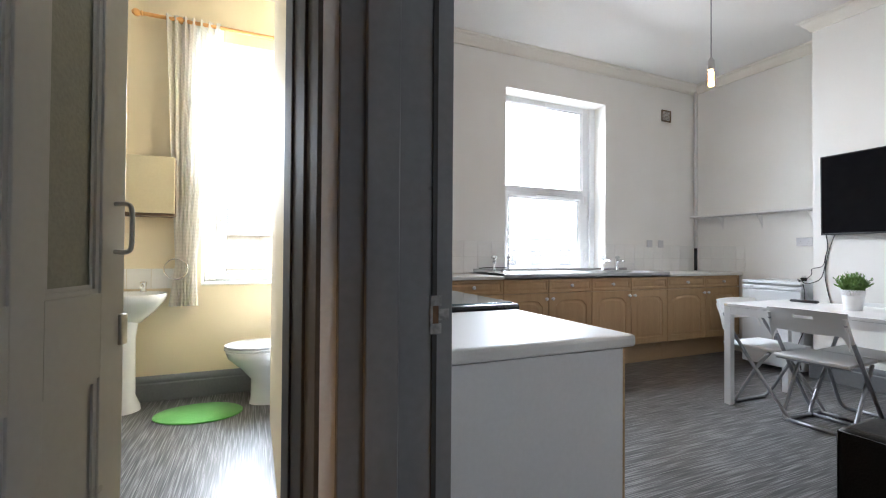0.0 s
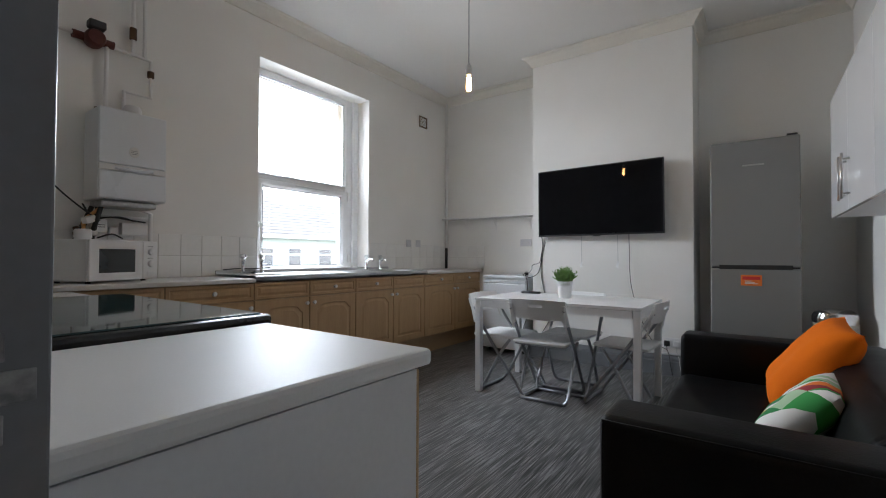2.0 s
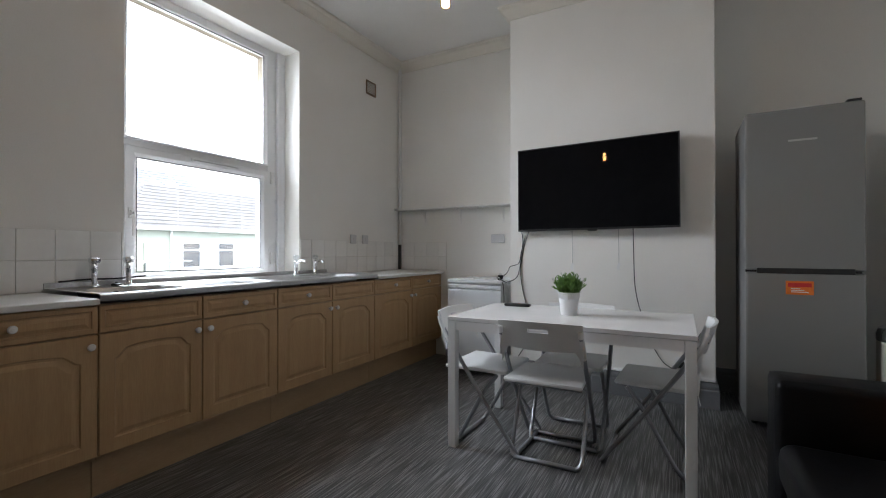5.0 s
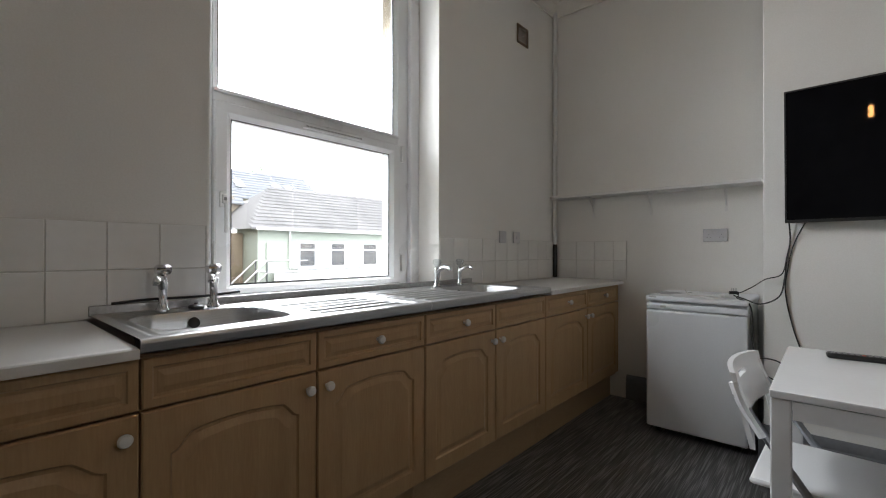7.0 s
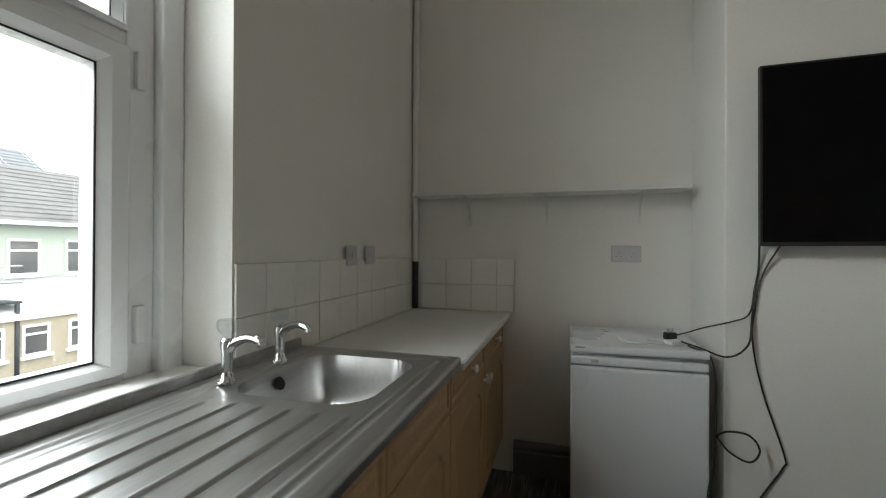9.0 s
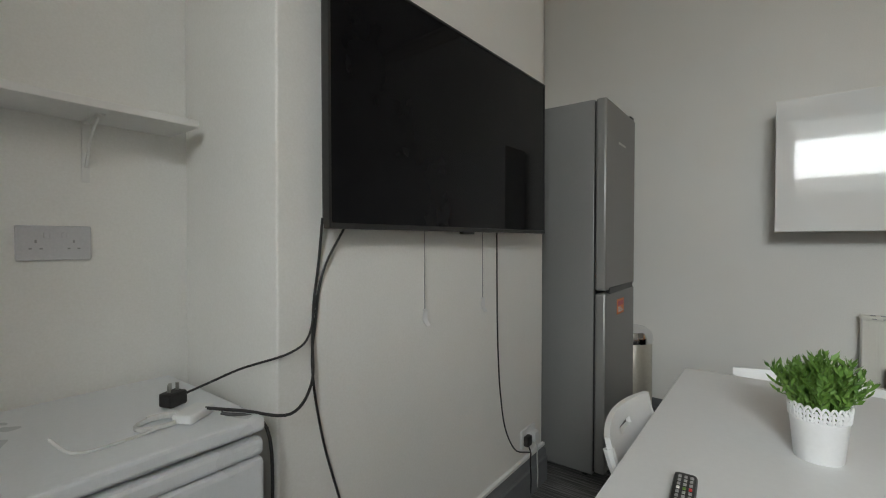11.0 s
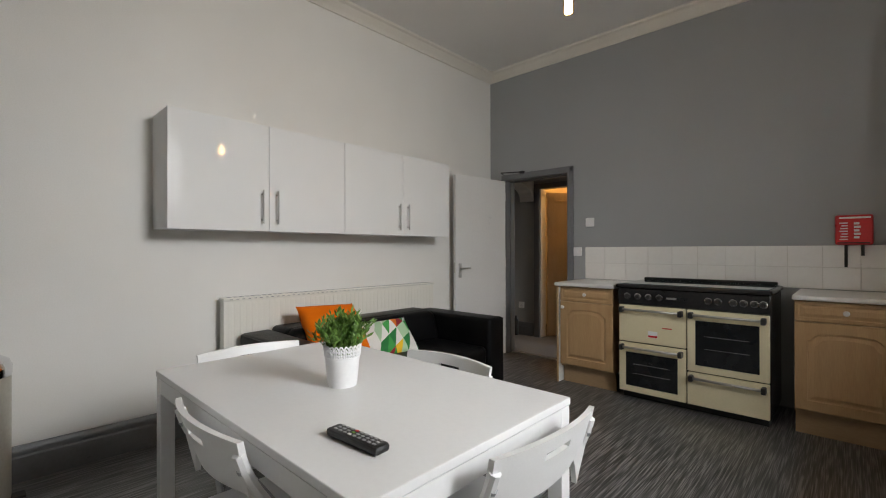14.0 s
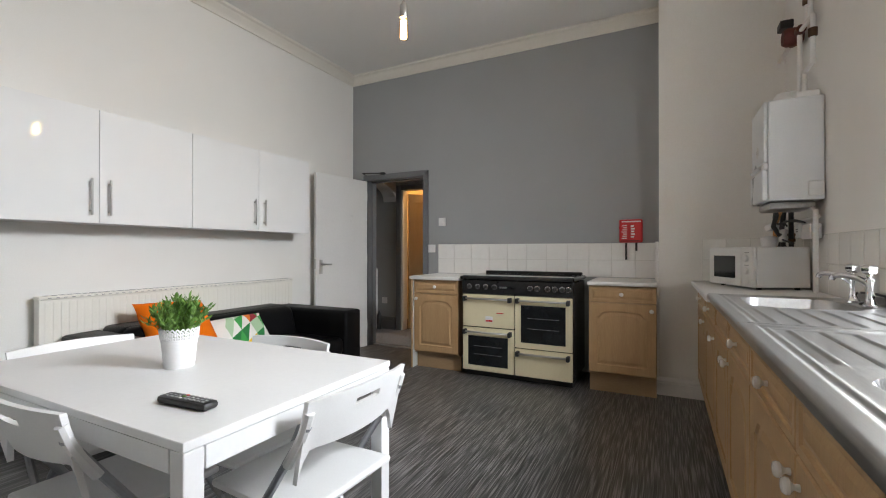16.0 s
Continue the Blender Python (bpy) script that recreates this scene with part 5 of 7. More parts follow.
switch_plate(pose(1.215, L, 1.254), 0.148, 0.088, "s2", "pale grey double socket on the alcove wall", plate="grey_plastic")
for yy in (4.10, 4.285):
    switch_plate(pose(0.009, yy, 1.245, 0, 0, 90), 0.088, 0.088, "w1", "pale grey fused switch above the wall tiles", "switches above the worktop", "grey_plastic")
switch_plate(pose(2.965, 0.0, 1.465, 0, 0, 180), 0.088, 0.088, "w1", "white light switch on the grey wall")
switch_plate(pose(3.10, 0.0, 1.172, 0, 0, 180), 0.095, 0.088, "w1", "white cooker switch beside the tiles")
sk = switch_plate(pose(2.89, BY, 0.30), 0.148, 0.088, "s2", "white double socket with plugs above the skirting")


def uk_plug(m, material, label):
    t = thing("plug", m, label, "plug", "plugs in the low socket")
    part("body", boxes((-0.024, 0.024, -0.04, -0.0125, -0.026, 0.024), bevel=0.008), material, t)
    bm = bmesh.new()
    tube(bm, [(0, -0.03, -0.024), (0.004, -0.04, -0.06), (0.02, -0.03, -0.11), (0.03, -0.03, -0.2), (0.045, -0.02, -0.285)], 0.0035, 6)
    part("flex", bm, "cable" if material == "black_plastic" else "white_cable", t)
    return t


uk_plug(pose(2.852, BY, 0.295), "black_plastic", "black mains plug with its flex")
uk_plug(pose(2.928, BY, 0.295), "white_plastic", "white mains plug with its flex")
setting("dado_trunking", boxes((2.35, 3.07, BY - 0.018, BY - 0.001, 0.19, 0.206), bevel=0.003), "white_plastic", "white cable trunking on the skirting", "trim")
switch_plate(pose(4.45, -1.05, 0.42, 0, 0, 180), 0.088, 0.088, "s1", "white socket low on the hall wall")

# air vent high on the window wall
v = thing("air_vent", pose(0.0, 4.39, 2.828), "brown plastic louvre vent high on the wall", "vent")
part("frame", boxes((0.001, 0.012, -0.08, -0.066, -0.072, 0.072), (0.001, 0.012, 0.066, 0.08, -0.072, 0.072), (0.001, 0.012, -0.066, 0.066, 0.058, 0.072), (0.001, 0.012, -0.066, 0.066, -0.072, -0.058), bevel=0.002), "vent", v)
for i in range(7):
    bm = boxes((0.0, 0.010, -0.065, 0.065, -0.0015, 0.0015))
    part("slat", bm, "vent", v, m=pose(0.002, 0, -0.051 + i * 0.017, 0, 35, 0))

# corner pipe and its dark end
cp = thing("corner_pipe", pose(0.024, L - 0.024, 0.92), "white painted pipe in the alcove corner", "pipe")
bm = bmesh.new()
tube(bm, [(0, 0, 0.28), (0, 0, 2.34)], 0.020, 12, 0)
part("pipe", bm, "white_gloss", cp)
bm = bmesh.new()
tube(bm, [(0, 0, -0.002), (0, 0, 0.282)], 0.019, 12, 0)
part("bare_end", bm, "black_plastic", cp, "dark unpainted pipe end")

# alcove shelf on brackets
sh = thing("wall_shelf", pose(0.06, L, 1.575), "narrow white painted shelf on brackets", "shelf")
part("board", boxes((0.0, 1.43, -0.185, -0.001, 0.0, 0.02), bevel=0.003), "white_gloss", sh)
for x in (0.30, 0.74, 1.22):
    bm = boxes((x - 0.008, x + 0.008, -0.14, -0.001, -0.006, -0.001), (x - 0.008, x + 0.008, -0.006, -0.001, -0.16, -0.001))
    tube(bm, [(x, -0.11, -0.005), (x, -0.05, -0.05), (x, -0.006, -0.12)], 0.004, 6, 3)
    part("bracket", bm, "white_gloss", sh)

# fire blanket
fb = thing("fire_blanket", pose(1.05, 0.0, 1.325, 0, 0, 180), "red fire blanket case with two black pull tapes", "fire blanket")
part("case", boxes((-0.098, 0.098, -0.046, -0.002, -0.105, 0.105), bevel=0.014), "red", fb)
part("print", boxes((-0.075, 0.085, -0.0475, -0.0462, 0.078, 0.090)), "white_plastic", fb)
part("print", boxes((-0.085, 0.08, -0.0475, -0.0462, -0.094, -0.086)), "black", fb)
for i in range(7):
    part("print", boxes((-0.075 + 0.006 * (i % 3), -0.03, -0.0475, -0.0462, -0.07 + i * 0.019, -0.062 + i * 0.019)), "white_plastic", fb)
for i in range(5):
    part("print", boxes((0.0, 0.028 + 0.006 * (i % 2), -0.0475, -0.0462, -0.06 + i * 0.024, -0.045 + i * 0.024)), "white_plastic", fb)
for x, z in ((-0.04, -0.26), (0.045, -0.18)):
    part("pull_tape", boxes((x - 0.009, x + 0.009, -0.028, -0.022, z, -0.10), bevel=0.001), "black_plastic", fb, "black pull tape")

# ---- alcove freezer with what lies on it ----
fz = thing("chest_freezer", pose(0.927, 4.365, 0), "small white undercounter freezer in the alcove", "freezer")
part("cabinet", boxes((0.004, 0.532, 0.045, 0.51, 0.03, 0.83), bevel=0.006), "white_enamel", fz)
dr = part("door", boxes((0.0, 0.536, 0.0, 0.042, 0.04, 0.775), bevel=0.012), "white_enamel", fz)
part("grip", boxes((0.0, 0.536, 0.004, 0.042, 0.779, 0.818), bevel=0.01), "white_enamel", dr)
part("badge", boxes((0.085, 0.115, 0.001, 0.005, 0.793, 0.806)), "nickel", dr)
top = part("top", boxes((-0.002, 0.538, 0.002, 0.515, 0.832, 0.865), bevel=0.008), "white_enamel", fz)
part("print", boxes((0.02, 0.06, 0.0008, 0.003, 0.852, 0.858)), "print_grey", top)
for x in (0.05, 0.48):
    bm = bmesh.new()
    lathe(bm, [(0.016, 0), (0.018, 0.03)], 10, pose(x, 0.08, 0))
    part("foot", bm, "black_plastic", fz)
ad = thing("power_adapter", pose(1.365, 4.60, 0.866, 0, 0, 20), "black plug adapter lying on the freezer", "adapter")
part("body", boxes((-0.024, 0.024, -0.02, 0.02, 0.0, 0.034), bevel=0.006), "black_plastic", ad)
part("pins", boxes((-0.014, -0.009, -0.003, 0.003, 0.034, 0.052), (0.009, 0.014, -0.003, 0.003, 0.034, 0.052), (-0.003, 0.003, 0.008, 0.012, 0.034, 0.052)), "nickel", ad)
bm = bmesh.new()
tube(bm, [(0.045 * math.cos(a * 0.63), 0.03 * math.sin(a * 0.63), 0.005 + 0.003 * (a // 10)) for a in range(24)], 0.004, 6, 2)
solid("coiled_lead", bm, "white_cable", "coiled pale lead on the freezer top", "cable", m=pose(1.30, 4.50, 0.866))
ld = thing("extension_lead", pose(1.36, 4.48, 0.866, 0, 0, 30), "white extension socket on the freezer", "extension lead")
part("block", boxes((-0.04, 0.04, -0.025, 0.025, 0.0, 0.022), bevel=0.007), "white_plastic", ld)
bm = bmesh.new()
tube(bm, [(1.12, 4.50, 0.90), (1.15, 4.47, 0.872), (1.22, 4.46, 0.871), (1.29, 4.47, 0.872)], 0.003, 6)
solid("thin_lead", bm, "white_cable", "thin pale lead lying on the freezer", "cable")

# ---- television with its leads ----
tv = thing("television", pose(2.237, 4.336, 1.642, 0, 0, -1.6) @ pose(0, 0, 0, 0, -0.3, 0), "large black flat television on the chimney breast", "television")
part("cabinet", boxes((-0.60, 0.60, 0.012, 0.046, -0.33, 0.33), bevel=0.012), "black_plastic", tv)
part("bezel", boxes((-0.612, -0.604, -0.008, 0.018, -0.347, 0.347), (0.604, 0.612, -0.008, 0.018, -0.347, 0.347), (-0.604, 0.604, -0.008, 0.018, 0.339, 0.347), (-0.604, 0.604, -0.008, 0.018, -0.347, -0.332), bevel=0.002), "black_plastic", tv)
part("screen", boxes((-0.604, 0.604, -0.0045, 0.012, -0.332, 0.339)), "screen", tv)
part("sensor", boxes((-0.035, 0.035, -0.006, 0.015, -0.356, -0.346), bevel=0.004), "black_plastic", tv)
part("wall_bracket", boxes((-0.2, 0.2, 0.046, 0.075, -0.15, 0.15), bevel=0.004), "black_plastic", tv)
for x, zt in ((-0.172, -0.612), (0.185, -0.61)):
    bm = bmesh.new()
    tube(bm, [(x, 0.06, -0.3), (x + 0.002, 0.06, zt)], 0.0016, 5, 0)
    c = part("pull_cord", bm, "grey_cord", tv)
    bm = boxes((x - 0.010, x + 0.012, 0.057, 0.060, zt - 0.055, zt - 0.004))
    bmesh.ops.subdivide_edges(bm, edges=bm.edges[:], cuts=3, use_grid_fill=True)
    for v in bm.verts:
        v.co.y -= 0.012 * ((zt - v.co.z) / 0.05) ** 2
        v.co.x += 0.006 * math.sin(v.co.z * 90)
    tube(bm, [(x - 0.008, 0.058, zt), (x + 0.009, 0.058, zt - 0.004)], 0.004, 6, 0)
    part("cord_tag", bm, "white_plastic", c, "torn white paper tag")


def cable(name, pts, r, label, material="cable"):
    bm = bmesh.new()
    tube(bm, pts, r, 7, 7)
    return solid(name, bm, material, label, "cable", "television leads")


yb = BY - 0.006
cable("television_lead", [(2.53, BY - 0.035, 1.31), (2.535, BY - 0.034, 1.1), (2.54, BY - 0.034, 0.9), (2.56, BY - 0.028, 0.75), (2.60, BY - 0.015, 0.60), (2.66, yb, 0.42), (2.74, yb - 0.01, 0.29), (2.85, yb - 0.03, 0.24)], 0.0034, "dark lead hanging down the chimney breast", "cable")
cable("television_lead", [(1.72, BY - 0.04, 1.32), (1.66, yb, 1.18), (1.635, yb, 1.05), (1.625, yb, 0.92), (1.66, yb, 0.72), (1.735, yb, 0.47), (1.73, yb, 0.42), (1.66, yb, 0.30), (1.60, yb - 0.01, 0.2)], 0.0034, "black lead hanging from the television", "cable")
cable("television_lead", [(1.64, BY - 0.03, 1.32), (1.645, yb, 1.2), (1.63, yb, 1.1), (1.622, yb - 0.004, 1.0), (1.60, yb - 0.03, 0.90), (1.52, yb - 0.06, 0.855), (1.44, 4.42, 0.872), (1.38, 4.47, 0.885)], 0.0038, "black lead looping to the freezer top", "cable")
cable("television_lead", [(1.632, yb - 0.006, 1.12), (1.61, yb - 0.008, 1.02), (1.54, yb - 0.03, 0.99), (1.48, 4.5, 0.945), (1.42, 4.57, 0.905), (1.38, 4.60, 0.885)], 0.003, "thin black lead to the plug adapter", "cable")
cable("television_lead", [(1.40, 4.44, 0.875), (1.475, 4.38, 0.83), (1.485, 4.375, 0.6), (1.478, 4.37, 0.42), (1.45, 4.345, 0.28), (1.47, 4.345, 0.06)], 0.004, "black lead hanging beside the freezer", "cable")
cable("television_lead", [(1.49, 4.40, 0.52), (1.52, 4.36, 0.56), (1.60, 4.37, 0.55), (1.64, 4.38, 0.49), (1.60, 4.36, 0.45), (1.53, 4.36, 0.48), (1.49, 4.39, 0.53)], 0.004, "black lead looped at the breast corner", "cable")

# ---- fridge freezer, bin ----
fr = thing("fridge_freezer", pose(3.216, 4.138, 0), "tall silver-grey fridge freezer beside the chimney breast", "fridge freezer")
part("cabinet", boxes((0.002, 0.578, 0.062, 0.60, 0.03, 2.002), bevel=0.006), "fridge", fr)
up = part("upper_door", boxes((0.0, 0.58, 0.0, 0.056, 1.005, 2.005), bevel=0.012), "fridge_door", fr)
lw = part("lower_door", boxes((0.0, 0.58, 0.0, 0.056, 0.045, 0.992), bevel=0.012), "fridge_door", fr)
part("handle_recess", boxes((0.06, 0.53, -0.003, 0.02, 0.985, 1.02), bevel=0.004), "black_plastic", lw, "dark recessed handle")
part("gasket", boxes((0.006, 0.574, 0.056, 0.063, 0.05, 1.99)), "black_plastic", fr)
part("top_hinge", boxes((0.50, 0.565, 0.005, 0.09, 2.005, 2.02), bevel=0.004), "black_plastic", fr)
lb = part("energy_label", boxes((0.205, 0.34, -0.0022, -0.0006, 0.858, 0.942), bevel=0.0005), "orange_label", lw, "orange sticker")
part("print", boxes((0.215, 0.33, -0.003, -0.002, 0.905, 0.93)), "red", lw)
for i in range(3):
    part("print", boxes((0.23, 0.315 - i * 0.02, -0.003, -0.002, 0.872 + i * 0.010, 0.877 + i * 0.010)), "knob", lw)
part("badge", boxes((0.22, 0.36, -0.001, 0.0005, 1.80, 1.812)), "nickel", up)
for x in (0.06, 0.52):
    bm = bmesh.new()
    lathe(bm, [(0.02, 0), (0.02, 0.046)], 10, pose(x, 0.12, 0))
    part("foot", bm, "black_plastic", fr)
b = thing("pedal_bin", pose(3.985, 4.2, 0) @ Matrix.Diagonal((1, 1, 1.07, 1)), "cream pedal bin with a chrome lid in the alcove", "bin")
bm = bmesh.new()
lathe(bm, [(0.128, 0.02), (0.13, 0.03), (0.13, 0.56), (0.127, 0.565)], 36)
part("drum", bm, "bin", b)
bm = bmesh.new()
lathe(bm, [(0.132, 0.566), (0.134, 0.58), (0.134, 0.605), (0.122, 0.635), (0.09, 0.655), (0.03, 0.662)], 36)
part("lid", bm, "chrome", b, "domed chrome lid")
bm = bmesh.new()
lathe(bm, [(0.133, 0), (0.133, 0.019)], 36)
part("base_ring", bm, "black_plastic", b)
part("pedal", boxes((-0.035, 0.035, -0.18, -0.12, 0.008, 0.02), bevel=0.004), "black_plastic", b)

# ---- dining table and chairs ----
TX0, TX1, TY0, TY1, TH = 1.672, 2.92, 2.972, 3.735, 0.75
tb = thing("dining_table", pose(TX0, TY0, 0), "white rectangular dining table with square metal legs", "table")
tw, td = TX1 - TX0, TY1 - TY0
part("tabletop", boxes((0, tw, 0, td, TH - 0.022, TH), bevel=0.003), "table_white", tb)
part("apron", boxes((0.053, tw - 0.053, 0.002, 0.022, TH - 0.075, TH - 0.024)), "table_white", tb)
part("apron", boxes((0.053, tw - 0.053, td - 0.022, td - 0.002, TH - 0.075, TH - 0.024)), "table_white", tb)
part("apron", boxes((0.002, 0.022, 0.053, td - 0.053, TH - 0.075, TH - 0.024)), "table_white", tb)
part("apron", boxes((tw - 0.022, tw - 0.002, 0.053, td - 0.053, TH - 0.075, TH - 0.024)), "table_white", tb)
for x in (0.002, tw - 0.05):
    for y in (0.002, td - 0.05):
        part("leg", boxes((x, x + 0.048, y, y + 0.048, 0.0, TH - 0.0235), bevel=0.004), "table_white", tb)


def folding_chair():
    """Faces +y with its back plane at y = 0."""
    c = thing("folding_chair", pose(0, 0, 0), "white folding chair with grey metal legs", "chair", "folding chairs round the table")
    # backrest: curved plate with a hand slot
    nu, nv = 24, 8
    w, z0, z1 = 0.43, 0.625, 0.765
    bm = bmesh.new()

    def pt(u, v, off):
        low = z0 - 0.085 * min(1, max(0, (abs(u) - 0.80) / 0.2)) ** 2
        zz = low + (z1 - low) * v + 0.006 * math.sin(math.pi * (u + 1) / 2) * (v - 0.5) * 2
        yy = -0.012 + 0.035 * u * u - 0.05 * (v - 0.5) + off
        return (u * w / 2 * (1 - 0.03 * (1 - v)), yy, zz)

    hole = {(i, j) for i in range(9, 15) for j in range(5, 6)}
    layers = [[[bm.verts.new(pt(-1 + 2 * i / nu, j / nv, off)) for j in range(nv + 1)] for i in range(nu + 1)] for off in (0.0, 0.015)]
    for i in range(nu):
        for j in range(nv):
            if (i, j) in hole:
                continue
            for g in layers:
                bm.faces.new((g[i][j], g[i + 1][j], g[i + 1][j + 1], g[i][j + 1]))
            for di, dj, q in ((0, -1, ((i, j), (i + 1, j))), (0, 1, ((i, j + 1), (i + 1, j + 1))), (-1, 0, ((i, j), (i, j + 1))), (1, 0, ((i + 1, j), (i + 1, j + 1)))):
                n = (i + di, j + dj)
                if n in hole or not (0 <= n[0] < nu and 0 <= n[1] < nv):
                    (a, b_), (c_, d_) = q
                    bm.faces.new((layers[0][a][b_], layers[0][c_][d_], layers[1][c_][d_], layers[1][a][b_]))
    part("backrest", bm, "white_plastic", c, smooth=40)
    # seat
    bm = boxes((-0.205, 0.205, 0.045, 0.43, 0.432, 0.455), bevel=0.010)
    for v in bm.verts:
        v.co.z -= 0.018 * max(0, 1 - ((v.co.x / 0.2) ** 2)) * (1 if v.co.z > 0.44 else 0.4) * 0.6
        if v.co.y > 0.35:
            v.co.x *= 0.94
    part("seat", bm, "white_plastic", c)
    # long frame: back uprights run down to the front floor bar
    r = 0.012
    for s in (-1, 1):
        bm = bmesh.new()
        tube(bm, [(s * 0.205, 0.012, 0.70), (s * 0.207, 0.14, 0.51), (s * 0.207, 0.28, 0.31), (s * 0.2, 0.475, 0.045), (s * 0.18, 0.49, 0.012)], r, 8, 3)
        part("back_leg", bm, "tube", c)
        bm = bmesh.new()
        tube(bm, [(s * 0.205, 0.006, 0.735), (s * 0.206, 0.03, 0.67), (s * 0.207, 0.082, 0.585)], 0.0145, 8, 3)
        part("sleeve", bm, "white_plastic", c, "white plastic sleeve")
        bm = bmesh.new()
        tube(bm, [(s * 0.185, 0.37, 0.425), (s * 0.188, 0.28, 0.30), (s * 0.188, 0.165, 0.09), (s * 0.182, 0.125, 0.03), (s * 0.16, 0.115, 0.012)], r, 8, 3)
        part("front_leg", bm, "tube", c)
    bm = bmesh.new()
    tube(bm, [(-0.185, 0.49, 0.0115), (0.185, 0.49, 0.0115)], r, 8, 0)
    part("floor_bar", bm, "tube", c)
    bm = bmesh.new()
    tube(bm, [(-0.165, 0.115, 0.0115), (0.165, 0.115, 0.0115)], r, 8, 0)
    part("floor_bar", bm, "tube", c)
    bm = bmesh.new()
    tube(bm, [(-0.2, 0.08, 0.425), (0.2, 0.08, 0.425)], 0.008, 8, 0)
    part("seat_bar", bm, "tube", c)
    return c


ch = folding_chair()
ch.matrix_basis = pose(2.225, 2.912, 0, 0, 0, 1)
for x, y, r in ((1.578, 3.255, -92), (2.26, 3.79, 180), (2.985, 3.36, 87)):
    copy_thing(ch, pose(x, y, 0, 0, 0, r))

# plant in a lace-edged pot
pl = thing("potted_plant", pose(2.275, 3.365, TH) @ Matrix.Diagonal((0.84, 0.84, 0.95, 1)), "artificial green plant in a white lace-edged metal pot", "plant")
bm = bmesh.new()
n, rows = 48, [(0.054, 0.0), (0.056, 0.003), (0.066, 0.095), (0.068, 0.1), (0.0665, 0.104)]
lathe(bm, rows + [(0.060, 0.104), (0.060, 0.092), (0.01, 0.092)], 48)
part("pot", bm, "pot", pl)
bm = bmesh.new()
# pierced lace collar: arcs of thin bars with scalloped top
for i in range(24):
    a0 = 2 * math.pi * i / 24
    for k in range(3):
        pts = []
        for s in range(7):
            a = a0 + 2 * math.pi / 24 * (s / 6)
            zz = (0.104 + 0.010 * math.sin(math.pi * s / 6), 0.117 + 0.009 * math.sin(math.pi * s / 6), 0.128 + 0.012 * math.sin(math.pi * s / 6))[k]
            rr = 0.0675 + 0.0012 * k
            pts.append((rr * math.cos(a), rr * math.sin(a), zz))
        tube(bm, pts, 0.0026 if k < 2 else 0.0032, 5, 0)
    for a in (a0, a0 + math.pi / 48 * 1.5, a0 + math.pi / 24):
        tube(bm, [(0.0675 * math.cos(a), 0.0675 * math.sin(a), 0.103), (0.07 * math.cos(a), 0.07 * math.sin(a), 0.131)], 0.0026, 5, 0)
part("lace_rim", bm, "pot", pl, "pierced scalloped rim", smooth=60)
bm = bmesh.new()
lathe(bm, [(0.06, 0.0925), (0.058, 0.100), (0.02, 0.106)], 24)
part("soil", bm, "soil", pl)
rng = random.Random(4)
bm = bmesh.new()
stems = bmesh.new()
for k in range(160):
    a, lean = rng.uniform(0, 2 * math.pi), rng.uniform(0.0, 1.0) ** 0.7
    base = Vector((0.045 * lean * math.cos(a), 0.045 * lean * math.sin(a), 0.10))
    tip = base + Vector((0.068 * lean * math.cos(a + rng.uniform(-0.4, 0.4)), 0.068 * lean * math.sin(a), rng.uniform(0.09, 0.175) * (1 - 0.35 * lean)))
    mid = (base + tip) / 2 + Vector((0, 0, 0.018))
    tube(stems, [base, mid, tip], 0.0012, 4, 3, ends=0.0006)
    d = (tip - base).normalized()
    for j in range(11):
        f = 0.25 + 0.75 * j / 10
        p = base.lerp(mid, f * 2) if f < 0.5 else mid.lerp(tip, f * 2 - 1)
        b2 = rng.uniform(0, 2 * math.pi)
        out = (Vector((math.cos(b2), math.sin(b2), rng.uniform(0.2, 0.9))) + d * 0.7).normalized()
        side = out.cross(Vector((rng.uniform(-1, 1), rng.uniform(-1, 1), 0.3))).normalized()
        ln, wd = rng.uniform(0.018, 0.034), rng.uniform(0.0032, 0.0058)
        q = p + out * ln * 0.5
        v = [bm.verts.new(x) for x in (p, q + side * wd, p + out * ln, q - side * wd)]
        bm.faces.new(v)
tagged(part("foliage", bm, "leaf", pl, smooth=60), kind="stuff")
tagged(part("stalk", stems, "leaf", pl), kind="stuff")

rc = thing("remote_control", pose(1.88, 3.592, TH, 0, 0, 4), "black television remote control on the table", "remote control")
part("body", boxes((-0.088, 0.088, -0.022, 0.022, 0.0008, 0.021), bevel=0.008), "black_plastic", rc)
for i in range(9):
    for j in range(3):
        col = "print_grey"
        if i == 5:
            col = ("red", "leaf", "knob")[j]
        part("button", boxes((-0.074 + i * 0.0165, -0.064 + i * 0.0165, -0.0155 + j * 0.011, -0.0095 + j * 0.011, 0.0205, 0.0228), bevel=0.001), col, rc)

# ---- sofa, cushions, radiator ----
SX, SY = 3.165, 1.19
so = thing("sofa", pose(SX, SY, 0), "black leather two-seat sofa with wide flat arms", "sofa")
SL, SD = 1.80, 0.88


def cushioned(*b, bevel=0.04):
    bm = bmesh.new()
    box(bm, *b, bevel=bevel, seg=4)
    bmesh.ops.subdivide_edges(bm, edges=[e for e in bm.edges if e.calc_length() > 0.25], cuts=3, use_grid_fill=True)
    for v in bm.verts:
        v.co += Vector([noise.noise(v.co * 6 + Vector((i * 9, 0, 0))) * 0.004 for i in range(3)])
    return bm


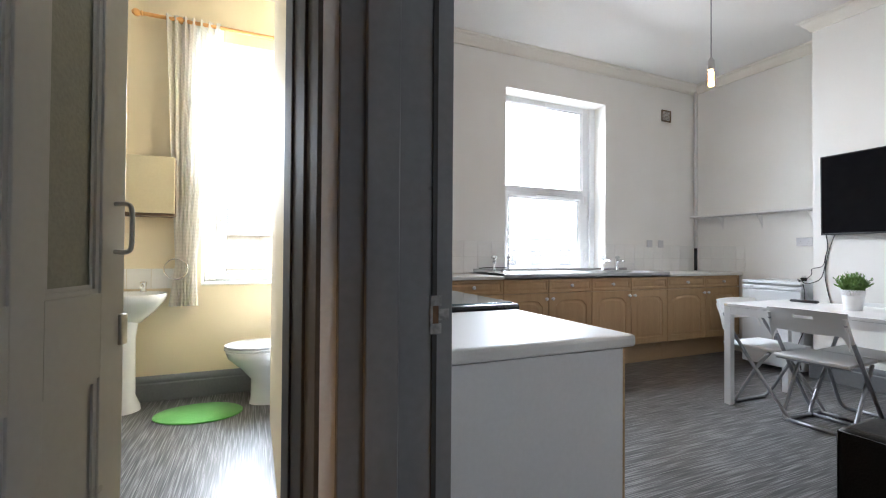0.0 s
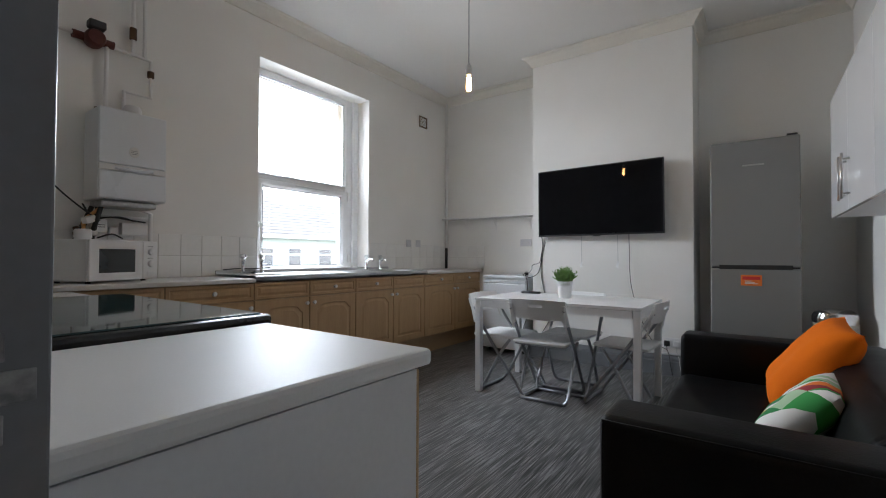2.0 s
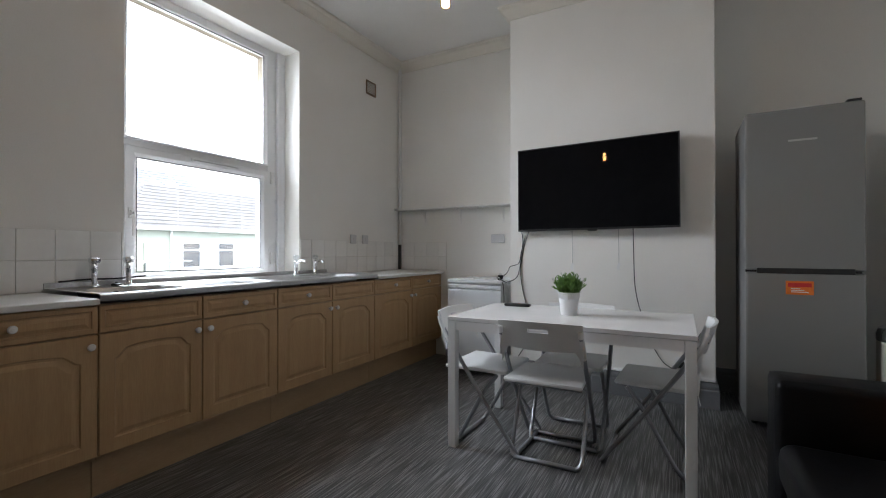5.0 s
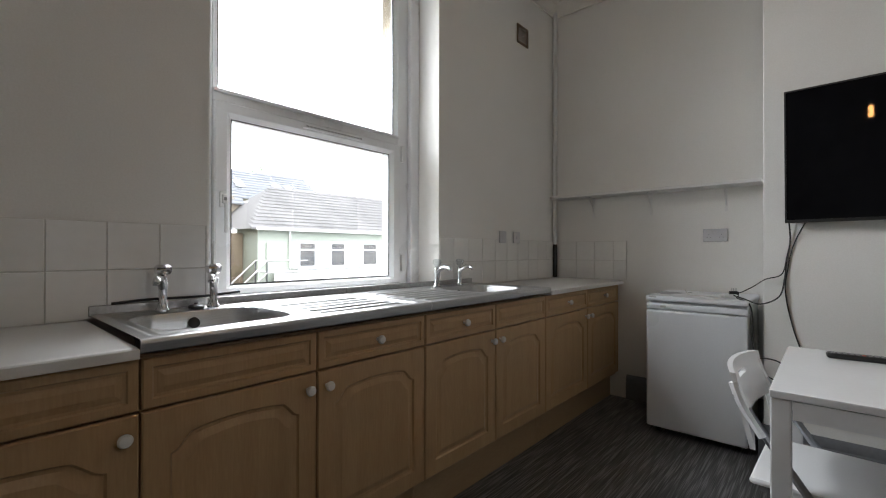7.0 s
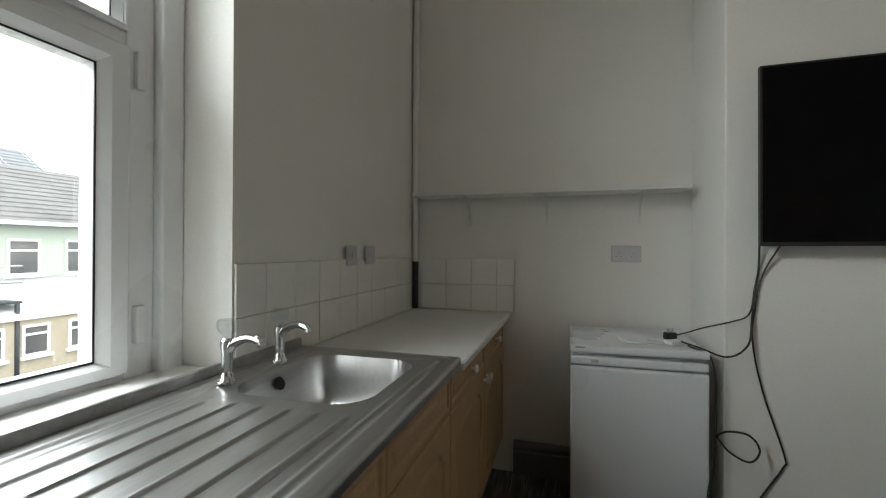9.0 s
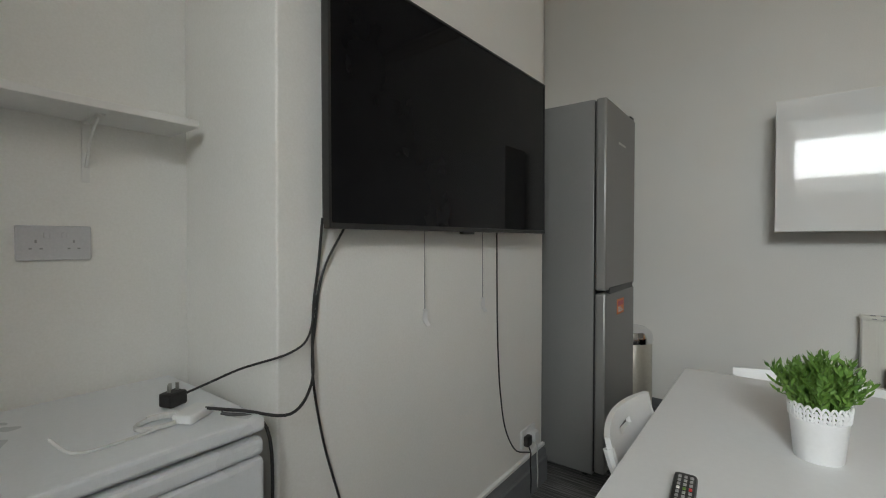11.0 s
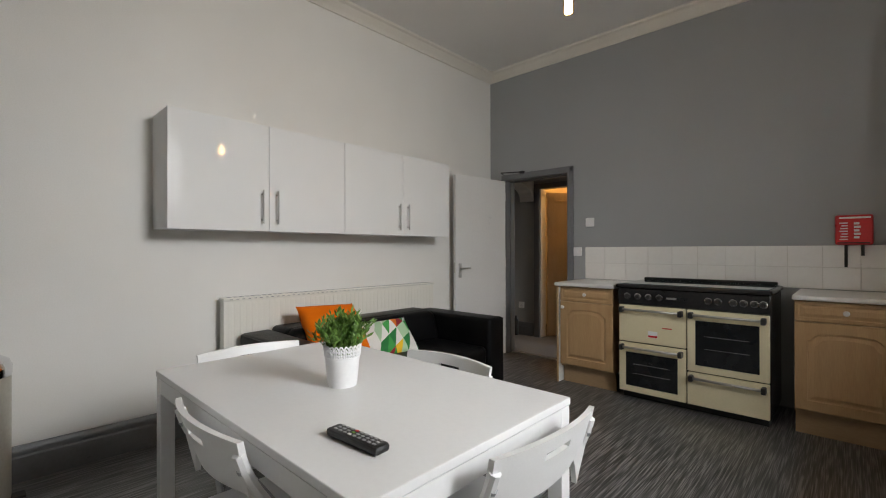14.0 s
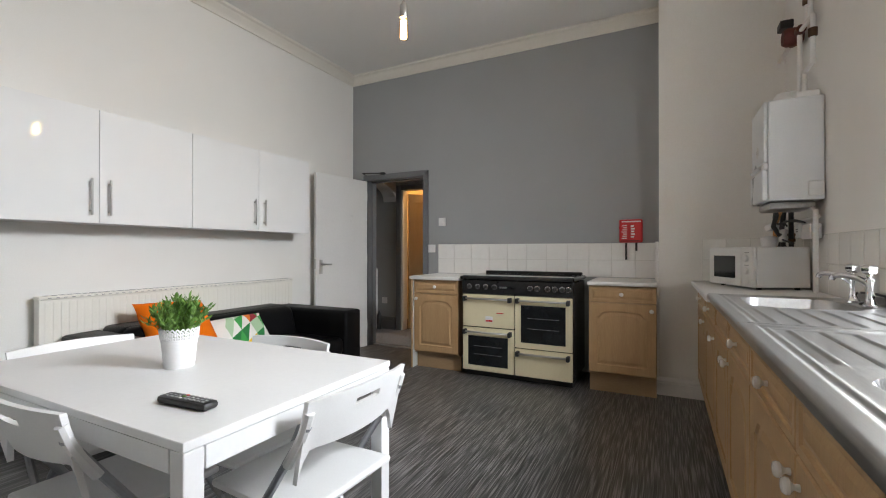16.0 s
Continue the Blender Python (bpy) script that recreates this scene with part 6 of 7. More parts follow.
for y in (0.0, SL - 0.21):
    a = part("arm", cushioned(0.0, SD - 0.005, y, y + 0.21, 0.05, 0.64, bevel=0.03), "leather", so, smooth=60)
    bm = bmesh.new()
    yy = y + (0.008 if y < 1 else 0.202)
    tube(bm, [(0.012, yy, 0.08), (0.012, yy, 0.626), (SD - 0.02, yy, 0.626)], 0.004, 6, 0)
    part("piping", bm, "leather", a)
part("back", cushioned(SD - 0.25, SD, 0.21, SL - 0.21, 0.05, 0.665, bevel=0.045), "leather", so, smooth=60)
bk = cushioned(SD - 0.36, SD - 0.15, 0.215, SL - 0.215, 0.40, 0.66, bevel=0.06)
for v in bk.verts:
    v.co.x += (v.co.z - 0.4) * 0.28 + 0.008 * math.sin(v.co.y * 23)
part("back_cushion", bk, "leather", so, smooth=60)
part("seat_base", boxes((0.03, SD - 0.26, 0.212, SL - 0.212, 0.05, 0.27), bevel=0.01), "leather", so)
part("seat_cushion", cushioned(0.0, SD - 0.27, 0.213, SL - 0.213, 0.27, 0.425, bevel=0.05), "leather", so, smooth=60)
for x in (0.06, SD - 0.06):
    for y in (0.07, SL - 0.07):
        bm = bmesh.new()
        lathe(bm, [(0.018, 0), (0.024, 0.055)], 12, pose(x, y, 0))
        part("foot", bm, "black_plastic", so)


def cushion(name, m, w, h, t, material, label):
    n = 22
    bm = bmesh.new()
    sides = []
    for s in (1, -1):
        g = []
        for i in range(n + 1):
            row = []
            for j in range(n + 1):
                u, v = 2 * i / n - 1, 2 * j / n - 1
                k = (1 - u ** 4) * (1 - v ** 4)
                pinch = 1 - 0.07 * (1 - abs(u) ** 3) * abs(v) ** 3
                pin2 = 1 - 0.07 * (1 - abs(v) ** 3) * abs(u) ** 3
                z = s * (t / 2 * max(0, k) ** 0.55) + 0.006 * noise.noise((u * 2.5, v * 2.5, s * 3.0))
                row.append(bm.verts.new((u * w / 2 * pin2, v * h / 2 * pinch, z if 0 < i < n and 0 < j < n else 0)))
            g.append(row)
        for i in range(n):
            for j in range(n):
                bm.faces.new((g[i][j], g[i + 1][j], g[i + 1][j + 1], g[i][j + 1]))
    bmesh.ops.remove_doubles(bm, verts=bm.verts[:], dist=0.0004)
    return solid(name, bm, material, label, "cushion", "sofa cushions", m=m, smooth=70)


cushion("cushion", Matrix.Translation((3.715, 2.46, 0.612)) @ Euler((radians(4), radians(-52), radians(-3))).to_matrix().to_4x4(), 0.46, 0.47, 0.17, "orange", "plain orange cotton cushion leaning on the sofa back")
cushion("cushion", Matrix.Translation((3.66, 2.05, 0.505)) @ Euler((radians(-4), radians(-47), radians(-6))).to_matrix().to_4x4(), 0.34, 0.49, 0.15, "patch", "patchwork cushion in green, white, red and yellow")

rd = thing("radiator", pose(W, 1.10, 0.28), "long cream panel radiator behind the sofa", "radiator")
part("back_panel", boxes((-0.125, -0.06, 0.005, 1.975, 0.0, 0.59), bevel=0.004), "radiator", rd)
fl = finish("flute", box(bmesh.new(), -0.1268, -0.1245, 0.0, 0.030, 0.035, 0.555, 0.001, 1), "radiator", 30)
for i in range(48):
    o = new("flute", fl)
    o.parent = rd
    o.matrix_basis = pose(0, 0.028 + i * 0.0402, 0)
part("top_edge", boxes((-0.134, -0.055, 0.0, 1.98, 0.572, 0.594), bevel=0.006), "radiator", rd)
bm = bmesh.new()
for i in range(48):
    y = 0.03 + i * 0.0402
    box(bm, -0.110, -0.075, y, y + 0.022, 0.594, 0.5955)
    box(bm, -0.1348, -0.1335, y, y + 0.018, 0.580, 0.584)
tagged(part("top_slots", bm, "print_grey", rd), kind="stuff")
for y in (0.2, 1.75):
    part("bracket", boxes((-0.06, -0.001, y, y + 0.04, 0.05, 0.5)), "radiator", rd)
bm = bmesh.new()
tube(bm, [(-0.09, -0.03, 0.04), (-0.09, -0.03, -0.276)], 0.008, 8, 0)
tube(bm, [(-0.09, -0.03, 0.04), (-0.09, 0.01, 0.04)], 0.011, 8, 0)
part("feed_pipe", bm, "white_gloss", rd)

# ---- wall cabinets ----
for k, (ya, yb2, lab) in enumerate(((2.258, 3.447, "white high-gloss wall cabinet nearer the fridge"), (1.072, 2.256, "white high-gloss wall cabinet nearer the door"))):
    wc = thing("wall_cabinet", pose(3.893, ya, 1.32), lab, "wall cabinet", "white gloss wall cabinets")
    wd = yb2 - ya
    part("body", boxes((0.020, W - 3.893 - 0.001, 0.001, wd - 0.001, 0.0, 0.693)), "white_plastic", wc)
    for j in (0, 1):
        y0, y1 = (0.001, wd / 2 - 0.0015) if j == 0 else (wd / 2 + 0.0015, wd - 0.001)
        dr = part("door", boxes((0.0, 0.018, y0, y1, -0.004, 0.695), bevel=0.0015), "gloss_white", wc)
        hy = wd / 2 + (0.05 if j else -0.05)
        bm = bmesh.new()
        tube(bm, [(-0.030, hy, 0.045), (-0.030, hy, 0.265)], 0.006, 10, 0)
        for hz in (0.07, 0.24):
            tube(bm, [(-0.030, hy, hz), (0.0, hy, hz)], 0.0045, 8, 0)
        part("bar_handle", bm, "nickel", dr, "brushed metal bar handle")

# ---- kitchen door, standing open ----
kd = thing("kitchen_door", pose(DX1 - 0.004, 0.03, 0, 0, 0, 82), "plain white flush door standing open", "door")
part("leaf", boxes((0.0, 0.755, -0.035, 0.0, 0.008, DH - 0.006), bevel=0.002), "white_gloss", kd)
for s, y in ((1, 0.0), (-1, -0.035)):
    bm = boxes((0.675, 0.715, min(y, y + s * 0.006), max(y, y + s * 0.006), 0.90, 1.05), bevel=0.0025)
    hp = part("handle_plate", bm, "nickel", kd, "satin metal handle plate")
    bm = bmesh.new()
    tube(bm, [(0.695, y, 1.0), (0.695, y + s * 0.04, 1.0), (0.68, y + s * 0.05, 1.0), (0.59, y + s * 0.05, 0.998)], 0.008, 8, 3)
    part("lever", bm, "nickel", hp, "satin metal lever")
part("latch", boxes((0.7552, 0.758, -0.028, -0.008, 0.95, 1.06)), "nickel", kd)
for z in (0.2, 1.0, 1.75):
    part("hinge", boxes((-0.004, 0.0, -0.03, 0.004, z, z + 0.1), bevel=0.001), "nickel", kd)
cl = thing("door_closer_arm", pose(3.9, 0.02, DH + 0.085), "black folding door closer arm over the doorway", "door closer")
bm = bmesh.new()
tube(bm, [(0.08, 0.0, -0.02), (0.02, 0.16, -0.02)], 0.007, 6, 0)
tube(bm, [(0.02, 0.16, -0.02), (-0.16, 0.03, -0.012)], 0.007, 6, 0)
part("arm", bm, "black_plastic", cl)
part("shoe", boxes((-0.18, -0.14, -0.02, 0.035, -0.03, 0.0), bevel=0.003), "black_plastic", cl)

# ---- pendant bulb ----
bu = thing("pendant_lamp", pose(1.945, 2.445, CEIL), "bare warm filament bulb on a grey flex", "lamp")
bm = bmesh.new()
lathe(bm, [(0.045, -0.001), (0.045, -0.012), (0.02, -0.035), (0.008, -0.04)], 24)
part("ceiling_rose", bm, "white_plastic", bu)
bm = bmesh.new()
tube(bm, [(0, 0, -0.035), (0, 0, -0.895)], 0.0035, 8, 0)
part("flex", bm, "grey_cord", bu)
bm = bmesh.new()
lathe(bm, [(0.006, -0.875), (0.012, -0.89), (0.019, -0.90), (0.020, -0.95), (0.018, -0.96)], 20)
part("holder", bm, "nickel", bu, "metal lamp holder")
bm = bmesh.new()
lathe(bm, [(0.013, -0.958), (0.017, -0.97), (0.023, -0.985), (0.0245, -1.05), (0.021, -1.065), (0.008, -1.073)], 24)
gb = part("bulb", bm, "bulb_glass", bu, "clear tubular bulb")
gb.visible_shadow = False
bm = bmesh.new()
for i in range(8):
    a = math.pi * i / 4
    tube(bm, [(0.010 * math.cos(a), 0.010 * math.sin(a), -0.975), (0.012 * math.cos(a + 0.3), 0.012 * math.sin(a + 0.3), -1.062)], 0.0042, 6, 0)
part("filament", bm, "filament", gb, "glowing filament")

# ---- bathroom ----
ro = thing("curtain_rod", pose(0.085, -0.45, 2.835), "pine curtain rod with turned end", "curtain rod")
bm = bmesh.new()
tube(bm, [(0, -0.58, 0), (0, 0.68, 0)], 0.014, 12, 0)
part("rod", bm, "pine", ro)
bm = bmesh.new()
lathe(bm, [(0.013, 0), (0.022, 0.008), (0.014, 0.016), (0.026, 0.034), (0.026, 0.052), (0.012, 0.07)], 18, pose(0, -0.575, 0, 90))
part("finial", bm, "pine", ro)
bm = boxes((-0.075, 0.0, -0.36, -0.33, -0.014, 0.014), bevel=0.005)
lathe(bm, [(0.022, -0.02), (0.024, 0), (0.022, 0.02)], 16, pose(0, -0.345, 0, 90))
part("bracket", bm, "pine", ro)
cu = thing("curtain", pose(0.085, -0.69, 2.83), "sheer white curtain gathered by a ring", "curtain")
bm = bmesh.new()
nu, nv = 70, 34
g = []
for i in range(nu + 1):
    row = []
    for j in range(nv + 1):
        u, v = i / nu, j / nv
        z = 0.03 - 2.16 * v
        pull = math.exp(-((v - 0.80) / 0.16) ** 2)
        half = 0.195 - 0.145 * v + 0.05 * max(0, v - 0.86) / 0.14
        y = (u - 0.5) * 2 * half - 0.055 * v ** 1.4
        x = 0.028 * (1 - 0.4 * pull) * math.sin(u * 44 + 3 * v) + 0.012 * math.sin(u * 97 + 5 * v)
        row.append(bm.verts.new((x, y, z)))
    g.append(row)
for i in range(nu):
    for j in range(nv):
        bm.faces.new((g[i][j], g[i + 1][j], g[i + 1][j + 1], g[i][j + 1]))
part("net", bm, "net", cu, smooth=80)
bm = bmesh.new()
tube(bm, [(0.03 + 0.0 * k, 0.075 * math.cos(k * 0.449), -1.72 + 0.075 * math.sin(k * 0.449)) for k in range(15)], 0.005, 8, 2)
solid("towel_ring", bm, "chrome", "chrome towel ring on the bathroom wall", "towel ring", m=pose(0.12, -0.79, 2.70))

bc = thing("bathroom_cabinet", pose(0.012, -1.20, 1.36), "cream bathroom wall cupboard with dark edges", "wall cupboard")
part("body", boxes((0.0, 0.165, 0.0, 0.40, 0.0, 0.42), bevel=0.003), "dark_edge", bc)
part("door", boxes((0.166, 0.184, -0.002, 0.402, 0.02, 0.424), bevel=0.003), "cupboard", bc)
ba = thing("wash_basin", pose(0.012, -1.10, 0), "white pedestal wash basin on the window wall", "wash basin")
bm = bmesh.new()
rings = []
for k, (z, sx, sy, fx) in enumerate(((0.60, 0.10, 0.10, 0.12), (0.68, 0.17, 0.19, 0.19), (0.76, 0.215, 0.255, 0.235), (0.80, 0.228, 0.272, 0.240), (0.815, 0.225, 0.268, 0.240), (0.812, 0.195, 0.235, 0.245), (0.76, 0.16, 0.20, 0.245), (0.70, 0.09, 0.11, 0.24), (0.69, 0.02, 0.02, 0.24))):
    rings.append([bm.verts.new((max(0.0, fx + sx * (abs(math.cos(a)) ** 0.8) * (1 if math.cos(a) > 0 else -1)), sy * math.sin(a), z)) for a in [2 * math.pi * i / 36 for i in range(36)]])
for a, b2 in zip(rings, rings[1:]):
    for i in range(36):
        bm.faces.new((a[i], a[(i + 1) % 36], b2[(i + 1) % 36], b2[i]))
bm.faces.new(rings[0][::-1]), bm.faces.new(rings[-1])
part("bowl", bm, "ceramic", ba, smooth=60)
bm = bmesh.new()
lathe(bm, [(0.115, 0), (0.11, 0.03), (0.082, 0.1), (0.078, 0.5), (0.10, 0.66)], 24, pose(0.17, 0, 0))
part("pedestal", bm, "ceramic", ba, smooth=50)
bm = bmesh.new()
lathe(bm, [(0.02, 0.812), (0.018, 0.85), (0.022, 0.86), (0.022, 0.885), (0.01, 0.89)], 14, pose(0.07, 0.10, 0))
tube(bm, [(0.07, 0.10, 0.845), (0.11, 0.10, 0.862), (0.145, 0.10, 0.85)], 0.009, 8, 4)
part("tap", bm, "chrome", ba, "chrome basin tap")
tl = thing("basin_splashback", pose(0.012, -1.42, 0.83), "white tiled splashback behind the basin", "tiles")
for i in range(4):
    for j in range(1):
        part("tile", boxes((0.001, 0.008, i * 0.152, i * 0.152 + 0.149, j * 0.152, j * 0.152 + 0.149), bevel=0.0015), "tile", tl)

to = thing("toilet", pose(0.33, -0.10, 0), "white toilet with closed lid beside the window", "toilet")
bm = bmesh.new()
rings = []
for z, sx, sy, cy in ((0.0, 0.105, 0.17, -0.02), (0.05, 0.098, 0.16, -0.02), (0.18, 0.095, 0.15, -0.03), (0.26, 0.13, 0.19, -0.06), (0.34, 0.172, 0.235, -0.10), (0.385, 0.18, 0.245, -0.105), (0.395, 0.17, 0.235, -0.105)):
    rings.append([bm.verts.new((sx * math.cos(a), cy + sy * math.sin(a), z)) for a in [2 * math.pi * i / 36 for i in range(36)]])
for a, b2 in zip(rings, rings[1:]):
    for i in range(36):
        bm.faces.new((a[i], a[(i + 1) % 36], b2[(i + 1) % 36], b2[i]))
bm.faces.new(rings[0][::-1]), bm.faces.new(rings[-1])
part("bowl", bm, "ceramic", to, smooth=60)
for nm, z0, z1, k in (("seat", 0.397, 0.415, 1.0), ("lid", 0.417, 0.438, 0.985)):
    bm = bmesh.new()
    lathe(bm, [(0.97, z0), (1.0, z0 + 0.004), (1.0, z1 - 0.006), (0.95, z1)], 40)
    for v in bm.verts:
        v.co.x, v.co.y = v.co.x * 0.182 * k, v.co.y * 0.25 * k - 0.11
    part(nm, bm, "ceramic", to, smooth=50)
part("cistern", boxes((-0.22, 0.22, 0.13, 0.335, 0.40, 0.78), bevel=0.02), "ceramic", to)
bp = thing("pipe_boxing", pose(0.60, -0.145, 0), "white painted boxing with a small knob in the bathroom", "boxing")
part("panel", boxes((0.0, 0.03, 0.0, 0.30, 0.0, 0.68), bevel=0.004), "white_gloss", bp)
bm = bmesh.new()
lathe(bm, [(0.006, 0), (0.014, 0.012), (0.01, 0.02)], 12, pose(0.031, 0.03, 0.58, 0, 90, 0))
part("knob", bm, "knob", bp)
bm = bmesh.new()
lathe(bm, [(0.995, 0.0), (1.0, 0.004), (1.0, 0.008), (0.98, 0.011), (0.5, 0.012)], 56)
for v in bm.verts:
    a = math.atan2(v.co.y, v.co.x)
    v.co.x, v.co.y = v.co.x * 0.20 * (1 + 0.02 * math.sin(3 * a)), v.co.y * 0.275
solid("bath_mat", bm, "mat_green", "oval bright green bathroom mat on the floor", "bath mat", m=pose(0.44, -0.60, 0.0005, 0, 0, -9))

# bathroom door: two glazed panels over two solid ones, standing open
bd = thing("bathroom_door", pose(3.06, -0.765, 0, 0, 0, 164.5), "white panelled bathroom door with frosted glass, ajar", "door")
DW2, T = 0.625, 0.04
st = [(0.0, 0.095), (0.27, 0.355), (DW2 - 0.095, DW2)]
bm = bmesh.new()
for a, b2 in st:
    box(bm, a, b2, -T / 2, T / 2, 0.008, 1.97, 0.003)
for z0, z1 in ((0.008, 0.22), (0.80, 1.0), (1.86, 1.97)):
    for a, b2 in ((0.095, 0.27), (0.355, DW2 - 0.095)):
        box(bm, a, b2, -T / 2 + 0.0005, T / 2 - 0.0005, z0, z1)
part("frame", bm, "white_gloss", bd)
for a, b2 in ((0.095, 0.27), (0.355, DW2 - 0.095)):
    part("panel", boxes((a, b2, -0.008, 0.008, 0.22, 0.80)), "white_gloss", bd)
    part("frosted_pane", boxes((a, b2, -0.003, 0.003, 1.0, 1.86)), "frosted", bd, "frosted glass pane")
    for z0, z1 in ((0.22, 0.80), (1.0, 1.86)):
        bm = bmesh.new()
        for q, off in ((0.012, T / 2 - 0.006), (0.022, T / 2 - 0.012)):
            for s in (-1, 1):
                ya, ybb = sorted((s * 0.006, s * off))
                box(bm, a, a + q, ya, ybb, z0, z1)
                box(bm, b2 - q, b2, ya, ybb, z0, z1)
                box(bm, a + q, b2 - q, ya, ybb, z0, z0 + q)
                box(bm, a + q, b2 - q, ya, ybb, z1 - q, z1)
        part("moulding", bm, "white_gloss", bd)
for s in (-1, 1):
    bm = bmesh.new()
    xx = DW2 - 0.045
    tube(bm, [(xx, s * T / 2, 1.10), (xx, s * (T / 2 + 0.03), 1.10), (xx, s * (T / 2 + 0.04), 1.12), (xx, s * (T / 2 + 0.04), 1.20), (xx, s * (T / 2 + 0.03), 1.22), (xx, s * T / 2, 1.22)], 0.006, 8, 3)
    part("pull_handle", bm, "nickel", bd, "metal pull handle")
part("lock", boxes((DW2 - 0.025, DW2 + 0.006, -T / 2 - 0.008, T / 2 + 0.008, 0.86, 0.94), bevel=0.004), "nickel", bd, "metal lock case")

# ---- hall ----
hd = thing("lit_room_door", pose(HD[1] - 0.03, -1.19, 0, 0, 0, 235), "panelled door standing open into the lit room", "door")
bm = bmesh.new()
for a, b2 in ((0.0, 0.10), (0.33, 0.41), (0.62, 0.72)):
    box(bm, a, b2, -0.02, 0.02, 0.01, 1.98, 0.003)
for z0, z1 in ((0.01, 0.22), (0.80, 0.98), (1.86, 1.98)):
    for a, b2 in ((0.10, 0.33), (0.41, 0.62)):
        box(bm, a, b2, -0.0195, 0.0195, z0, z1)
part("frame", bm, "door_warm", hd)
for a, b2 in ((0.10, 0.33), (0.41, 0.62)):
    for z0, z1 in ((0.22, 0.80), (0.98, 1.86)):
        part("panel", boxes((a, b2, -0.008, 0.008, z0, z1)), "door_warm", hd)
lamp = thing("hall_room_lamp", pose(3.75, -1.75, CEIL), "warm bare bulb in the room off the hall", "lamp")
bm = bmesh.new()
tube(bm, [(0, 0, -0.001), (0, 0, -0.5)], 0.004, 6, 0)
part("flex", bm, "white_cable", lamp)
bm = bmesh.new()
lathe(bm, [(0.012, -0.5), (0.03, -0.53), (0.032, -0.56), (0.02, -0.585), (0.005, -0.59)], 20)
part("bulb", bm, glow("warm_bulb", (1.0, 0.52, 0.16), 45.0), lamp)
glim = new("warm_room_light", bpy.data.lights.new("warm_room_light", "POINT"))
glim.data.energy, glim.data.color, glim.data.shadow_soft_size = 26, (1.0, 0.52, 0.17), 0.06
glim.matrix_world = pose(3.75, -1.75, CEIL - 0.68)
wb = thing("white_board", pose(4.60, -0.985, 0.004), "narrow white painted board standing in the hall", "board")
part("board", boxes((-0.035, 0.035, -0.055, 0.055, 0.0, 0.88), bevel=0.006), "white_gloss", wb)
bm = bmesh.new()
lathe(bm, [(0.032, 0), (0.034, 0.01), (0.034, 0.2), (0.02, 0.23), (0.014, 0.24), (0.014, 0.27)], 18)
bt = solid("spray_bottle", bm, "black_plastic", "dark bottle standing on the hall carpet", "bottle", m=pose(4.50, -0.98, 0.004))

# ---- outside ----
G = -2.95
setting("ground", boxes((-420, 120, -250, 250, G - 0.2, G)), "ground", "grey asphalt yard reaching far off", "ground")


def far_window(parent, x, y0, y1, z0, z1, bars=True):
    w = part("window", boxes((x, x + 0.05, y0, y0 + 0.07, z0, z1), (x, x + 0.05, y1 - 0.07, y1, z0, z1), (x, x + 0.05, y0 + 0.07, y1 - 0.07, z0, z0 + 0.07),
                             (x, x + 0.05, y0 + 0.07, y1 - 0.07, z1 - 0.07, z1), (x, x + 0.05, y0 + 0.07, y1 - 0.07, z0 + (z1 - z0) * 0.66, z0 + (z1 - z0) * 0.66 + 0.06)), "upvc", parent, "white framed window")
    part("pane", boxes((x - 0.03, x + 0.012, y0 + 0.06, y1 - 0.06, z0 + 0.06, z1 - 0.06)), "dark_pane", w)
    part("sill", boxes((x, x + 0.12, y0 - 0.06, y1 + 0.06, z0 - 0.08, z0)), "upvc", w)


def tiled_roof(parent, x0, z0, x1, z1, y0, y1, material, course=0.30, hip=0.0):
    """Lapped courses of tiles rising from the eave at x0 to the ridge at x1."""
    bm = bmesh.new()
    ln = math.hypot(x1 - x0, z1 - z0)
    k = int(ln / course)
    dx, dz = (x1 - x0) / k, (z1 - z0) / k
    for i in range(k):
        a = Vector((x0 + dx * i, 0, z0 + dz * i))
        b2 = Vector((x0 + dx * (i + 1.15), 0, z0 + dz * (i + 1.15)))
        for c in range(int((y1 - y0) / 1.2) + 1):
            ya = max(y0 + c * 1.2, y0 + hip * i / k)
            if ya > y0 + c * 1.2 + 1.15:
                continue
            yb3 = min(y1, y0 + c * 1.2 + 1.19)
            if yb3 - ya < 0.05:
                continue
            j = rng.uniform(0, 0.012)
            v = [bm.verts.new(p) for p in ((a.x, ya, a.z + 0.05 + j), (a.x, yb3, a.z + 0.05 + j), (b2.x, yb3, b2.z + 0.01), (b2.x, ya, b2.z + 0.01), (a.x, ya, a.z - 0.02), (a.x, yb3, a.z - 0.02))]
            bm.faces.new(v[:4])
            bm.faces.new((v[0], v[4], v[5], v[1]))
    return part("roof", bm, material, parent, smooth=None)


# long building with green render over a white lean-to
A = thing("rendered_building", pose(0, 0, 0), "pale green rendered house with tiled roof across the yard", "building")
part("wall", boxes((-22, -16, 9.9, 26, G, 2.12)), "green_render", A)
tiled_roof(A, -15.7, 2.05, -19.0, 4.3, 9.5, 26.2, "slate", hip=2.4)
bm = bmesh.new()
bm.faces.new([bm.verts.new(p) for p in ((-15.7, 9.5, 2.05), (-19.0, 11.9, 4.3), (-22.3, 9.5, 2.05))])
part("hip_end", bm, "slate", A, smooth=None)
part("gutter", boxes((-15.75, -15.6, 9.7, 26.2, 2.0, 2.12)), "upvc", A)
for y0, y1 in ((11.75, 12.65), (13.4, 14.3), (15.3, 16.3), (17.6, 18.5), (19.8, 20.7)):
    far_window(A, -16, y0, y1, 0.38, 1.55)
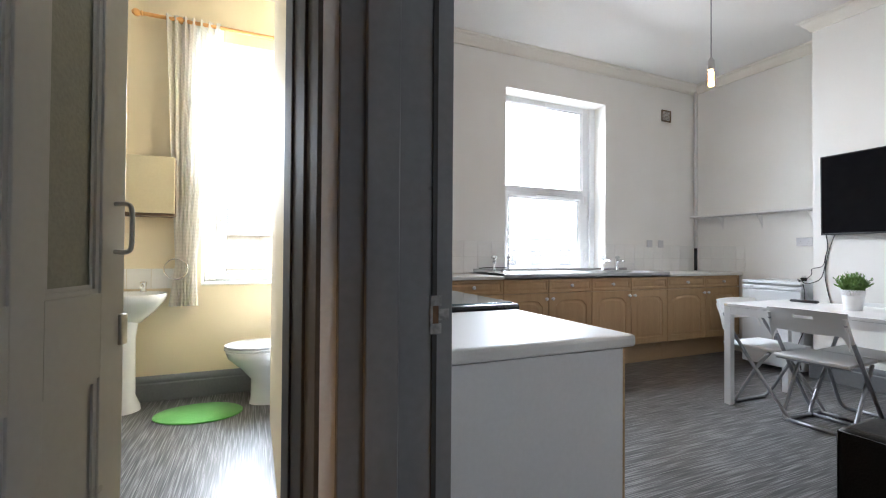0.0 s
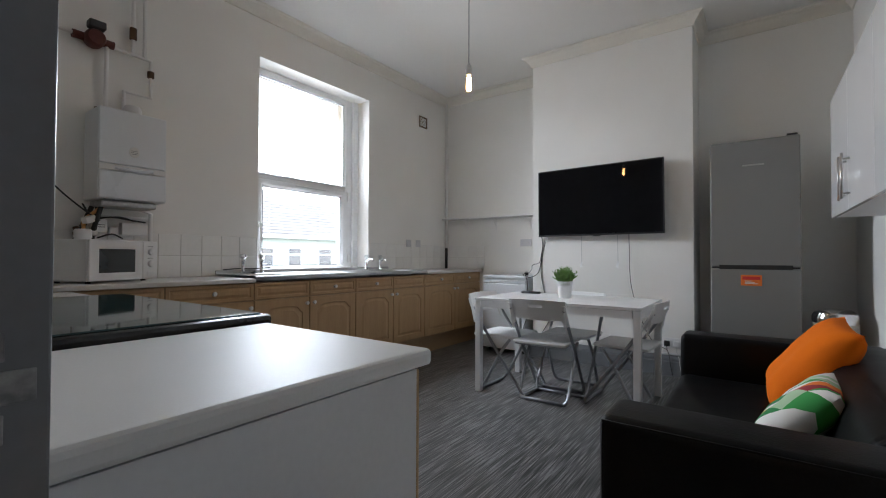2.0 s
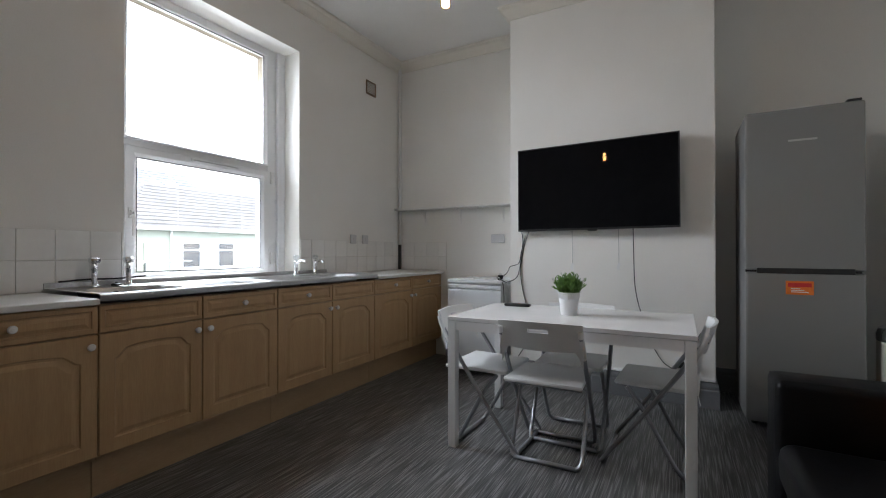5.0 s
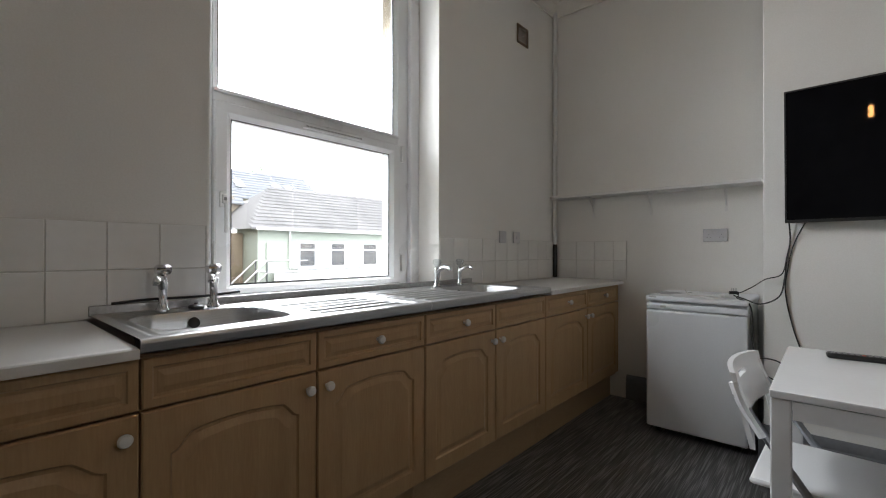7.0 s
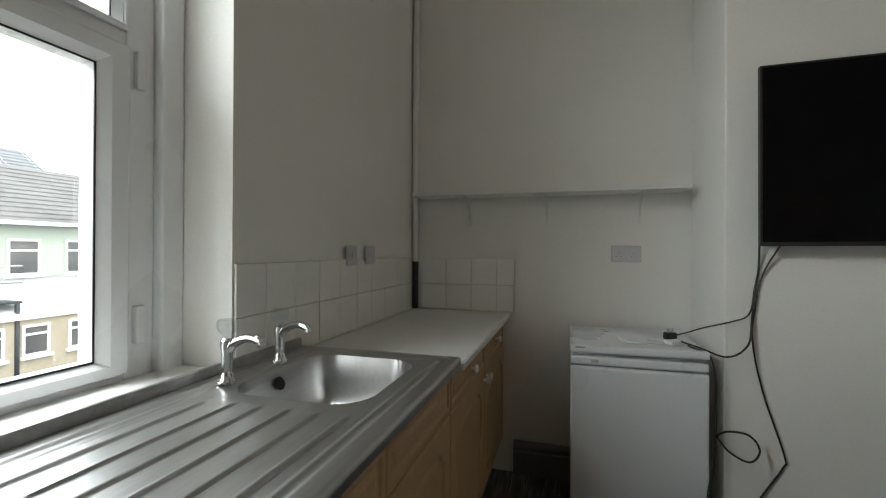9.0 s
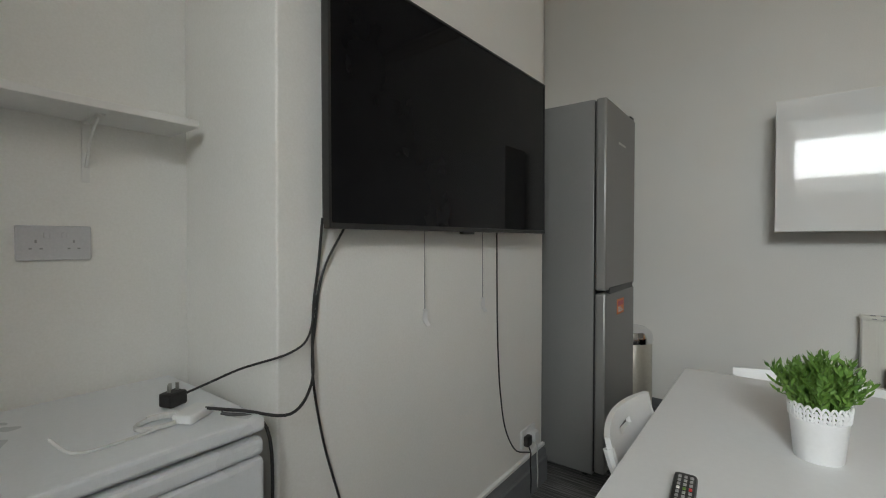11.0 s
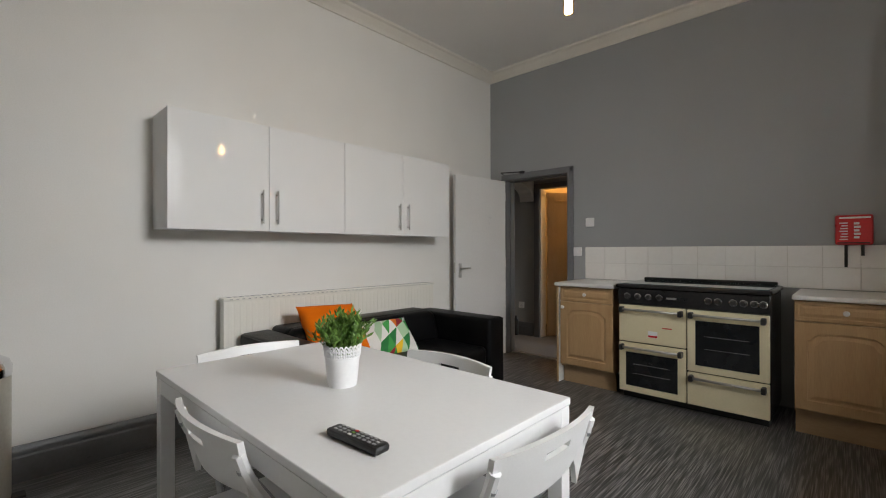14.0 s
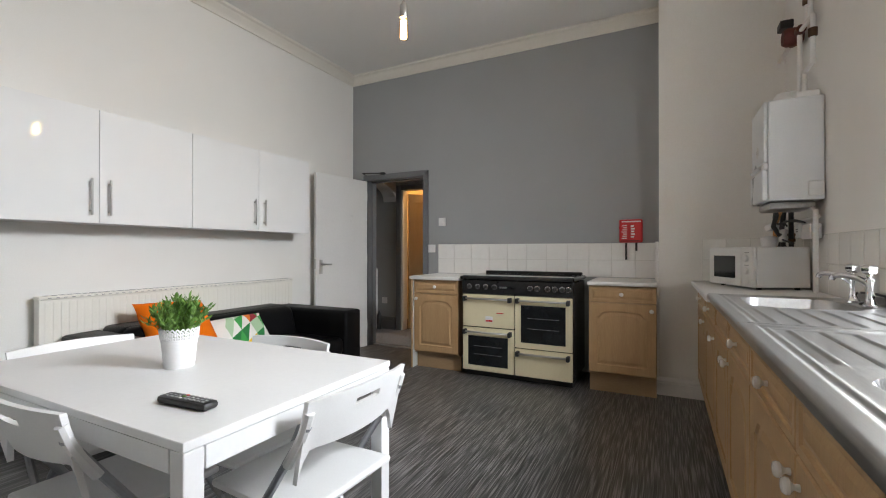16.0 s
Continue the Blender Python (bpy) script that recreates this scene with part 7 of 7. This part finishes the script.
part("door", boxes((-16, -15.93, 10.25, 10.95, -0.25, 1.45)), "green_render", A)
bm = bmesh.new()
tube(bm, [(-15.9, 11.3, 2.0), (-15.9, 11.3, 0.35)], 0.05, 8, 0)
part("downpipe", bm, "upvc", A)
bm = bmesh.new()
v = [bm.verts.new(p) for p in ((-15.98, 10.6, 0.32), (-15.98, 26, 0.32), (-13.9, 26, -0.62), (-13.9, 9.6, -0.62), (-15.98, 10.6, 0.22), (-15.98, 26, 0.22), (-13.9, 26, -0.78), (-13.9, 9.6, -0.78))]
for q in ((0, 1, 2, 3), (4, 5, 6, 7), (3, 2, 6, 7), (0, 3, 7, 4), (1, 2, 6, 5), (0, 1, 5, 4)):
    bm.faces.new([v[i] for i in q])
part("lean_to_roof", bm, "white_roof", A)
part("lean_to_wall", boxes((-15.99, -14.0, 9.7, 26, G, -0.72)), "stone", A)
for y0, y1 in ((9.95, 10.6), (11.0, 11.7), (12.2, 12.95), (14.2, 15.0), (16.4, 17.2)):
    far_window(A, -14.0, y0, y1, -1.85, -0.95)

# stone building with slate roof behind
B = thing("stone_building", pose(0, 0, 0), "yellow stone building with blue slate roof", "building")
part("wall", boxes((-27, -20, -6, 11.0, G, 3.35)), "stone", B)
bm = bmesh.new()
gable = [[bm.verts.new((x, y, z)) for y, z in ((1.2, 3.352), (11.0, 3.352), (8.06, 6.3), (6.2, 5.05))] for x in (-20.0, -20.4)]
for k in range(4):
    bm.faces.new((gable[0][k], gable[0][(k + 1) % 4], gable[1][(k + 1) % 4], gable[1][k]))
bm.faces.new(gable[0]), bm.faces.new(gable[1][::-1])
part("gable", bm, "stone", B)
part("wing_wall", boxes((-30, -22.4, 11.01, 24, G, 4.0)), "stone", B)
tiled_roof(B, -19.7, 3.4, -23.5, 6.35, 8.06, 11.05, "slate_blue")
part("verge", boxes((-23.5, -19.6, 11.05, 11.2, 3.3, 3.6)), "upvc", B)
tiled_roof(B, -22.2, 4.0, -25, 6.0, 11.2, 17.4, "slate_blue")
tiled_roof(B, -22.2, 3.6, -25, 5.2, 17.4, 25, "slate_blue")
for y0 in (9.0, 9.9, 12.3, 14.6, 15.4):
    part("roof_light", boxes((-0.35, 0.35, -0.22, 0.22, 0.0, 0.08)), "upvc", B, "pale roof light", m=pose(-21.6 if y0 < 10 else -23.4, y0, 4.95 if y0 < 10 else 4.95, 0, 36, 0))
part("doorway", boxes((-20.0, -19.94, 9.72, 10.06, 0.45, 1.6)), "dark_pane", B, "dark narrow opening")

C = thing("stone_outbuilding", pose(0, 0, 0), "low yellow stone extension with slate roof", "building")
part("wall", boxes((-18, -14.6, -5, 8.2, G, 1.9)), "stone", C)
tiled_roof(C, -14.3, 1.88, -18, 3.1, -5.2, 8.3, "slate")
part("gutter", boxes((-14.4, -14.25, -5.2, 8.3, 1.78, 1.9)), "upvc", C)
far_window(C, -14.6, 5.3, 6.0, 0.2, 1.4)
setting("boundary_wall", boxes((-12.6, -12.2, -6, 7.2, G, 0.55), (-12.65, -12.15, -6.05, 7.25, 0.55, 0.68), bevel=0.02), "stone", "sandstone boundary wall in the yard", "wall")
setting("rubble_wall", boxes((-17.9, -17.3, 9.25, 9.89, G, 1.9), bevel=0.05), "dark_stone", "dark rubble stone wall between the buildings", "wall")
S = thing("low_shed", pose(0, 0, 0), "low stone shed with slate roof below the wall", "shed")
part("wall", boxes((-11.6, -9.2, -4, 5.0, G, -0.95)), "stone", S)
tiled_roof(S, -9.0, -1.0, -11.4, -0.05, -4.2, 5.2, "slate")

st2 = thing("fire_escape", pose(0, 0, 0), "dark iron outside staircase with handrails", "staircase")
for i in range(13):
    f = i / 12
    part("step", boxes((-14.9, -14.0, 9.3 - 2.7 * f - 0.13, 9.3 - 2.7 * f + 0.13, -0.24 - 2.5 * f, -0.2 - 2.5 * f)), "iron", st2)
part("landing", boxes((-15.95, -13.95, 9.3, 11.0, -0.3, -0.24)), "iron", st2)
for x in (-14.92, -13.98):
    bm = bmesh.new()
    tube(bm, [(x, 9.3, -0.3), (x, 6.5, -2.92)], 0.07, 6, 0)
    part("stringer", bm, "iron", st2)
    for h in (0.55, 1.0):
        bm = bmesh.new()
        tube(bm, [(x, 11.0, h - 0.25), (x, 9.3, h - 0.25), (x, 6.6, h - 2.75)], 0.03, 6, 0)
        part("handrail", bm, "steel_dull", st2)
    for k in range(4):
        bm = bmesh.new()
        yy = 9.3 - 0.9 * k
        tube(bm, [(x, yy, -0.3 - 0.83 * k), (x, yy, 0.75 - 0.83 * k)], 0.025, 6, 0)
        part("post", bm, "iron", st2)
for y in (9.5, 10.9):
    bm = bmesh.new()
    tube(bm, [(-14.0, y, G), (-14.0, y, -0.25)], 0.06, 8, 0)
    part("support", bm, "iron", st2)


def far_tree(x, y, h, seed):
    r = random.Random(seed)
    t = thing("tree", pose(x, y, G), "broad green tree behind the roofs", "tree", "trees behind the roofs")
    bm = bmesh.new()
    tube(bm, [(0, 0, 0), (0.1, 0.1, h * 0.3), (0.0, -0.1, h * 0.62)], 0.32, 8, 4, ends=0.16)
    limbs = []
    for k in range(7):
        a = r.uniform(0, 6.28)
        e = Vector((math.cos(a) * h * 0.24, math.sin(a) * h * 0.24, h * r.uniform(0.68, 0.9)))
        limbs.append(e)
        tube(bm, [(0, 0, h * r.uniform(0.3, 0.55)), e * 0.6 + Vector((0, 0, h * 0.25)), e], 0.12, 6, 3, ends=0.03)
    part("trunk", bm, "bark", t)
    bm = bmesh.new()
    for k in range(2200):
        c = r.choice(limbs) + Vector((r.gauss(0, 1), r.gauss(0, 1), r.gauss(0, 0.7))) * h * 0.085
        n1 = Vector((r.uniform(-1, 1), r.uniform(-1, 1), r.uniform(-1, 1))).normalized()
        n2 = n1.orthogonal().normalized()
        s = r.uniform(0.10, 0.24)
        bm.faces.new([bm.verts.new(p) for p in (c, c + n1 * s + n2 * s * 0.4, c + n1 * s * 1.7, c + n1 * s - n2 * s * 0.4)])
    part("crown", bm, "foliage", t, smooth=None)
    return t


far_tree(-34, 16, 10.2, 3)
far_tree(-40, 31, 10.5, 5)
far_tree(-38, 36, 9.8, 8)

# ---- wall tiles, piece by piece ----
def tile_field(name, label, m, width, z0, z1, size, rows_, start=0.0):
    """A tiled band in the local x-z plane, facing -y."""
    f = thing(name, m, label, "tiles", kind="structure")
    part("grout_bed", boxes((0, width, -0.004, -0.001, z0, z1)), "grout", f)
    g = 0.0028
    cache = {}
    x = 0.0
    first = start or size
    while x < width - 0.01:
        w = min(first if x == 0 else size, width - x)
        for r in range(rows_):
            h = (z1 - z0) / rows_
            key = (round(w, 4), round(h, 4))
            if key not in cache:
                bm = boxes((g / 2, w - g / 2, -0.0085, -0.0041, g / 2, h - g / 2))
                edges = [e for e in bm.edges if all(abs(v.co.y + 0.0085) < 1e-5 for v in e.verts)]
                bmesh.ops.bevel(bm, geom=edges, offset=0.0016, segments=1, affect="EDGES")
                cache[key] = finish("tile", bm, "tile")
            o = new("tile", cache[key])
            o.parent = f
            o.matrix_basis = pose(x, rng.uniform(-0.0004, 0.0004), z0 + r * h, rng.uniform(-0.15, 0.15), 0, rng.uniform(-0.15, 0.15))
        x += w
    return f


tile_field("splashback_tiles", "white glazed tiles behind the cooker", pose(3.015, 0.0, 0, 0, 0, 180), 3.015 - PIERX - 0.002, 0.903, 1.218, 0.20, 2)
tile_field("splashback_tiles", "white glazed tiles left of the window", pose(0.0, PIERY + 0.002, 0, 0, 0, 90), KW[0] - PIERY - 0.004, ZT + 0.001, 1.238, 0.153, 2)
tile_field("splashback_tiles", "white glazed tiles between window and alcove", pose(0.0, KW[1] + 0.006, 0, 0, 0, 90), L - KW[1] - 0.01, ZT + 0.001, 1.228, 0.153, 2, 0.13)
tile_field("splashback_tiles", "white glazed tiles on the alcove wall", pose(0.06, L, 0), 0.56, ZT + 0.001, 1.222, 0.153, 2)
tile_field("splashback_tiles", "white glazed tiles on the pier face", pose(0.52, PIERY, 0, 0, 0, 180), 0.51, ZT + 0.001, 1.238, 0.153, 2)
